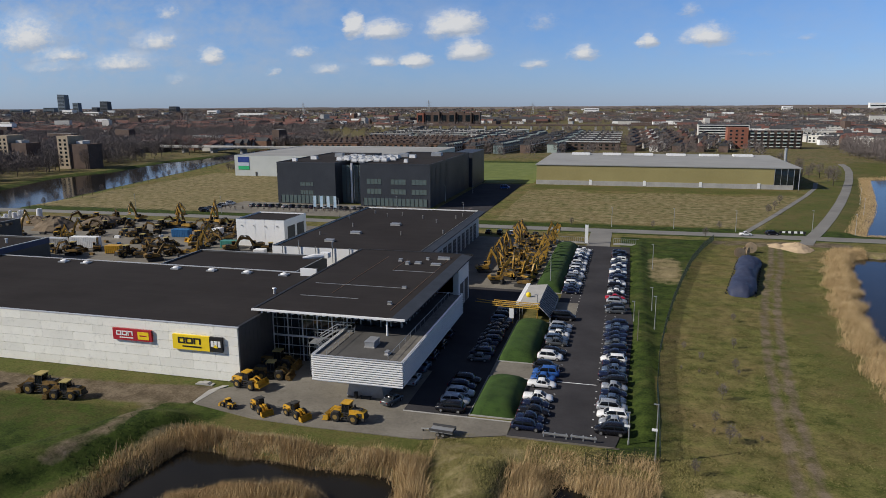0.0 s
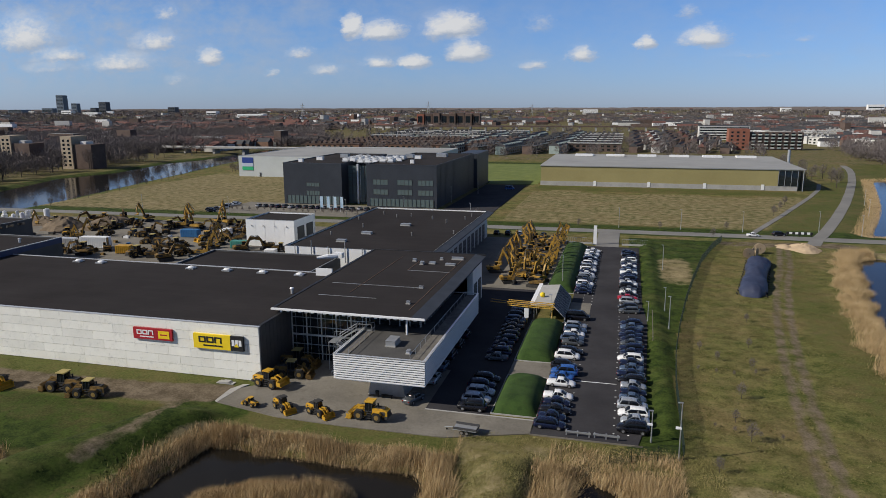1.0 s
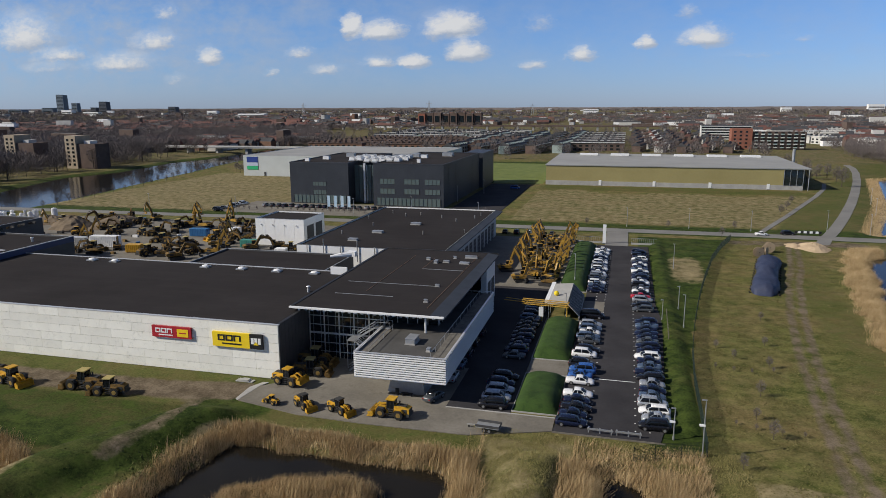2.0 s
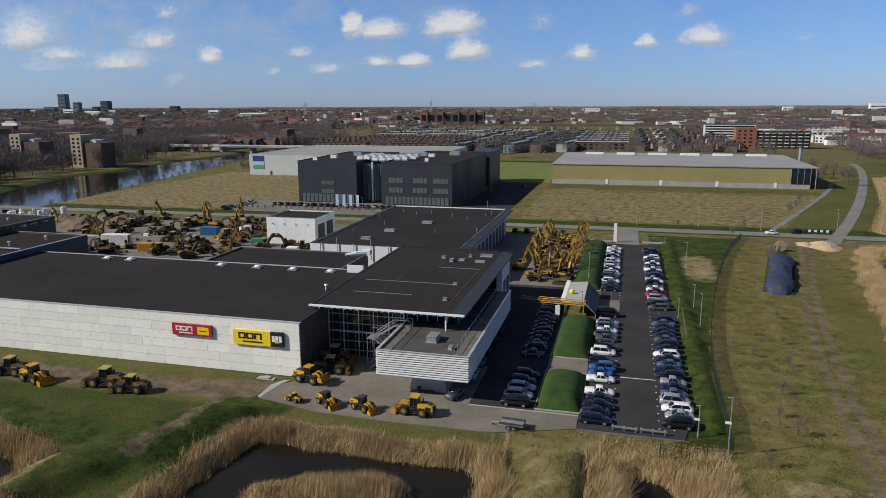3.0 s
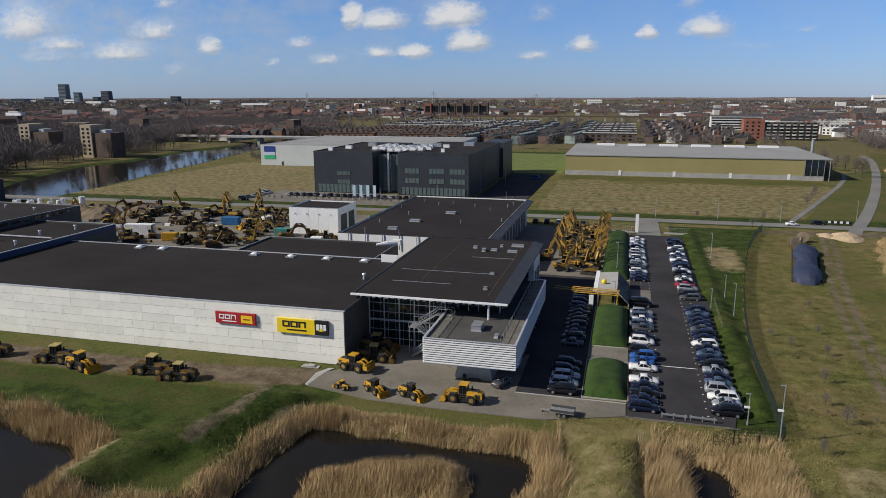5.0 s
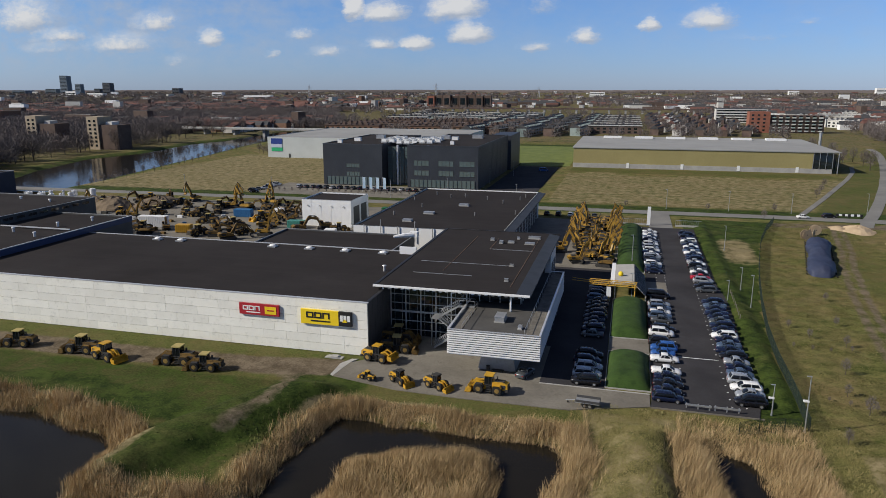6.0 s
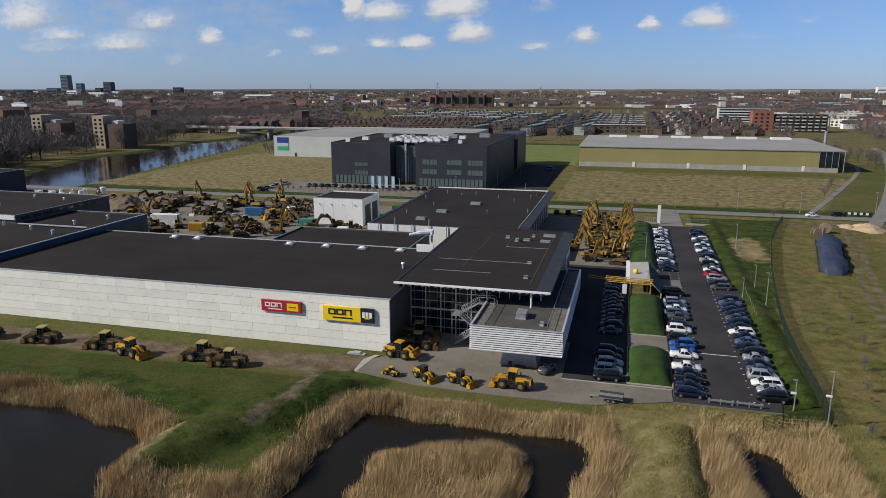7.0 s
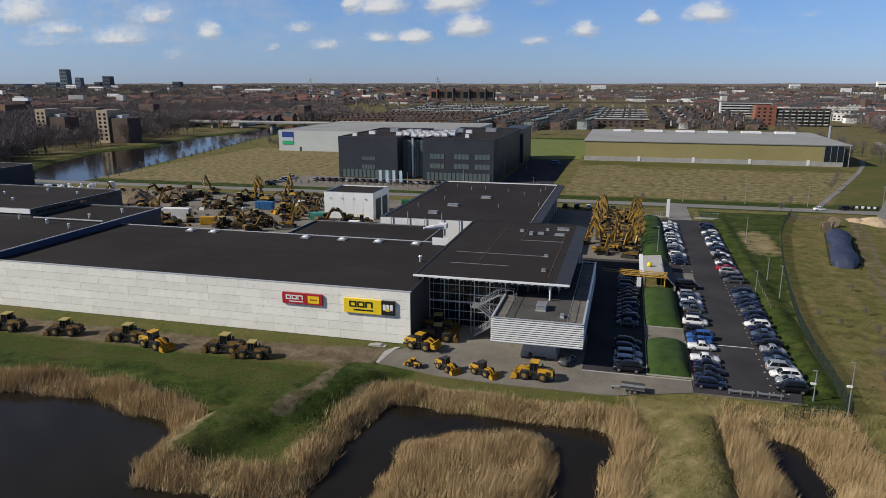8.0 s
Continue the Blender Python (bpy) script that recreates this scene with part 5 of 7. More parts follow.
def loaders():
    a = make_loader("yellow wheel loader with lowered bucket on the forecourt")
    b = make_loader("mud-covered wheel loader parked on a dirt track", True)
    d = make_loader("yellow wheel loader with raised arms beside the hall", False, 0.8)
    small = make_loader("small yellow and black wheel loader on the forecourt", False, 0.0, True)
    small.matrix_basis = pose(-45.3, 83.0, 0.06, 0, 0, -25) @ Matrix.Scale(0.66, 4)
    d.matrix_basis = pose(-57.2, 90.6, 0.06, 0, 0, -12) @ Matrix.Scale(0.84, 4)
    def put(src, x, y, turn, s, label=None):
        z = 0.06 if x > -62 else ground_z(x, y)
        o = copy_thing(src, pose(x, y, z, 0, 0, turn) @ Matrix.Scale(s, 4))
        o.matrix_basis = pose(x, y, z, 0, 0, turn) @ Matrix.Scale(s, 4)
        if label:
            tagged(o, label)
    a.matrix_basis = pose(-37.6, 83.6, 0.06, 0, 0, 176) @ Matrix.Scale(0.86, 4)
    put(small, -51.0, 83.3, -35, 0.64)
    put(a, -56.2, 83.3, 160, 0.42, "very small yellow compact loader on the forecourt")
    put(b, -55.4, 95.0, 10, 0.9, "dark muddy wheel loader in the shade of the hall")
    put(b, -56.6, 99.6, 5, 0.95, "dark muddy wheel loader in the shade of the hall")
    b.matrix_basis = pose(-82.2, 80.6, ground_z(-82.2, 80.6), 0, 0, 188) @ Matrix.Scale(0.86, 4)
    for x, y, tr, s in ((-87.6, 81.6, 184, 0.98), (-106.3, 81.9, 186, 0.95), (-119.0, 81.7, 190, 0.9)):
        put(b, x, y, tr, s)
    put(a, -100.2, 80.4, -14, 0.90, "yellow wheel loader parked on a dirt track")
    put(b, -130.8, 81.2, 180, 0.98)
    return a, b


LOADER, MUD_LOADER = loaders()


def make_excavator(label, boom, stick, bucket_end, muddy=False):
    m = MUDDY if muddy else EXCYEL
    c = thing("excavator", label, "excavator", group="excavators")
    for sy in (-1, 1):
        t = bmesh.new()
        side(t, [(-2.0, 0.15), (-1.7, 0.0), (1.7, 0.0), (2.0, 0.15), (2.15, 0.45), (2.0, 0.75), (1.7, 0.9), (-1.7, 0.9), (-2.0, 0.75), (-2.15, 0.45)], sy * 1.2 - 0.3, sy * 1.2 + 0.3)
        part("track", t, MACHGREY, c)
    part("undercarriage", bm_box(-1.2, 1.2, -0.9, 0.9, 0.35, 0.95), MACHGREY, c)
    part("slew_ring", bm_tube((0, 0, 0.95), (0, 0, 1.15), 0.8, seg=14), MACHGREY, c)
    h = bmesh.new()
    side(h, [(-2.5, 1.25), (1.3, 1.15), (1.3, 1.7), (0.2, 2.1), (-2.2, 2.15), (-2.55, 1.9)], -1.35, 1.35, taper=0.97)
    part("housing", h, m, c)
    part("counterweight", bm_box(-2.75, -2.2, -1.3, 1.3, 1.2, 2.0), m, c)
    cab = bmesh.new()
    side(cab, [(0.0, 1.7), (1.4, 1.7), (1.45, 2.3), (1.05, 3.0), (0.05, 3.0)], 0.45, 1.3)
    cb = part("cab", cab, CARGLASS, c, "glazed cab")
    part("cab_roof", bm_box(0.0, 1.1, 0.43, 1.32, 3.0, 3.1), m, cb)
    part("engine_cover", bm_box(-1.9, -0.6, -1.0, 0.6, 2.15, 2.35), MACHGREY, c)
    part("counterweight_mark", bm_box(-2.79, -2.751, -0.7, 0.7, 1.45, 1.75), BLACK, c)
    part("grille", bm_box(-2.0, -0.9, -1.39, -1.36, 1.4, 1.95), MACHGREY, c)
    arm("boom", boom, 0.48, m, c, -0.1, 0.85)
    arm("stick", stick, 0.38, m, c, -0.1, 0.62)
    for sy in (-0.42, 0.22):
        arm("boom_cylinder", [(1.2, 1.4), boom[1]], 0.16, MACHGREY, c, sy, 0.24)
    arm("stick_cylinder", [(boom[1][0], boom[1][1] + 0.6), (stick[0][0], stick[0][1] + 0.35)], 0.18, MACHGREY, c, -0.1, 0.24)
    arm("bucket_cylinder", [(stick[0][0] + 0.35, stick[0][1]), (stick[1][0] + 0.45, stick[1][1] + 0.7)], 0.16, MACHGREY, c, -0.1, 0.22)
    hose = bmesh.new()
    for p, q in zip(boom, boom[1:]):
        tube(hose, (p[0] - 0.1, 0.2, p[1] + 0.4), (q[0] - 0.1, 0.2, q[1] + 0.4), 0.06, seg=5)
    part("hoses", hose, BLACK, c)
    x, z = bucket_end
    bk = bmesh.new()
    side(bk, [(x - 0.6, z + 0.5), (x - 0.7, z - 0.2), (x - 0.2, z - 0.65), (x + 0.5, z - 0.55), (x + 0.6, z - 0.4), (x - 0.05, z - 0.4), (x - 0.4, z - 0.05), (x + 0.1, z + 0.5)], -0.75, 0.55)
    part("bucket", bk, MACHGREY if muddy else m, c)
    return c


def excavators():
    rng = random.Random(5)
    up = make_excavator("yellow tracked excavator with boom folded up high", [(0.8, 1.7), (2.0, 5.2), (3.6, 7.6)], [(3.2, 8.2), (4.6, 4.6)], (4.4, 3.9))
    tall = make_excavator("yellow tracked excavator with raised boom", [(0.8, 1.7), (1.5, 5.6), (2.6, 8.4)], [(2.2, 9.0), (4.0, 6.0)], (4.1, 5.2))
    low = make_excavator("muddy tracked excavator with stretched boom", [(0.8, 1.7), (2.6, 4.2), (5.4, 3.4)], [(5.0, 4.0), (6.6, 1.2)], (6.5, 0.8), True)
    bent = make_excavator("yellow tracked excavator with boom bent over its bucket", [(0.8, 1.7), (2.2, 4.6), (4.2, 6.0)], [(3.8, 6.5), (3.4, 3.3)], (3.0, 2.7))
    tucked = make_excavator("yellow tracked excavator with stick tucked under its boom", [(0.8, 1.7), (1.9, 5.0), (3.9, 7.0)], [(3.4, 7.5), (2.6, 4.2)], (3.1, 3.5))
    kinds = [up, bent, tucked, tall, tucked, bent]
    for col, x in enumerate((-30.6, -25.2)):
        for k in range(14):
            src = kinds[(k * 5 + col * 2) % 6]
            y = 168 + k * 3.9 + rng.uniform(-0.5, 0.5)
            mtx = pose(x + rng.uniform(-1.2, 1.0), y, 0.045, 0, 0, (165 if col == 0 else 15) + rng.uniform(-26, 26)) @ Matrix.Scale(rng.uniform(0.80, 0.97), 4)
            copy_thing(src, mtx).matrix_basis = mtx
    bent.matrix_basis = pose(-23.6, 166.2, 0.045, 0, 0, 60) @ Matrix.Scale(0.85, 4)
    tucked.matrix_basis = pose(-31.0, 163.4, 0.045, 0, 0, 20) @ Matrix.Scale(0.85, 4)
    up.matrix_basis = pose(-36.4, 173.5, 0.045, 0, 0, 20) @ Matrix.Scale(0.85, 4)
    tall.matrix_basis = pose(-28.5, 168.6, 0.045, 0, 0, 75) @ Matrix.Scale(0.8, 4)
    low.matrix_basis = pose(-24.5, 161.2, 0.045, 0, 0, 172) @ Matrix.Scale(0.85, 4)
    for x, y, tr in ((-27.6, 174, 95), (-27.8, 182, 80), (-27.9, 191, 100), (-27.6, 201, 85)):
        mtx = pose(x, y, 0.045, 0, 0, tr) @ Matrix.Scale(0.8, 4)
        copy_thing(bent, mtx).matrix_basis = mtx
    return up, tall, low


EXC_UP, EXC_TALL, EXC_LOW = excavators()


def container(x, y, turn, mat, label, l=6.1, h=2.6):
    c = thing("container", label, "container", at=(x, y, 0.03), turn=turn)
    part("shell", bm_box(-l / 2, l / 2, -1.22, 1.22, 0.12, h), mat, c)
    for k in range(int(l / 0.6)):
        for s in (-1, 1):
            part("rib", bm_box(-l / 2 + 0.2 + k * 0.6, -l / 2 + 0.45 + k * 0.6, s * 1.25 - 0.03, s * 1.25 + 0.03, 0.2, h - 0.1), mat, c)
    part("door", bm_box(l / 2, l / 2 + 0.05, -1.1, 1.1, 0.2, h - 0.1), mat, c)


def heap(x, y, r, h, mat, label, seed):
    rng = random.Random(seed)
    bm = bmesh.new()
    rings, segs = 7, 22
    rows = []
    for i in range(rings + 1):
        f = i / rings
        row = []
        for k in range(segs):
            a = k * math.tau / segs
            w = 1 + 0.22 * math.sin(a * 2 + seed) + 0.12 * math.sin(a * 5 + seed * 2) + rng.uniform(-0.06, 0.06)
            row.append(bm.verts.new((x + math.cos(a) * r * (1 - f) * w, y + math.sin(a) * r * (1 - f) * w, -0.05 + h * (1 - (1 - f) ** 1.5) * (1 + rng.uniform(-0.1, 0.1)))))
        rows.append(row)
    for i in range(rings):
        for k in range(segs):
            j = (k + 1) % segs
            bm.faces.new((rows[i][k], rows[i][j], rows[i + 1][j], rows[i + 1][k]))
    bm.faces.new(rows[-1])
    tagged(part("earth_mound", bm, mat), label, "heap")


SOIL = surf("brown_soil", (0.10, 0.075, 0.05), (0.19, 0.145, 0.10), 0.95, 0.5, 3.0, 0.4)
SAND = surf("pale_sand", (0.36, 0.27, 0.17), (0.48, 0.37, 0.25), 0.95, 0.5, 3.0, 0.3)
CYAN = surf("blue_container_paint", (0.03, 0.13, 0.30), (0.045, 0.17, 0.37), 0.5, 0.5, 3.0)
SEAGREEN = surf("green_container_paint", (0.05, 0.22, 0.18), (0.08, 0.28, 0.23), 0.5, 0.5, 3.0)
DARKGREEN = surf("dark_green_paint", (0.01, 0.10, 0.035), (0.02, 0.14, 0.05), 0.5, 0.5, 3.0)


def storage_yard():
    rng = random.Random(21)
    def put(src, x, y, turn, s):
        mtx = pose(x, y, 0.03, 0, 0, turn) @ Matrix.Scale(s, 4)
        copy_thing(src, mtx).matrix_basis = mtx
    taken = []
    fixed = [(EXC_LOW, -136, 178, 175, 0.9), (EXC_UP, -123, 173.5, 10, 0.95), (EXC_LOW, -115, 181, 40, 1.0), (EXC_LOW, -110, 186.5, 200, 0.9), (EXC_TALL, -146, 231 - 8, 150, 1.0), (EXC_UP, -152, 212, 170, 1.05), (EXC_TALL, -158, 214, 10, 1.0),
             (EXC_UP, -128, 183, 30, 1.0), (MUD_LOADER, -159, 196, 20, 1.0), (MUD_LOADER, -150, 186, 190, 1.0), (MUD_LOADER, -104, 184.5, 15, 0.85), (LOADER, -97, 186, 100, 0.7)]
    for src, x, y, tr, s in fixed:
        put(src, x, y, tr, s)
        taken.append((x, y))
    taken += [(-145, 199), (-134, 202), (-119.5, 184), (-149, 171), (-110, 197), (-201, 203), (-191, 211)]
    count = 0
    while count < 58:
        x, y = rng.uniform(-225, -124), rng.uniform(164, 226)
        if y < 150 + (-x - 88) * 0.12 + 6 or min((x - a) ** 2 + (y - b) ** 2 for a, b in taken) < 22:
            continue
        taken.append((x, y))
        src = rng.choice([EXC_LOW, EXC_LOW, EXC_LOW, MUD_LOADER, MUD_LOADER, MUD_LOADER, LOADER, EXC_UP])
        put(src, x, y, rng.uniform(0, 360), rng.uniform(0.7, 1.05))
        count += 1
    container(-145, 199, 5, CYAN, "blue steel container among machines")
    container(-134, 203, 80, WHITE, "white site cabin among machines", 3.5)
    container(-119, 186, 3, SEAGREEN, "sea-green steel container beside the workshop", 5.0, 2.4)
    container(-149, 171.5, 10, CATYEL, "yellow steel tank in the yard", 4.5, 2.4)
    container(-97, 214, 0, DARKGREEN, "dark green container behind the rear hall", 7.0, 2.6)
    container(-93, 207, 10, DARKGREEN, "dark green container behind the rear hall", 6.0, 2.4)
    container(-163, 176, 8, WHITE, "long white trailer box beside the yard", 9.0, 3.6)
    container(-172, 174, 8, ALU, "silver trailer box beside the yard", 6.0, 3.2)
    container(-104, 178, 8, WHITE, "small white cabin by the wall", 3.2, 2.0)
    heap(-201, 204, 9, 4.2, SOIL, "brown soil heap in the storage yard", 3)
    heap(-188, 212, 10, 3.6, SOIL, "brown soil heap in the storage yard", 5)
    heap(-216, 210, 7, 2.8, SOIL, "brown soil heap in the storage yard", 8)
    for k in range(26):
        x, y = rng.uniform(-250, -222), rng.uniform(196, 222)
        t = thing("silver_tank", "white and silver tank stored outdoors", "tank", group="stored tanks", at=(x, y, 0.0))
        h = rng.uniform(1.2, 4.5)
        part("drum", bm_tube((0, 0, 0), (0, 0, h), rng.uniform(0.4, 1.1), seg=12), WHITE if k % 3 else ALU, t)
        part("lid", bm_tube((0, 0, h), (0, 0, h + 0.25), 0.45, 0.2, seg=12), ALU, t)
    for k in range(60):
        x, y = rng.uniform(-225, -126), rng.uniform(166, 226)
        if min((x - a) ** 2 + (y - b) ** 2 for a, b in taken) < 9:
            continue
        s = rng.uniform(0.4, 1.1)
        pl = thing("machine_part", "dark spare part lying in the yard", "spare part", group="spare parts", at=(x, y, 0.03), turn=rng.uniform(0, 180))
        part("block", bm_box(-s, s, -s * 0.5, s * 0.5, 0, s * 0.8), rng.choice([MACHGREY, MUDDY, MACHGREY, CYAN, WHITE]), pl)
        part("pin", bm_tube((-s * 1.2, 0, s * 0.4), (s * 1.2, 0, s * 0.4), 0.15), MACHGREY, pl)


storage_yard()

# ---- mounds, shelters and small things ----
LAWN = surf("mown_lawn", (0.016, 0.038, 0.006), (0.042, 0.082, 0.015), 0.95, 0.5, 4.0, 0.6, c3=(0.040, 0.062, 0.014), relief=0.1)


def mound(x0, x1, y0, y1, h):
    nx, ny = 14, max(int((y1 - y0) / 0.9), 8)
    bm = bmesh.new()
    rows = []
    for j in range(ny + 1):
        v = j / ny * 2 - 1
        row = []
        for i in range(nx + 1):
            u = i / nx * 2 - 1
            f = (1 - abs(u) ** 3.2) * (1 - abs(v) ** (2.2 + (y1 - y0) / 5))
            x, y = x0 + (x1 - x0) * i / nx, y0 + (y1 - y0) * j / ny
            row.append(bm.verts.new((x, y, -0.02 + h * max(f, 0) ** 0.8 + 0.05 * math.sin(x * 2.1) * math.sin(y * 1.7) * max(f, 0))))
        rows.append(row)
    for j in range(ny):
        for i in range(nx):
            bm.faces.new((rows[j][i], rows[j][i + 1], rows[j + 1][i + 1], rows[j + 1][i])).smooth = True
    t = thing("grass_mound", "smooth green grass mound beside the car park", "mound", group="grass mounds")
    part("turf", bm, LAWN, t)
    ring(t, x0 - 0.12, x1 + 0.12, y0 - 0.12, y1 + 0.12, -0.2, 0.14, 0.12, CONCRETE, "kerb")


mound(-21.4, -15.0, 89.4, 104.2, 1.7)
mound(-21.4, -14.95, 111.2, 134.2, 1.9)
mound(-21.4, -14.9, 157.0, 213.5, 2.2)


def lamp(x, y, h=7.6, base=None, cams=False):
    z = ground_z(x, y) if base is None else base
    l = thing("street_lamp", "slim grey lamp post with a small flat head", "street lamp", group="lamp posts", at=(x, y, z))
    part("post", bm_tube((0, 0, 0), (0, 0, h), 0.10, 0.06, seg=8), STEEL, l)
    part("foot", bm_tube((0, 0, 0), (0, 0, 0.5), 0.14, seg=8), STEEL, l)
    part("head", bm_box(-0.5, 0.1, -0.1, 0.1, h, h + 0.1), STEEL, l)
    if cams:
        part("camera_box", bm_box(-0.6, 0.1, -0.12, 0.12, h * 0.55, h * 0.55 + 0.25), WHITE, l, "white camera housing")


lamp(3.7, 82.0, 7.6, cams=True)
lamp(5.2, 135.3, 6.6), lamp(5.0, 148, 5.0), lamp(6.2, 187.0, 6.6), lamp(-17.8, 160.8, 6.2, 2.0), lamp(-17.8, 136, 5.2, 0.0), lamp(0.5, 86.0, 4.4, cams=True), lamp(1.3, 139, 4.2, 0.05)
for x, y in ((-60, 250), (-6, 250), (35, 250), (72, 252), (-90, 262), (-80, 300), (-74, 330), (-110, 250), (-200, 246), (-160, 247), (15, 251), (60, 256), (95, 330), (88, 300)):
    lamp(x, y, 7.0)


def gate_tower():
    g = thing("gate_pillar", "tall white sign pillar at the driveway gate", "sign", at=(-12.8, 217, 0))
    part("panel", bm_box(-0.5, 0.5, -0.15, 0.15, 0, 6.0), WHITE, g)
    part("foot", bm_box(-0.7, 0.7, -0.4, 0.4, -0.1, 0.25), CONCRETE, g)
    for x0, x1 in ((-21, -13.6), (-4.6, 3.0)):
        w = thing("gate_wall", "low pale wall and fence beside the gate", "wall", at=(0, 217.5, 0))
        part("base", bm_box(x0, x1, -0.15, 0.15, -0.1, 0.5), CONCRETE, w)
        for k in range(int((x1 - x0) / 0.6)):
            part("bar", bm_box(x0 + k * 0.6, x0 + k * 0.6 + 0.06, -0.04, 0.04, 0.5, 1.9), STEEL, w)
        part("top_rail", bm_box(x0, x1, -0.05, 0.05, 1.9, 1.97), STEEL, w)


gate_tower()


def shelter():
    s = thing("bicycle_shelter", "low shelter with a ribbed sloping pale roof", "shelter")
    r = bmesh.new()
    side(r, [(-21.4, 3.25), (-17.4, 3.6), (-14.9, 1.0), (-14.9, 0.85), (-17.45, 3.4), (-21.4, 3.1)], 134.4, 151.0)
    rf = part("roof", r, CONCRETE, s, "pale ribbed roof")
    for k in range(18):
        rb = bmesh.new()
        y = 134.7 + k * 0.9
        side(rb, [(-17.35, 3.66), (-14.92, 1.13), (-14.92, 1.02), (-17.35, 3.53)], y, y + 0.34)
        part("rib", rb, CHARCOAL, rf)
    part("back_wall", bm_box(-15.1, -14.92, 134.4, 151, -0.1, 0.84), CONCRETE, s)
    for k in range(5):
        part("post", bm_tube((-21.2, 134.8 + k * 3.9, 0), (-21.2, 134.8 + k * 3.9, 3.1), 0.08), STEEL, s)
    part("edge_beam", bm_box(-22.25, -21.42, 136.6, 152.6, 2.7, 3.2), WHITE, s, "long white box beam along the eave")
    globe = bmesh.new()
    bmesh.ops.create_uvsphere(globe, u_segments=14, v_segments=9, radius=0.55, matrix=Matrix.Translation((-20.2, 140.6, 3.85)))
    part("globe", globe, YELLOW, s, "round yellow lamp")
    w = thing("hanging_sign", "white sign plate on two thin posts", "sign", at=(-22.4, 132.0, 0))
    part("plate", bm_box(-0.45, 0.45, -0.06, 0.06, 1.2, 3.2), WHITE, w)
    for x in (-0.3, 0.3):
        part("post", bm_tube((x, 0.1, 0), (x, 0.1, 1.25), 0.05, seg=6), STEEL, w)
    g = thing("lattice_gantry", "yellow lattice beam across the service road", "crane beam")
    a, b = Vector((-26.3, 133.0, 3.5)), Vector((-16.9, 132.2, 3.5))
    d = (b - a).normalized()
    nrm = Vector((-d.y, d.x, 0)) * 0.6
    for off in (nrm, -nrm):
        for z in (0, 0.8):
            part("chord", bm_tube(a + off + Vector((0, 0, z)), b + off + Vector((0, 0, z)), 0.09, seg=6), YELLOW_RUST, g)
        n = 14
        for k in range(n):
            p, q = a.lerp(b, k / n) + off, a.lerp(b, (k + 1) / n) + off
            up = Vector((0, 0, 0.8))
            part("brace", bm_tube(p if k % 2 else p + up, q + up if k % 2 else q, 0.05, seg=5), YELLOW_RUST, g)
    for f in (0.42, 0.96):
        p = a.lerp(b, f)
        part("leg", bm_tube((p.x, p.y, 0), (p.x, p.y, 3.5), 0.12, seg=8), YELLOW_RUST, g)
    for off in (-0.9, 0.9):
        part("jib", bm_tube(a + Vector((0.6, off * 0.66, 0.4)), a + Vector((-3.6, off, 0.7)), 0.07, seg=6), YELLOW_RUST, g)


YELLOW_RUST = surf("worn_yellow", (0.42, 0.24, 0.03), (0.55, 0.33, 0.05), 0.6, 1.0, 5.0, c3=(0.20, 0.10, 0.03))
shelter()


slab("paved_bay", [(-14.8, 139.0), (-10.4, 139.0), (-10.4, 149.6), (-14.8, 149.6)], 0.062, PAVING, "pale paved loading bay beside the shelter", "pavement")


def trailer():
    t = thing("car_trailer", "small flat car trailer with low sides", "trailer", at=(-23.6, 82.7, 0.06), turn=-4)
    part("deck", bm_box(-1.6, 1.7, -0.85, 0.85, 0.55, 0.65), STEEL, t)
    for y in (-0.85, 0.82):
        part("side_board", bm_box(-1.6, 1.7, y, y + 0.03, 0.65, 1.0), CHARCOAL, t)
    part("tail_board", bm_box(1.68, 1.71, -0.82, 0.82, 0.65, 1.0), CHARCOAL, t)
    part("drawbar", bm_tube((-1.6, 0, 0.55), (-3.0, 0, 0.4), 0.06), STEEL, t)
    part("jockey_wheel", bm_tube((-2.7, -0.04, 0.14), (-2.7, 0.04, 0.14), 0.14, seg=10), TYRE, t)
    wm, rm = wheel_mesh(0.3, 0.2, "trailerwheel")
    for x in (-0.3, 0.4):
        for y in (-0.95, 0.95):
            w = part("wheel", wm, None, t)
            w.location = (x, y, 0.3)
            part("rim", rm, None, w)


trailer()


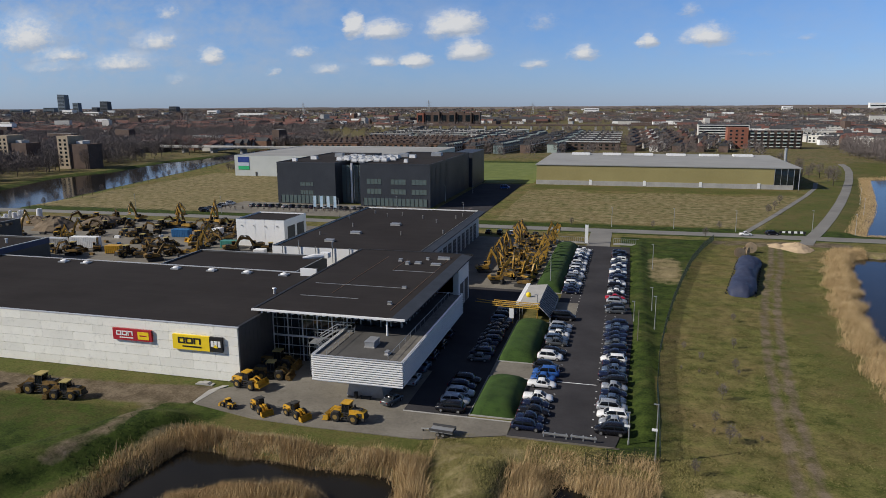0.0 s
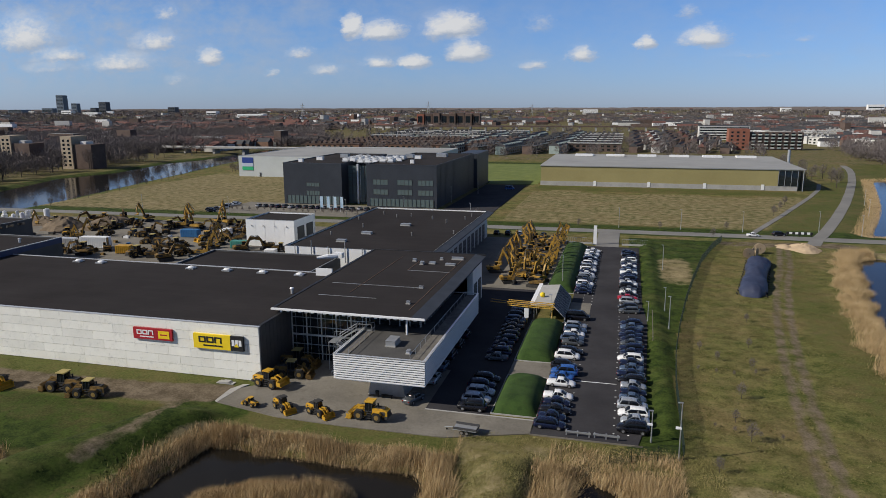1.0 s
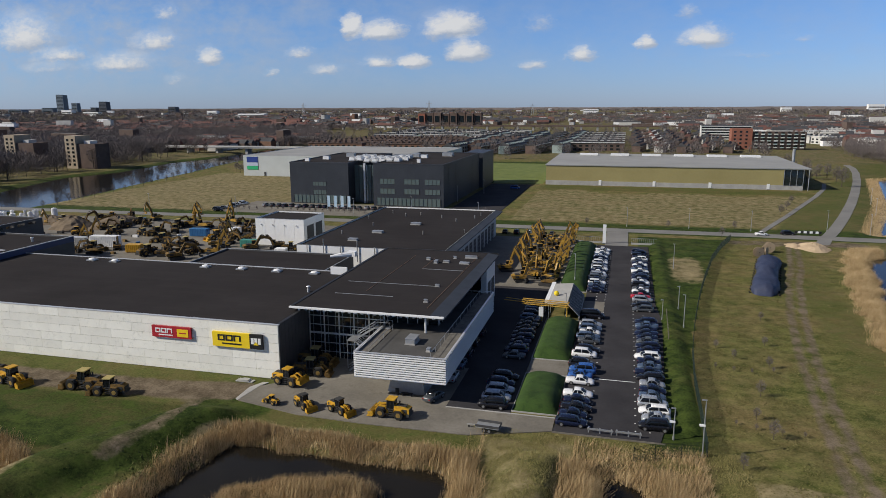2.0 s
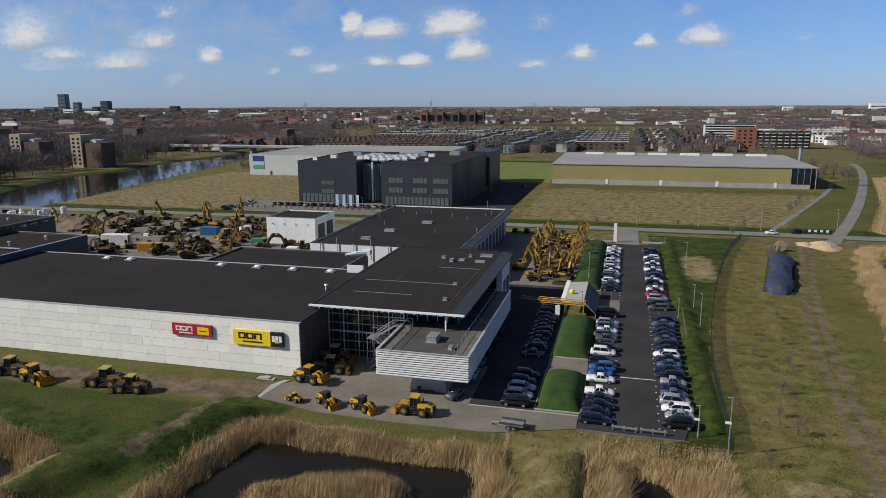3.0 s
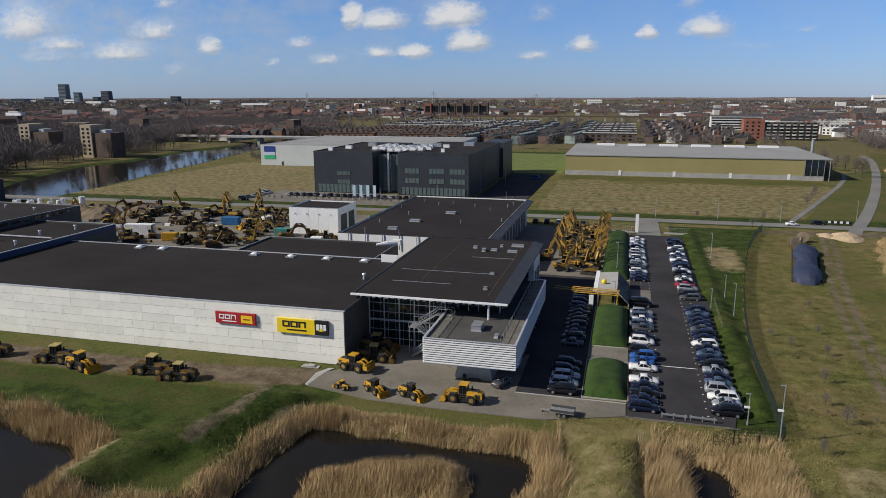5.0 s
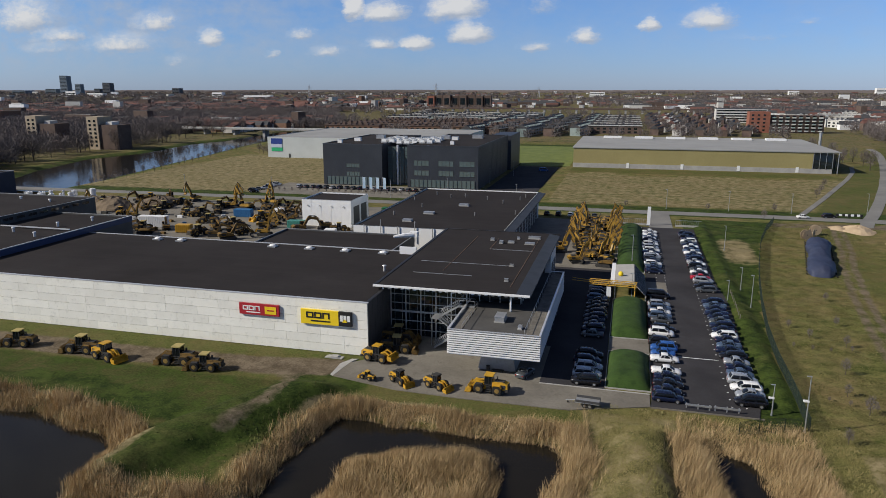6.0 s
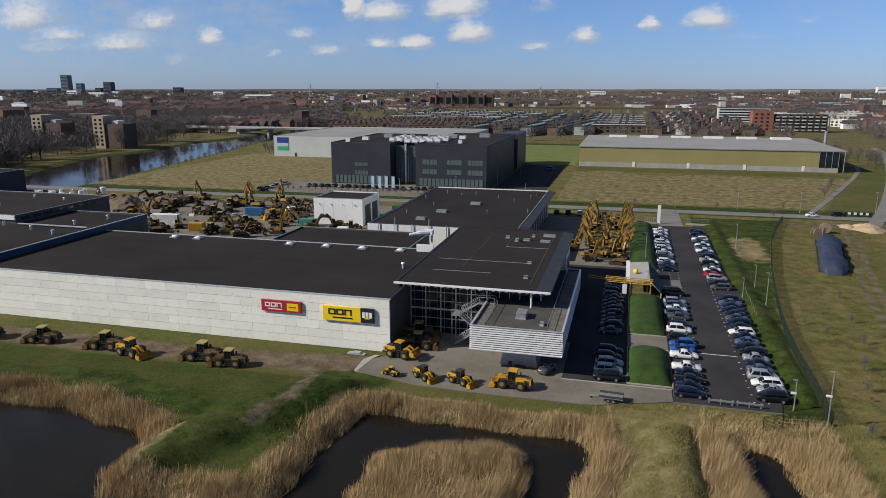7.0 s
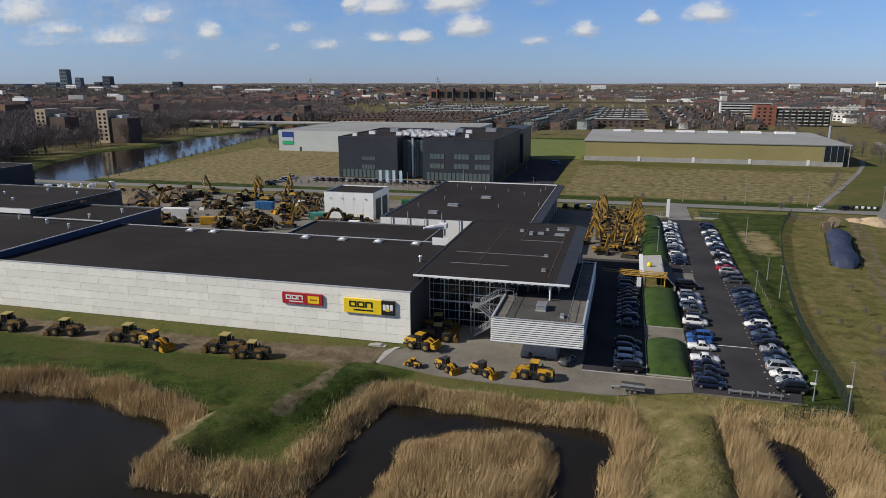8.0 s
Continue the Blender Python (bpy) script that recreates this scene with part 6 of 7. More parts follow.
def barriers():
    for x0 in (-10.6, -6.9):
        b = thing("guard_rail", "white timber guard rail at the car park edge", "barrier", group="guard rails", at=(x0, 85.2, 0.05), turn=-2)
        part("rail", bm_box(0, 3.4, -0.05, 0.05, 0.45, 0.7), STEEL, b)
        for k in range(3):
            part("post", bm_box(0.1 + k * 1.5, 0.25 + k * 1.5, 0.05, 0.17, 0, 0.8), STEEL, b)
    for k in range(9):
        p = thing("wooden_post", "short pale wooden post in the grass", "post", group="wooden posts", at=(1.9 + 0.05 * k, 126 + k * 2.1, ground_z(1.9, 126 + k * 2.1)))
        part("shaft", bm_box(-0.07, 0.07, -0.07, 0.07, -0.1, 0.8), PAVING, p)
        part("cap", bm_box(-0.09, 0.09, -0.09, 0.09, 0.8, 0.85), PAVING, p)
    for x0, x1, y0, y1 in ((-15.2, -0.6, 84.15, 84.25), (-14.95, -14.8, 88.6, 104.8), (-14.95, -14.8, 111, 136), (-0.3, -0.15, 90, 91)):
        tagged(part("kerb", bm_box(x0, x1, y0, y1, -0.2, 0.14), PAVING), "low pale concrete kerb stones", "kerb", kind="structure")
    tagged(part("kerb", bm_box(-31, -15.2, 88.3, 88.55, -0.2, 0.12), CONCRETE), "low pale concrete kerb beside the forecourt", "kerb", kind="structure")
    bm = bmesh.new()
    box(bm, -10.2, -4.2, 104.3, 104.5, 0.04, 0.056)
    tagged(part("road_marking", bm, WHITE), "thin white painted line across the car park", "marking", kind="structure")
    bm = bmesh.new()
    for k in range(50):
        for x in (-4.3, -10.4):
            y = 87.1 + k * 2.47
            if y < 212:
                box(bm, x - 0.12, x + 0.12, y - 0.09, y + 0.09, 0.045, 0.056)
                box(bm, x + (1.9 if x > -8 else -1.9) - 0.1, x + (1.9 if x > -8 else -1.9) + 0.1, y - 0.1, y + 0.1, 0.045, 0.056)
    tagged(part("bay_marks", bm, WHITE), "small white studs marking the parking bays", "marking", kind="stuff")
    p = thing("concrete_slabs", "stack of pale concrete slabs by the wall", "slab stack", at=(-64.6, 90.2, 0))
    for k, (a, b) in enumerate(((0, 3.0), (0.3, 2.4), (1.0, 2.2))):
        part("slab", bm_box(a - 1.5, b - 1.5, -0.5, 0.5, k * 0.12 - 0.03, k * 0.12 + 0.11 - 0.03), CONCRETE, p)
    tagged(part("paving_apron", bm_prism([(-62.4, 83.6), (-61.85, 83.3), (-61.25, 88.8), (-60.5, 90.4), (-61.5, 90.2), (-62.6, 88)], -0.3, 0.075), CONCRETE), "pale concrete slab at the forecourt corner", "pavement", kind="structure")


barriers()


def pier_corner():
    b = thing("bench", "dark steel bench beside the concrete pier", "bench", at=(-37.6, 90.7, 0.06))
    part("seat", bm_box(-0.9, 0.9, -0.2, 0.2, 0.42, 0.48), MACHGREY, b)
    for x in (-0.7, 0.7):
        part("leg", bm_box(x - 0.04, x + 0.04, -0.18, 0.18, 0, 0.42), MACHGREY, b)
    c = thing("litter_bin", "dark metal litter bin beside the pier", "bin", at=(-39.2, 90.8, 0.06))
    part("drum", bm_tube((0, 0, 0), (0, 0, 0.9), 0.28, seg=12), MACHGREY, c)
    part("rim", bm_tube((0, 0, 0.9), (0, 0, 0.96), 0.31, seg=12), BLACK, c)


pier_corner()


def tarpaulin():
    bm = bmesh.new()
    a, b = Vector((24.6, 163.5)), Vector((32.5, 203.0))
    d = (b - a).normalized()
    nrm = Vector((d.y, -d.x))
    rows, n, m = [], 46, 16
    for j in range(n + 1):
        f = j / n
        end = (1 - abs(2 * f - 1) ** 7) ** 0.6
        c = a.lerp(b, f)
        row = []
        for i in range(m + 1):
            th = math.pi * i / m
            w = (2.8 + 0.3 * math.sin(f * 9)) * (0.55 + 0.45 * end)
            h = (2.5 + 0.3 * math.sin(f * 14 + 1) + 0.25 * math.sin(f * 31)) * end
            wr = 1 + 0.04 * math.sin(f * 90 + i * 1.3) + 0.04 * math.sin(f * 47 + i * 2.1) + 0.05 * math.sin(f * 19 + i * 0.7)
            p = c + nrm * (-math.cos(th) * w * wr)
            row.append(bm.verts.new((p.x, p.y, -0.1 + h * math.sin(th) ** 0.75 * wr)))
        rows.append(row)
    for j in range(n):
        for i in range(m):
            bm.faces.new((rows[j][i], rows[j][i + 1], rows[j + 1][i + 1], rows[j + 1][i])).smooth = True
    bm.faces.new(rows[0]), bm.faces.new(rows[-1][::-1])
    t = thing("covered_heap", "long heap under a dark blue plastic tarpaulin", "covered heap")
    part("tarpaulin", bm, surf("blue_tarpaulin", (0.020, 0.027, 0.058), (0.042, 0.052, 0.095), 0.6, 0.6, 4.0, 0.5, spec=0.5), t)
    for k in range(14):
        p = a.lerp(b, (k + 0.5) / 14)
        for s in (-1, 1):
            part("weight", bm_tube((p.x + nrm.x * s * 3.1 - 0.1, p.y + nrm.y * s * 3.1, 0.1), (p.x + nrm.x * s * 3.1 + 0.1, p.y + nrm.y * s * 3.1, 0.3), 0.3, seg=8), TYRE, t)
    for x, y, r, tr in ((30.4, 207, 1.4, 20), (32.6, 210.5, 1.2, 60), (34.5, 214.5, 1.5, 10)):
        s = thing("cable_drum", "large wooden cable drum on rough grass", "cable drum", group="cable drums", at=(x, y, r), turn=tr)
        for e in (-0.6, 0.6):
            part("flange", bm_tube((0, e - 0.06, 0), (0, e + 0.06, 0), r, seg=20), SAND, s)
        part("core", bm_tube((0, -0.54, 0), (0, 0.54, 0), r * 0.55, seg=14), SOIL, s)
        part("hub", bm_tube((0, -0.7, 0), (0, 0.7, 0), 0.15, seg=8), MACHGREY, s)
    heap(48.5, 224, 5.5, 1.7, SAND, "pale sand heap beside the dirt track", 11)
    heap(43.5, 226, 3.0, 0.9, SAND, "low pale sand heap beside the track", 17)
    b = thing("road_barrier", "striped black and white road barrier", "barrier", at=(48.0, 246.8, 0.05))
    for k in range(9):
        part("stripe", bm_box(k * 0.9, k * 0.9 + 0.9, -0.15, 0.15, 0.5, 1.2), WHITE if k % 2 else BLACK, b)
    for k in range(3):
        part("foot", bm_box(k * 3.6 + 0.2, k * 3.6 + 0.5, -0.4, 0.4, 0, 0.5), BLACK, b)
    car("suv", "black", 45.5, 245.0, 10, "standing beside a striped barrier", 0.05, "cars on the road")


tarpaulin()


def mesh_fence():
    f = thing("mesh_fence", "dark green wire mesh fence along the meadow", "fence")
    dark = surf("dark_green_wire", (0.010, 0.020, 0.014), (0.020, 0.032, 0.022), 0.6)
    pts, net = [], bmesh.new()
    for (x0, y0), (x1, y1) in zip(MEADOW_FENCE, MEADOW_FENCE[1:]):
        n = max(int(math.hypot(x1 - x0, y1 - y0) / 2.5), 1)
        pts += [(x0 + (x1 - x0) * k / n, y0 + (y1 - y0) * k / n) for k in range(n)]
    pts.append(MEADOW_FENCE[-1])
    post = to_mesh("post", bm_box(-0.045, 0.045, -0.045, 0.045, -0.2, 2.05))
    post.materials.append(dark)
    for x, y in pts:
        part("post", post, None, f).location = (x, y, ground_z(x, y))
    for (x0, y0), (x1, y1) in zip(pts, pts[1:]):
        z0, z1 = ground_z(x0, y0), ground_z(x1, y1)
        for h in (0.08, 0.28, 0.48, 0.68, 0.88, 1.08, 1.28, 1.48, 1.68, 1.88, 2.05):
            tube(net, (x0, y0, z0 + h), (x1, y1, z1 + h), 0.02, seg=3)
        for k in range(1, 22):
            g = k / 22
            x, y, z = x0 + (x1 - x0) * g, y0 + (y1 - y0) * g, z0 + (z1 - z0) * g
            tube(net, (x, y, z + 0.05), (x, y, z + 2.05), 0.014, seg=3)
    tagged(part("wire_net", net, dark, f), kind="stuff")


mesh_fence()

# ---- plants ----
def leafy(name, cols, rough=0.95):
    """Plant surface whose colour changes from blade to blade."""
    m = bpy.data.materials.new(name)
    m.use_nodes = True
    n = Nodes(m.node_tree)
    geo = n.tree.nodes.new("ShaderNodeNewGeometry")
    ramp = n.tree.nodes.new("ShaderNodeValToRGB")
    while len(ramp.color_ramp.elements) < len(cols):
        ramp.color_ramp.elements.new(0.5)
    for k, c in enumerate(cols):
        ramp.color_ramp.elements[k].position, ramp.color_ramp.elements[k].color = k / (len(cols) - 1), (*c, 1)
    big = n.noise(geo.outputs["Position"], 0.25, 4.0)
    n.put(ramp.inputs[0], n.math("ADD", n.math("MULTIPLY", geo.outputs["Random Per Island"], 0.55), n.math("MULTIPLY", n.span(big, 0.3, 0.7), 0.45)))
    sh = n.tree.nodes.new("ShaderNodeBsdfPrincipled")
    n.put(sh.inputs["Base Color"], ramp.outputs[0])
    sh.inputs["Roughness"].default_value, sh.inputs["Specular IOR Level"].default_value = rough, 0.15
    n.add("OutputMaterial", sh.outputs[0])
    return m


REED = leafy("dry_reed", [(0.20, 0.14, 0.07), (0.41, 0.295, 0.155), (0.60, 0.47, 0.28)])
TUFT = leafy("meadow_grass", [(0.070, 0.074, 0.022), (0.132, 0.124, 0.046), (0.215, 0.182, 0.086)])
STRAWY = leafy("pale_dike_grass", [(0.13, 0.125, 0.042), (0.245, 0.22, 0.085), (0.40, 0.335, 0.17)])
LUSH = leafy("green_grass", [(0.050, 0.062, 0.017), (0.078, 0.090, 0.028), (0.115, 0.115, 0.045)])
# Twig tones lifted and purpled to carry the haze over far woods.
TWIG = leafy("hazed_winter_twigs", [(0.090, 0.077, 0.076), (0.148, 0.128, 0.123), (0.225, 0.195, 0.184)])
BARK = surf("bark", (0.05, 0.04, 0.032), (0.10, 0.085, 0.07), 0.95, 1.0, 6.0)


def blades(name, x, y, z, length, width, lean, mat, label, rng, wind=0.0):
    """One sheet of pointed blades, one triangle each."""
    n = len(x)
    a, t = rng.uniform(0, math.tau, n), rng.uniform(0, math.tau, n)
    dx, dy = np.cos(a) * width / 2, np.sin(a) * width / 2
    lx, ly = np.cos(t) * lean * length + wind * length, np.sin(t) * lean * length + wind * 0.3 * length
    co = np.empty((n, 3, 3))
    co[:, 0] = np.stack([x - dx, y - dy, z], -1)
    co[:, 1] = np.stack([x + dx, y + dy, z], -1)
    co[:, 2] = np.stack([x + lx, y + ly, z + length * np.sqrt(np.clip(1 - lean ** 2, 0.1, 1))], -1)
    me = bpy.data.meshes.new(name)
    me.vertices.add(n * 3), me.loops.add(n * 3), me.polygons.add(n)
    me.vertices.foreach_set("co", co.ravel())
    me.loops.foreach_set("vertex_index", np.arange(n * 3, dtype=np.int32))
    me.polygons.foreach_set("loop_start", np.arange(0, n * 3, 3, dtype=np.int32))
    me.update(calc_edges=True)
    me.materials.append(mat)
    return tagged(new(name, me), label, "plants", kind="stuff")


def plants():
    rng = np.random.default_rng(3)
    # reeds round the ponds
    x, y = rng.uniform(-150, 4, 900000), rng.uniform(34, 82, 900000)
    d = shore(x, y)
    w = wave(x, y, 3.5, 2.0)
    isle = inside(ISLAND, x, y)
    lot = (x > -26) & (x < 4) & (y < 83) & ((x < -24 - w) | (x > -13 + w)) & (d > 0)
    dens = (1 - smooth(d, 2.0, 5.0 + w)) * smooth(d, -0.9, 0.3) + 0.8 * isle * (d > -0.6) + lot * 0.55
    dens *= np.where((x > -76) & (x < -60) & (y > 58), 1 - smooth(away(RAMP, x, y), 9, 4), 1)
    dens *= np.where(y > 76.5 + w * 0.7, np.where(x < -24, 0.03, 0.5), 1)
    dens *= np.where(y > 82.4, 0, 1)
    dens *= 0.45 + 0.55 * (wave(x, y, 1.3, 7.0) > -0.2)
    k = rng.uniform(0, 1, len(x)) < dens * 0.85
    x, y, d = x[k], y[k], d[k]
    tall = np.where(y > 76, 0.7, 1.0) * (0.75 + 0.35 * wave(x, y, 2.3, 3.0))
    blades("reeds", x, y, np.maximum(height(x, y), -1.35), rng.uniform(1.1, 2.3, len(x)) * tall, rng.uniform(0.03, 0.085, len(x)), rng.uniform(0.05, 0.75, len(x)) ** 1.3, REED, "tall dry straw-coloured reeds round dark ponds", rng, 0.16)
    # reeds along the right canal and far pond
    x, y = rng.uniform(30, 66, 420000), rng.uniform(90, 233, 420000)
    d = reach(RIGHT_CANAL, x, y) + wave(x, y, 2.0, 1.0)
    k = rng.uniform(0, 1, len(x)) < (1 - smooth(d, 3.0, 7.5)) * smooth(d, -1.0, 0.4) * (0.5 + 0.5 * (wave(x, y, 1.4, 7.0) > -0.3))
    x, y = x[k], y[k]
    blades("reeds", x, y, np.maximum(height(x, y), -1.3), rng.uniform(0.7, 1.7, len(x)), rng.uniform(0.03, 0.09, len(x)), rng.uniform(0.1, 0.85, len(x)), REED, "tall dry reeds along a canal bank", rng, 0.2)
    x, y = rng.uniform(66, 160, 260000), rng.uniform(248, 455, 260000)
    d = reach(FAR_POND, x, y)
    k = rng.uniform(0, 1, len(x)) < (1 - smooth(d, 3.0, 6.5)) * smooth(d, -1.0, 0.4)
    x, y = x[k], y[k]
    blades("reeds", x, y, np.maximum(height(x, y), -1.3), rng.uniform(0.4, 1.0, len(x)), rng.uniform(0.06, 0.15, len(x)), rng.uniform(0.05, 0.5, len(x)), REED, "pale dry reeds round a far pond", rng, 0.2)
    # rough meadow
    x, y = rng.uniform(4, 46, 130000), rng.uniform(66, 232, 130000)
    fx = np.interp(y, [p[1] for p in MEADOW_FENCE], [p[0] for p in MEADOW_FENCE])
    clump = 0.25 + 0.75 * (wave(x, y, 1.1, 3.0) + 0.5 * wave(x, y, 3.7, 1.0) > 0.25)
    k = (x > fx + 0.3) & (shore(x, y) > 3) & (rng.uniform(0, 1, len(x)) < clump) & ~inside([(19.5, 163), (28.5, 161.5), (37.5, 204), (28, 206)], x, y)
    track = np.minimum(away([(18.6, 60), (19.4, 80), (20.2, 89), (21.4, 103), (23.4, 122), (27.2, 149), (32.7, 179), (36, 192), (42, 226), (47, 233)], x, y), away([(21.2, 60), (21.9, 80), (22.6, 89), (23.8, 103), (25.9, 122), (29.8, 149), (35.2, 179), (38.5, 192), (44.5, 226)], x, y))
    k &= track > 0.9
    x, y = x[k], y[k]
    blades("meadow_tufts", x, y, height(x, y) - 0.02, rng.uniform(0.06, 0.26, len(x)), rng.uniform(0.12, 0.30, len(x)), rng.uniform(0.4, 0.92, len(x)), TUFT, "tufts of rough olive and straw-coloured grass", rng, 0.1)
    x, y = rng.uniform(-26, 9, 190000), rng.uniform(50, 83.5, 190000)
    k = (shore(x, y) > 1.5) & (rng.uniform(0, 1, len(x)) < 0.7)
    x, y = x[k], y[k]
    blades("dike_tufts", x, y, height(x, y) - 0.02, rng.uniform(0.10, 0.42, len(x)) * (0.8 + 0.5 * wave(x, y, 0.9, 2.0)), rng.uniform(0.03, 0.09, len(x)), rng.uniform(0.3, 0.92, len(x)), STRAWY, "tufts of pale grass on a low dike", rng, 0.15)
    x, y = rng.uniform(-150, -24, 150000), rng.uniform(46, 91.8, 150000)
    d = shore(x, y)
    track = away([(-150, 83.5), (-100, 83.5), (-75, 84.5), (-64, 86.5)], x, y)
    k = (d > 2.2) & (rng.uniform(0, 1, len(x)) < 0.015 + 0.03 * (wave(x, y, 1.9, 5.0) > 0)) & (track > 3.2) & ~((x > -62.5) & (y > 80.4)) & (away([(-68, 84), (-65.5, 74), (-68, 62)], x, y) > 1.2)
    x, y = x[k], y[k]
    blades("bank_grass", x, y, height(x, y) - 0.02, rng.uniform(0.05, 0.2, len(x)), rng.uniform(0.10, 0.25, len(x)), rng.uniform(0.3, 0.9, len(x)), LUSH, "rough green grass between ponds and hall", rng, 0.1)
    x, y = rng.normal(-61.5, 1.6, 900), rng.normal(63, 4.0, 900)
    k = shore(x, y) > 1.5
    x, y = x[k], y[k]
    blades("brambles", x, y, height(x, y), rng.uniform(0.2, 0.7, len(x)), rng.uniform(0.08, 0.2, len(x)), rng.uniform(0.2, 0.9, len(x)), LUSH, "low dark brambles beside the reeds", rng, 0.1)


plants()


def crown_points(n, rx, rz, size, rng, thin=1.0):
    """Twig triangles in an uneven rounded crown, as an array (n, 3, 3)."""
    v = rng.normal(0, 1, (n, 3))
    v /= np.linalg.norm(v, axis=1)[:, None]
    r = rng.uniform(0.15, 1.0, n) ** 0.5
    lob = 1 + 0.25 * np.sin(np.arctan2(v[:, 1], v[:, 0]) * 3 + v[:, 2] * 4)
    c = v * (r * lob)[:, None] * np.array([rx, rx, rz])
    w = v * 0.6 + np.array([0, 0, 0.7]) + rng.normal(0, 0.3, (n, 3))
    w /= np.linalg.norm(w, axis=1)[:, None]
    s = np.cross(w, rng.normal(0, 1, (n, 3)))
    s /= np.linalg.norm(s, axis=1)[:, None]
    ln = rng.uniform(0.7, 1.4, n)[:, None] * size
    wd = rng.uniform(0.16, 0.34, n)[:, None] * size * thin
    return np.stack([c - s * wd, c + s * wd, c + w * ln], 1)


def tri_mesh(name, tris, mat):
    n = len(tris)
    me = bpy.data.meshes.new(name)
    me.vertices.add(n * 3), me.loops.add(n * 3), me.polygons.add(n)
    me.vertices.foreach_set("co", np.asarray(tris, np.float32).ravel())
    me.loops.foreach_set("vertex_index", np.arange(n * 3, dtype=np.int32))
    me.polygons.foreach_set("loop_start", np.arange(0, n * 3, 3, dtype=np.int32))
    me.update(calc_edges=True)
    me.materials.append(mat)
    return me


def trunk_mesh(h, rng):
    bm = bmesh.new()
    tube(bm, (0, 0, -0.2), (0.1, 0, h * 0.5), h * 0.022, h * 0.014, seg=6)
    for k in range(7):
        a = k * 2.4
        z0 = h * (0.28 + 0.05 * k)
        tube(bm, (0.05, 0, z0), (math.cos(a) * h * 0.2, math.sin(a) * h * 0.2, z0 + h * 0.25), h * 0.009, h * 0.003, seg=4)
    tube(bm, (0.1, 0, h * 0.5), (0, 0.1, h * 0.95), h * 0.012, h * 0.003, seg=5)
    return to_mesh("trunk", bm)


def trees():
    rng = np.random.default_rng(9)
    kinds = []
    for h in (7.0, 11.0, 15.0):
        tr = trunk_mesh(h, rng)
        tr.materials.append(BARK)
        cr = crown_points(620, h * 0.26, h * 0.36, 0.11 * h, rng, 0.22)
        cr[:, :, 2] += h * 0.62
        kinds.append((tr, tri_mesh("crown", cr, TWIG)))
    def tree(x, y, k, s, label="bare brown winter tree beside the canal"):
        t = thing("tree", label, "tree", group="winter trees", at=(x, y, max(ground_z(x, y), -1.0)), turn=rng.uniform(0, 360))
        t.scale = (s, s, s)
        part("trunk", kinds[k][0], None, t), part("crown", kinds[k][1], None, t)
    for k in range(60):
        y = 200 + k * 7 + rng.uniform(-3, 3)
        x = np.interp(y, [200, 296, 359, 400, 476, 640], [-312, -338, -360, -352, -364, -362]) - rng.uniform(9, 40)
        tree(x, y, 2 if k % 3 else 1, rng.uniform(0.8, 1.25))
    for k in range(24):
        y = 240 + k * 9
        tree(np.interp(y, [231, 331, 458], [-247, -263, -288]) + rng.uniform(-1, 1), y, 0, rng.uniform(0.4, 0.75), "young thin tree along a canal path")
    for k in range(7):
        tree(-248 + rng.uniform(-10, 14), 395 + k * 6, 0, rng.uniform(0.7, 1.1), "low bare shrub tree beside a field")
    for k in range(10):
        tree(86 + rng.uniform(-5, 16) + k, 385 + k * 11, 1, rng.uniform(0.6, 1.0), "bare brown tree behind the ochre warehouse")
    for x, y, s in ((24, 236, 0.5), (30, 252, 0.45), (52, 290, 0.6), (57, 305, 0.55), (62, 322, 0.6), (-20, 250, 0.4), (8, 250, 0.4), (85, 262, 0.5), (-60, 262, 0.5)):
        tree(x, y, 0, s, "small bare tree beside the road")
    for x, y, sc in ((17.4, 116.3, 0.30), (14.0, 103.7, 0.36), (13.2, 89.2, 0.40), (18.6, 127.7, 0.28), (20.6, 143.8, 0.28), (12.0, 94.9, 0.28), (9.9, 124.3, 0.24), (12.3, 119.2, 0.26), (8.2, 80, 0.3)):
        tree(x, y, 0, sc, "small bare sapling on the rough meadow")
    for k in range(8):
        x, y = 8.6 + (k % 4) * 2.9 + rng.uniform(-0.6, 0.6), 92 + (k // 4) * 22 + rng.uniform(-1.5, 1.5)
        tree(x + max(y - 120, 0) * 0.10, y, 0, rng.uniform(0.10, 0.17), "tiny bare sapling on the rough meadow")
    for k in range(30):
        tree(-165 + k * 3.0, 257 + rng.uniform(-1.5, 1.5), 0, rng.uniform(0.2, 0.35), "low clipped shrub before the office")
    # far woods
    tris = []
    near = [crown_points(240, 3.6, 4.6, 1.7, rng, 0.30) for _ in range(6)]
    mid = [crown_points(60, 6.0, 3.8, 2.8, rng, 0.55) for _ in range(6)]
    far = [crown_points(26, 20, 3.4, 4.6, rng, 1.3) for _ in range(6)]
    inv = rng.uniform(1 / 4600, 1 / 470, 19000)
    yy = 1 / inv
    uu = rng.uniform(-1.2, 0.48, len(yy))
    xx = uu * yy
    dens = wave(xx, yy, 90.0, 1.0) * 0.5 + wave(xx, yy, 260.0, 3.0) * 0.6 + 0.25
    dens += 0.8 * (uu < -0.55) + 0.9 * ((uu > -0.62) & (uu < -0.38) & (yy > 700) & (yy < 1150)) - 1.1 * ((uu > -0.46) & (uu < 0.24) & (yy < 1050)) + 0.4 * (yy > 1600)
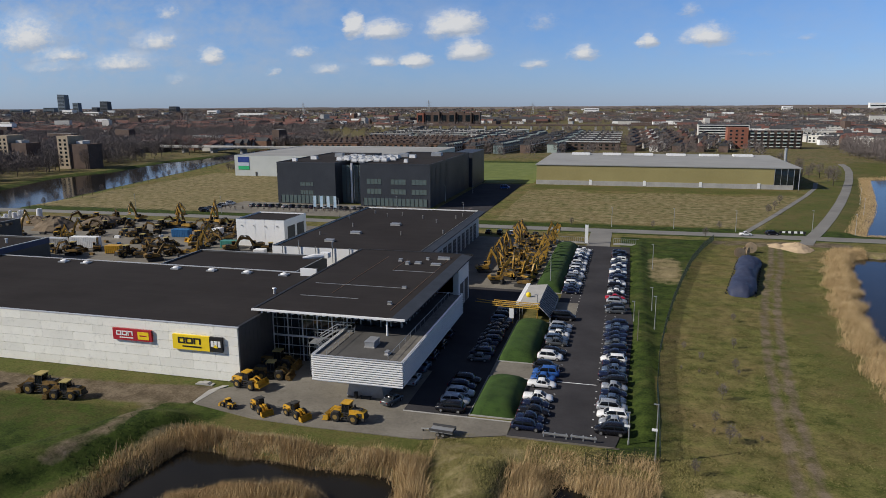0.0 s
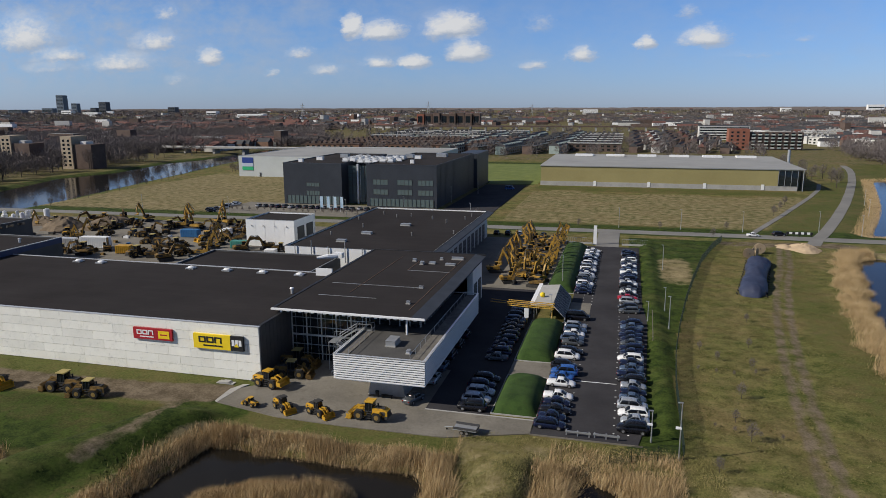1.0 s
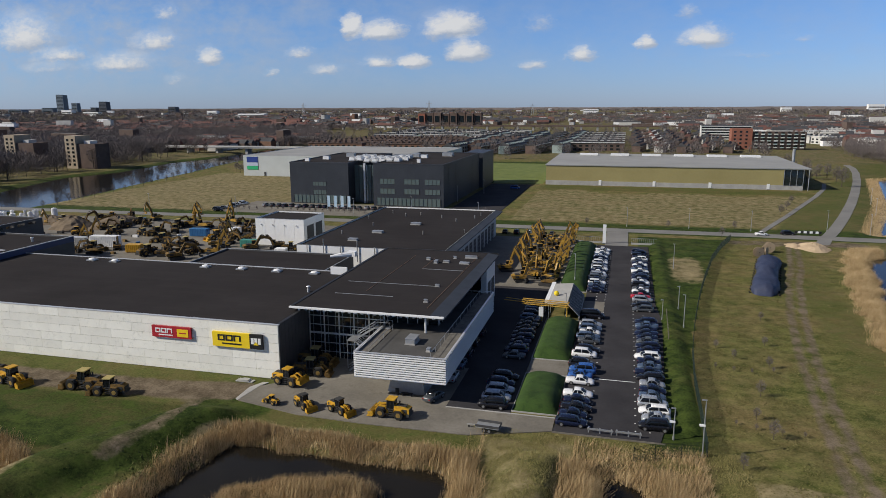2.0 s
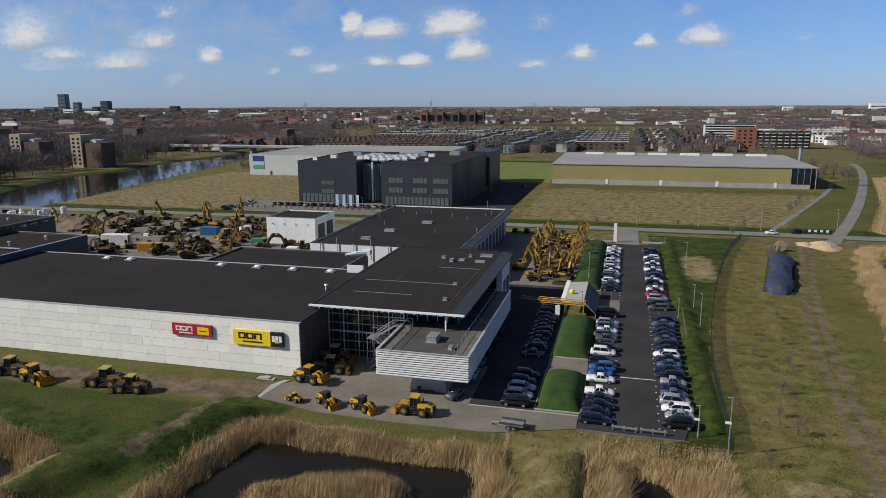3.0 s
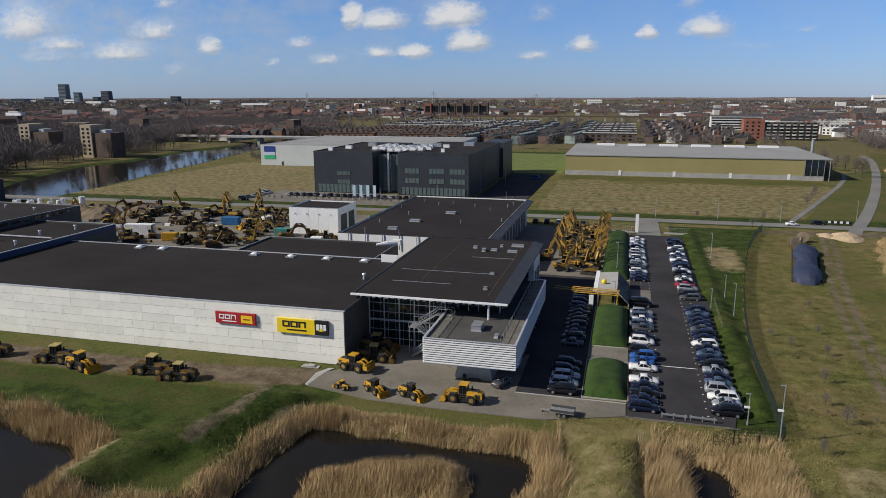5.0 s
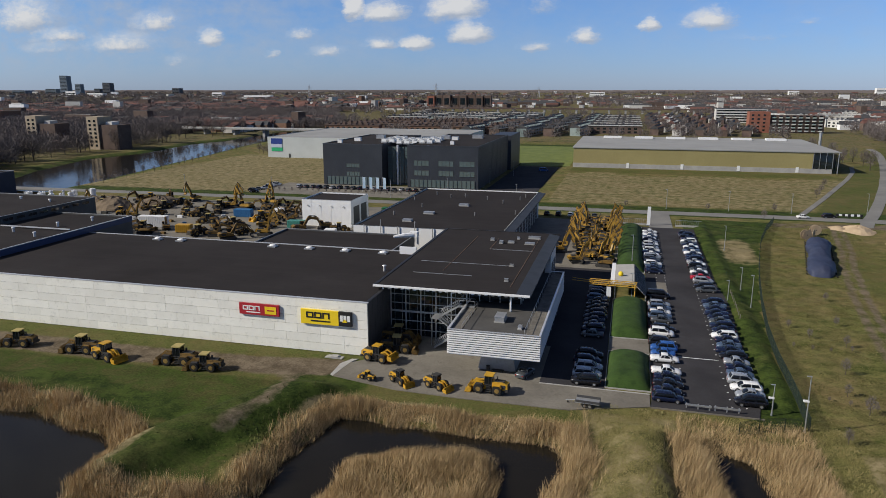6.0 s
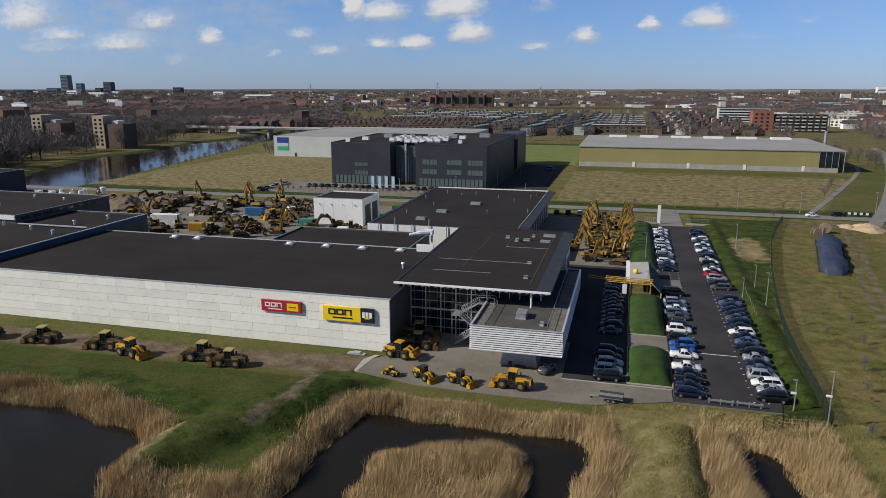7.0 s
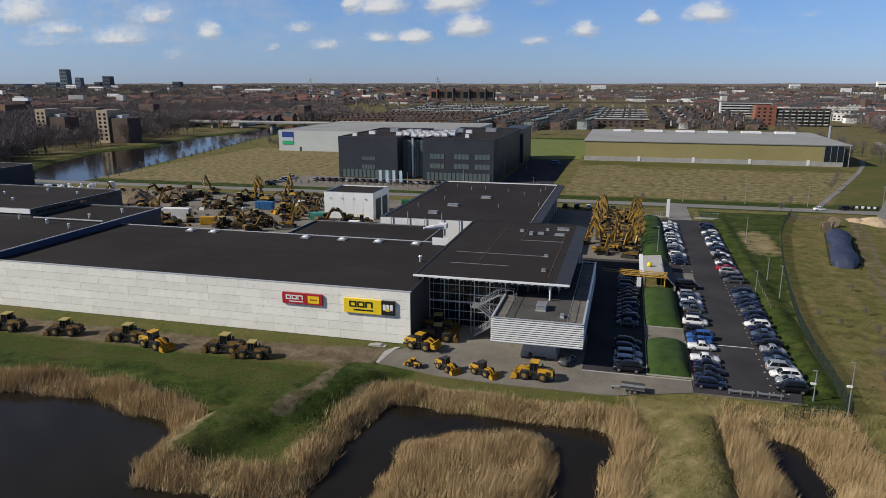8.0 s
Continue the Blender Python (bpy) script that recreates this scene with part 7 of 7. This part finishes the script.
    keep = (rng.uniform(0, 1, len(yy)) < np.clip(dens, 0.05, 1)) & (reach(CANAL, xx, yy) > 14) & ~((xx > -440) & (xx < -240) & (yy < 640)) & ~((xx > -262) & (xx < 160) & (yy < 545)) & ~inside([(112, 380), (150, 380), (170, 720), (105, 720)], xx, yy)
    for x, y in zip(xx[keep], yy[keep]):
        src = near if y < 1000 else (mid if y < 2200 else far)
        c = src[rng.integers(6)] * rng.uniform(0.75, 1.25)
        tris.append(c + np.array([x, y, (5.6 if y < 1000 else 6.0) * rng.uniform(0.8, 1.2)]))
    # the wooded west bank
    for _ in range(5600):
        y = rng.uniform(180, 640)
        x = np.interp(y, [180, 296, 359, 400, 476, 640], [-310, -336, -358, -350, -362, -360]) - rng.uniform(9, 340)
        if rng.uniform() < (0.55 + 0.45 * float(wave(np.array([x]), np.array([y]), 25.0, 2.0)[0])) * (1.0 if x > np.interp(y, [180, 296, 359, 400, 476, 640], [-310, -336, -358, -350, -362, -360]) - 110 else 0.75) and not (-402 < x < -360 and 385 < y < 425) and not (-432 < x < -300 and 480 < y < 620):
            tris.append(near[rng.integers(6)] * rng.uniform(0.8, 1.45) + np.array([x, y, 5.6]))
    tagged(new("far_woods", tri_mesh("far_woods", np.concatenate(tris), TWIG)), "bare brown winter woods in the distance", "woods", kind="stuff")
    # wooded skyline
    n = 900
    xs = np.linspace(-5600, 2600, n)
    top = 15.5 + 1.4 * wave(xs, xs * 0.3, 130.0) + 0.9 * wave(xs, xs * 0.7, 37.0) + rng.uniform(-0.8, 0.8, n)
    vs, fs = [], []
    for k in range(n):
        yk = 4420 - abs(xs[k] + 1200) * 0.12
        vs += [(xs[k], yk, -1), (xs[k], yk + 6, top[k]), (xs[k], yk + 120, top[k] * 0.9), (xs[k], yk + 150, -1)]
        if k:
            for j in range(3):
                a, b = (k - 1) * 4 + j, k * 4 + j
                fs.append((a, b, b + 1, a + 1))
    me = bpy.data.meshes.new("skyline_woods")
    me.from_pydata(vs, [], fs)
    me.materials.append(TWIG)
    tagged(new("skyline_woods", me), "dark wooded skyline on the horizon", "woods", kind="stuff")


trees()

# ---- town ----
BRICK = surf("orange_brick", (0.17, 0.098, 0.068), (0.26, 0.155, 0.105), 0.9, 0.2, 2.0, vary=0.2)
BROWNBRICK = surf("brown_brick", (0.095, 0.066, 0.054), (0.15, 0.108, 0.090), 0.9, 0.2, 2.0, vary=0.2)
REDBRICK = surf("red_brick", (0.22, 0.085, 0.055), (0.30, 0.125, 0.085), 0.9, 0.2, 2.0)
CREAM = surf("cream_render", (0.32, 0.26, 0.185), (0.42, 0.345, 0.255), 0.85, 0.3, 2.0)
TEAL = surf("grey_teal_render", (0.24, 0.30, 0.29), (0.34, 0.40, 0.38), 0.8, 0.2, 2.0)
SLATE = surf("slate_roof", (0.045, 0.046, 0.05), (0.085, 0.085, 0.09), 0.8, 0.3, 2.0, vary=0.2)
PALE = surf("pale_render", (0.50, 0.49, 0.47), (0.62, 0.61, 0.58), 0.8, 0.2, 2.0, vary=0.15)
TILE = surf("red_roof_tile", (0.125, 0.060, 0.050), (0.190, 0.094, 0.078), 0.85, 0.3, 2.0, vary=0.2)


def terrace(x, y, length, turn, wall, roof, label, h=7.0, depth=9.0, pitched=False, band=True):
    t = thing("terraced_houses", label, "houses", group="rows of houses", at=(x, y, 0), turn=turn)
    part("wall", bm_box(0, length, 0, depth, -0.3, h), wall, t)
    if pitched:
        r = bmesh.new()
        vs = [r.verts.new(p) for p in ((-0.3, -0.5, h), (length + 0.3, -0.5, h), (length + 0.3, depth + 0.5, h), (-0.3, depth + 0.5, h), (-0.3, depth / 2, h + 3.4), (length + 0.3, depth / 2, h + 3.4))]
        for q in ((0, 1, 5, 4), (2, 3, 4, 5), (0, 4, 3), (1, 2, 5), (0, 3, 2, 1)):
            r.faces.new([vs[k] for k in q])
        rf = part("roof", r, roof, t)
        for k in range(max(int(length / 12), 1)):
            part("chimney", bm_box(5 + k * 12, 5.9 + k * 12, depth / 2 - 0.4, depth / 2 + 0.4, h + 2.4, h + 4.4), BROWNBRICK, rf)
    else:
        rf = part("roof", bm_box(-0.4, length + 0.4, -0.6, depth + 0.6, h, h + 0.5), roof, t)
        if band:
            part("fascia", bm_box(-0.4, length + 0.4, -0.75, -0.61, h - 0.2, h + 0.55), PALE, rf)
    dorm = bmesh.new()
    for k in range(int(length / 5.5)):
        o, e = (k * 7 % 5) * 0.25, (k * 3 % 4) * 0.3
        if not pitched:
            box(dorm, 1.0 + k * 5.5, 3.2 + k * 5.5 + o, 1.0 + e, depth - 3.2 + e, h + 0.505, h + 1.5 + e)
        else:
            box(dorm, 1.6 + k * 5.5, 3.4 + k * 5.5, 0.6, depth / 2, h + 0.6, h + 2.2)
    tagged(part("dormer_row", dorm, wall if pitched else roof, t), kind="stuff")
    win = bmesh.new()
    for z in (0.9, 3.9):
        for k in range(int(length / 5.5)):
            box(win, 1.2 + k * 5.5, 4.0 + k * 5.5, -0.06, 0.02, z, z + 1.7)
    tagged(part("window_row", win, GLAZING, t), kind="stuff")
    return t


def neighbourhoods():
    rng = random.Random(33)
    for r in range(5):
        for k in range(3):
            terrace(-300 + k * 62 + r * 4, 610 + r * 31, 54, 0, BRICK if r % 2 == 0 else BROWNBRICK, BROWNBRICK, "row of orange brick houses with flat roofs", band=False)
    for r in range(4):
        for k in range(3):
            terrace(-305 + k * 60, 800 + r * 48, 52, 0, TEAL if r % 2 else PALE, SLATE, "row of pale grey-green houses with flat roofs")
    for k in range(5):
        for r in range(4):
            terrace(-150 + k * 22, 575 + r * 70 + k * 10, 56, 82, BROWNBRICK if k % 2 else TEAL, SLATE, "row of dark houses with slate roofs", pitched=k % 2 == 0)
    for r in range(6):
        terrace(-62, 650 + r * 42, 52, 0, BROWNBRICK, SLATE, "long row of dark houses with white roof edges", 7.5)
    for k in range(5):
        for r in range(4):
            terrace(4 + k * 19, 640 + r * 95, 34, 80, PALE if k == 1 else BROWNBRICK, TILE if k % 2 else SLATE, "row of brick houses with pitched roofs", 5.4, 7.5, pitched=True)
            terrace(12 + k * 19, 684 + r * 95, 38, 80, BRICK if k == 2 else PALE, SLATE if k % 2 else BROWNBRICK, "row of mixed brick and white houses", 5.0, 7.0, band=False)
    for k in range(9):
        terrace(150 + k * 14, 860 - k * 27, 26, -58, PALE, GREYROOF, "row of white houses beside winter trees", 7.5)
    for r in range(3):
        terrace(170 + r * 40, 930 + r * 60, 90, -15, PALE, GREYROOF, "long white row of houses", 7)
    b = thing("apartment_block", "red brick and dark apartment block with pale balconies", "apartment building", at=(92, 700, 0))
    part("tower", bm_box(-6, 12, -2, 14, -0.3, 19), REDBRICK, b, "red brick corner tower")
    body = part("body", bm_box(12.01, 58, 0, 12, -0.3, 16), BROWNBRICK, b, "dark brick wing")
    for z in range(5):
        for k in range(8):
            part("balcony", bm_box(14 + k * 5.6, 17.2 + k * 5.6, -1.2, -0.01, 1.4 + z * 3, 2.4 + z * 3), PALE if (z + k) % 2 else TEAL, body)
            part("window", bm_box(14.2 + k * 5.6, 17 + k * 5.6, -0.05, 0.02, 2.41 + z * 3, 3.7 + z * 3), GLAZING, body)
        for k in range(3):
            part("window", bm_box(-4 + k * 5, -2 + k * 5, -2.06, -1.99, 1.6 + z * 3.4, 3.2 + z * 3.4), GLAZING, b)
    b = thing("apartment_block", "white and grey apartment block with window bands", "apartment building", at=(76, 880, 0))
    body = part("body", bm_box(0, 56, 0, 14, -0.3, 16), PALE, b)
    for z in range(5):
        part("window_band", bm_box(1, 55, -0.1, -0.01, 1.2 + z * 3, 2.7 + z * 3), GLAZING, body)
    part("roof", bm_box(-0.3, 56.3, -0.3, 14.3, 16.001, 16.6), SLATE, b)
    b = thing("apartment_block", "long dark brick flats in stepped bays", "apartment building", at=(-395, 1290, 0))
    for k in range(8):
        part("bay", bm_box(k * 15.5, k * 15.5 + 13.5, (k % 2) * 3, 16, -0.3, 24 + (k % 3)), BROWNBRICK if k else REDBRICK, b)
        part("window_band", bm_box(k * 15.5 + 2, k * 15.5 + 11, (k % 2) * 3 - 0.2, (k % 2) * 3 - 0.01, 8, 20), GLAZING, b)
    for x, y, w, h in ((980, 3300, 60, 30), (640, 3300, 40, 18), (-160, 3000, 60, 16), (-1480, 2300, 40, 20), (-2050, 2350, 70, 16), (-2300, 2500, 50, 22), (-1150, 2000, 90, 14)):
        f = thing("white_block", "white far office block above the trees", "building", group="far white blocks", at=(x, y, 0))
        part("body", bm_box(-w / 2, w / 2, -12, 12, -0.3, h), WHITE, f)
        part("window_band", bm_box(-w / 2 + 2, w / 2 - 2, -12.3, -12.01, h * 0.55, h * 0.68), GLAZING, f)
    # cream-ended flats beside the canal
    for x, y in ((-386, 404), (-441, 407)):
        t = thing("tower_block", "dark tower block with a cream end wall", "apartment building", at=(x, y, 0))
        part("body", bm_box(9.01, 24, 0.5, 14, -0.3, 17), BROWNBRICK, t)
        end = part("end_wall", bm_box(0, 9, -0.5, 14, -0.3, 22.5), CREAM, t, "cream rendered end wall")
        for z in range(7):
            for k in range(2):
                part("window", bm_box(1.6 + k * 4, 3.4 + k * 4, -0.58, -0.49, 2 + z * 2.8, 3.5 + z * 2.8), GLAZING, end)
        part("roof_house", bm_box(13, 18, 3, 10, 17.001, 19), PALE, t)
    # bridge over the canal
    g = thing("road_bridge", "long pale concrete road bridge over the canal", "bridge")
    part("deck", bm_box(-420, -262, 560, 572, 4.6, 5.8), CONCRETE, g)
    part("parapet", bm_box(-420, -262, 559.7, 559.99, 5.6, 6.9), PALE, g)
    for x in (-398, -368, -338, -308, -280):
        part("pier", bm_box(x - 1.2, x + 1.2, 562, 570, -3, 4.59), CONCRETE, g)
    part("embankment", bm_box(-470, -420.01, 556, 576, -0.5, 5.0), BARK, g)
    tagged(part("far_road", bm_prism(ribbon([(-262, 566), (-235, 640), (-250, 760), (-330, 1000), (-380, 1300)], 6), -0.3, 3.2), ROADWAY), "pale road on a low embankment", "road", kind="structure")
    # railway viaduct line
    v = thing("viaduct", "long low viaduct crossing the town", "viaduct")
    part("deck", bm_box(-560, 420, 1120, 1128, 6, 8.2), BROWNBRICK, v)
    for k in range(40):
        part("pier", bm_box(-555 + k * 25, -552 + k * 25, 1121, 1127, -0.3, 5.99), CONCRETE, v)
    # pylons
    for x, y, h in ((-1000, 2050, 46), (-560, 1950, 50), (-350, 2600, 40)):
        p = thing("power_pylon", "tall steel lattice power pylon", "pylon", group="power pylons", at=(x, y, 0))
        for sx in (-1, 1):
            for sy in (-1, 1):
                part("leg", bm_tube((sx * 4, sy * 4, 0), (sx * 0.6, sy * 0.6, h), 0.5, 0.35, seg=4), STEEL, p)
        for k in range(6):
            f = k / 6
            wd = 4 * (1 - f * 0.85)
            part("brace", bm_tube((-wd, -wd, h * f), (wd, -wd, h * (f + 0.12)), 0.3, seg=4), STEEL, p)
        for z in (0.72, 0.85):
            part("crossarm", bm_tube((-9, 0, h * z), (9, 0, h * z), 0.4, seg=4), STEEL, p)
    # towers on the skyline
    SKYGLASS = surf("blue_grey_facade", (0.10, 0.13, 0.16), (0.16, 0.19, 0.23), 0.4, 0.02, 0.2)
    SKYDARK = surf("dark_facade", (0.05, 0.055, 0.07), (0.08, 0.085, 0.10), 0.5, 0.02, 0.2)
    for px, ww, hh, mt in ((-0.930, 46, 96, SKYGLASS), (-0.903, 36, 54, SKYGLASS), (-0.955, 70, 30, SKYGLASS), (-0.866, 34, 31, SKYDARK), (-0.846, 46, 60, SKYDARK), (-0.715, 44, 33, SKYDARK), (-1.02, 90, 22, SKYGLASS)):
        y = 3050.0
        t = thing("office_tower", "tall grey-blue office tower on the skyline", "tower", group="skyline towers", at=(px * y, y, 0))
        sh = bmesh.new()
        side(sh, [(-ww / 2, 0), (ww / 2, 0), (ww * 0.46, hh * 0.97), (0, hh), (-ww * 0.44, hh)], -ww * 0.35, ww * 0.35)
        part("shaft", sh, mt, t)
        for k in range(int(hh / 7)):
            part("window_band", bm_box(-ww * 0.42, ww * 0.42, -ww * 0.36, -ww * 0.352, 4 + k * 7, 7 + k * 7), GLAZING, t)


neighbourhoods()


def far_town():
    """Houses too far to tell apart, in one sheet."""
    rng = np.random.default_rng(14)
    vs, fs, mi = [], [], []
    n = 4400
    inv = rng.uniform(1 / 4300, 1 / 600, n)
    for k in range(n):
        y = 1 / inv[k]
        u = rng.uniform(-1.2, 0.48)
        x = u * y
        if (-0.42 < u < 0.25 and y < 1000) or reach(CANAL, np.array([x]), np.array([y]))[0] < 20:
            continue
        if wave(np.array([x]), np.array([y]), 190.0, 6.0)[0] < -0.25:
            continue
        if u > -0.5 and y < 760:
            continue
        left = u < -0.48 and y < 1500
        w, d, h = rng.uniform(12, 40), rng.uniform(7, 10), rng.uniform(4.5, 7.0) if rng.uniform() > 0.03 else rng.uniform(10, 18)
        if left:
            y = 600 + round((y - 600) / 26) * 26.0
        if rng.uniform() < 0.3:
            w, d = d, w
        a = rng.uniform(-0.2, 0.2)
        ca, sa = math.cos(a), math.sin(a)
        base = len(vs)
        pts = [(-w / 2, -d / 2), (w / 2, -d / 2), (w / 2, d / 2), (-w / 2, d / 2)]
        pts = [(x + p * ca - q * sa, y + p * sa + q * ca) for p, q in pts]
        pitched = (left or rng.uniform() < 0.6) and h < 10
        vs += [(p, q, -0.3) for p, q in pts] + [(p, q, h) for p, q in pts]
        wall = rng.choice([0, 1, 1, 1, 7, 3, 7])
        roofm = rng.choice([4, 4, 4, 5]) if left else rng.choice([4, 5, 5])
        for q in ((0, 1, 5, 4), (1, 2, 6, 5), (2, 3, 7, 6), (3, 0, 4, 7)):
            fs.append([base + i for i in q]), mi.append(wall)
        if pitched:
            m0 = [(pts[0][i] + pts[3][i]) / 2 for i in (0, 1)]
            m1 = [(pts[1][i] + pts[2][i]) / 2 for i in (0, 1)]
            vs += [(*m0, h + 3.5), (*m1, h + 3.5)]
            for q in ((4, 5, 9, 8), (6, 7, 8, 9), (7, 4, 8), (5, 6, 9)):
                fs.append([base + i for i in q]), mi.append(roofm)
        else:
            fs.append([base + i for i in (4, 5, 6, 7)]), mi.append(rng.choice([5, 5, 5, 6]))
    me = bpy.data.meshes.new("far_town")
    me.from_pydata(vs, [], fs)
    for m in (BRICK, BROWNBRICK, REDBRICK, WHITE, TILE, SLATE, GREYROOF, PALE):
        me.materials.append(m)
    me.polygons.foreach_set("material_index", np.array(mi, np.int32))
    tagged(new("far_town", me), "distant town of brick and white houses", "houses", kind="stuff")


far_town()

hall_panels()
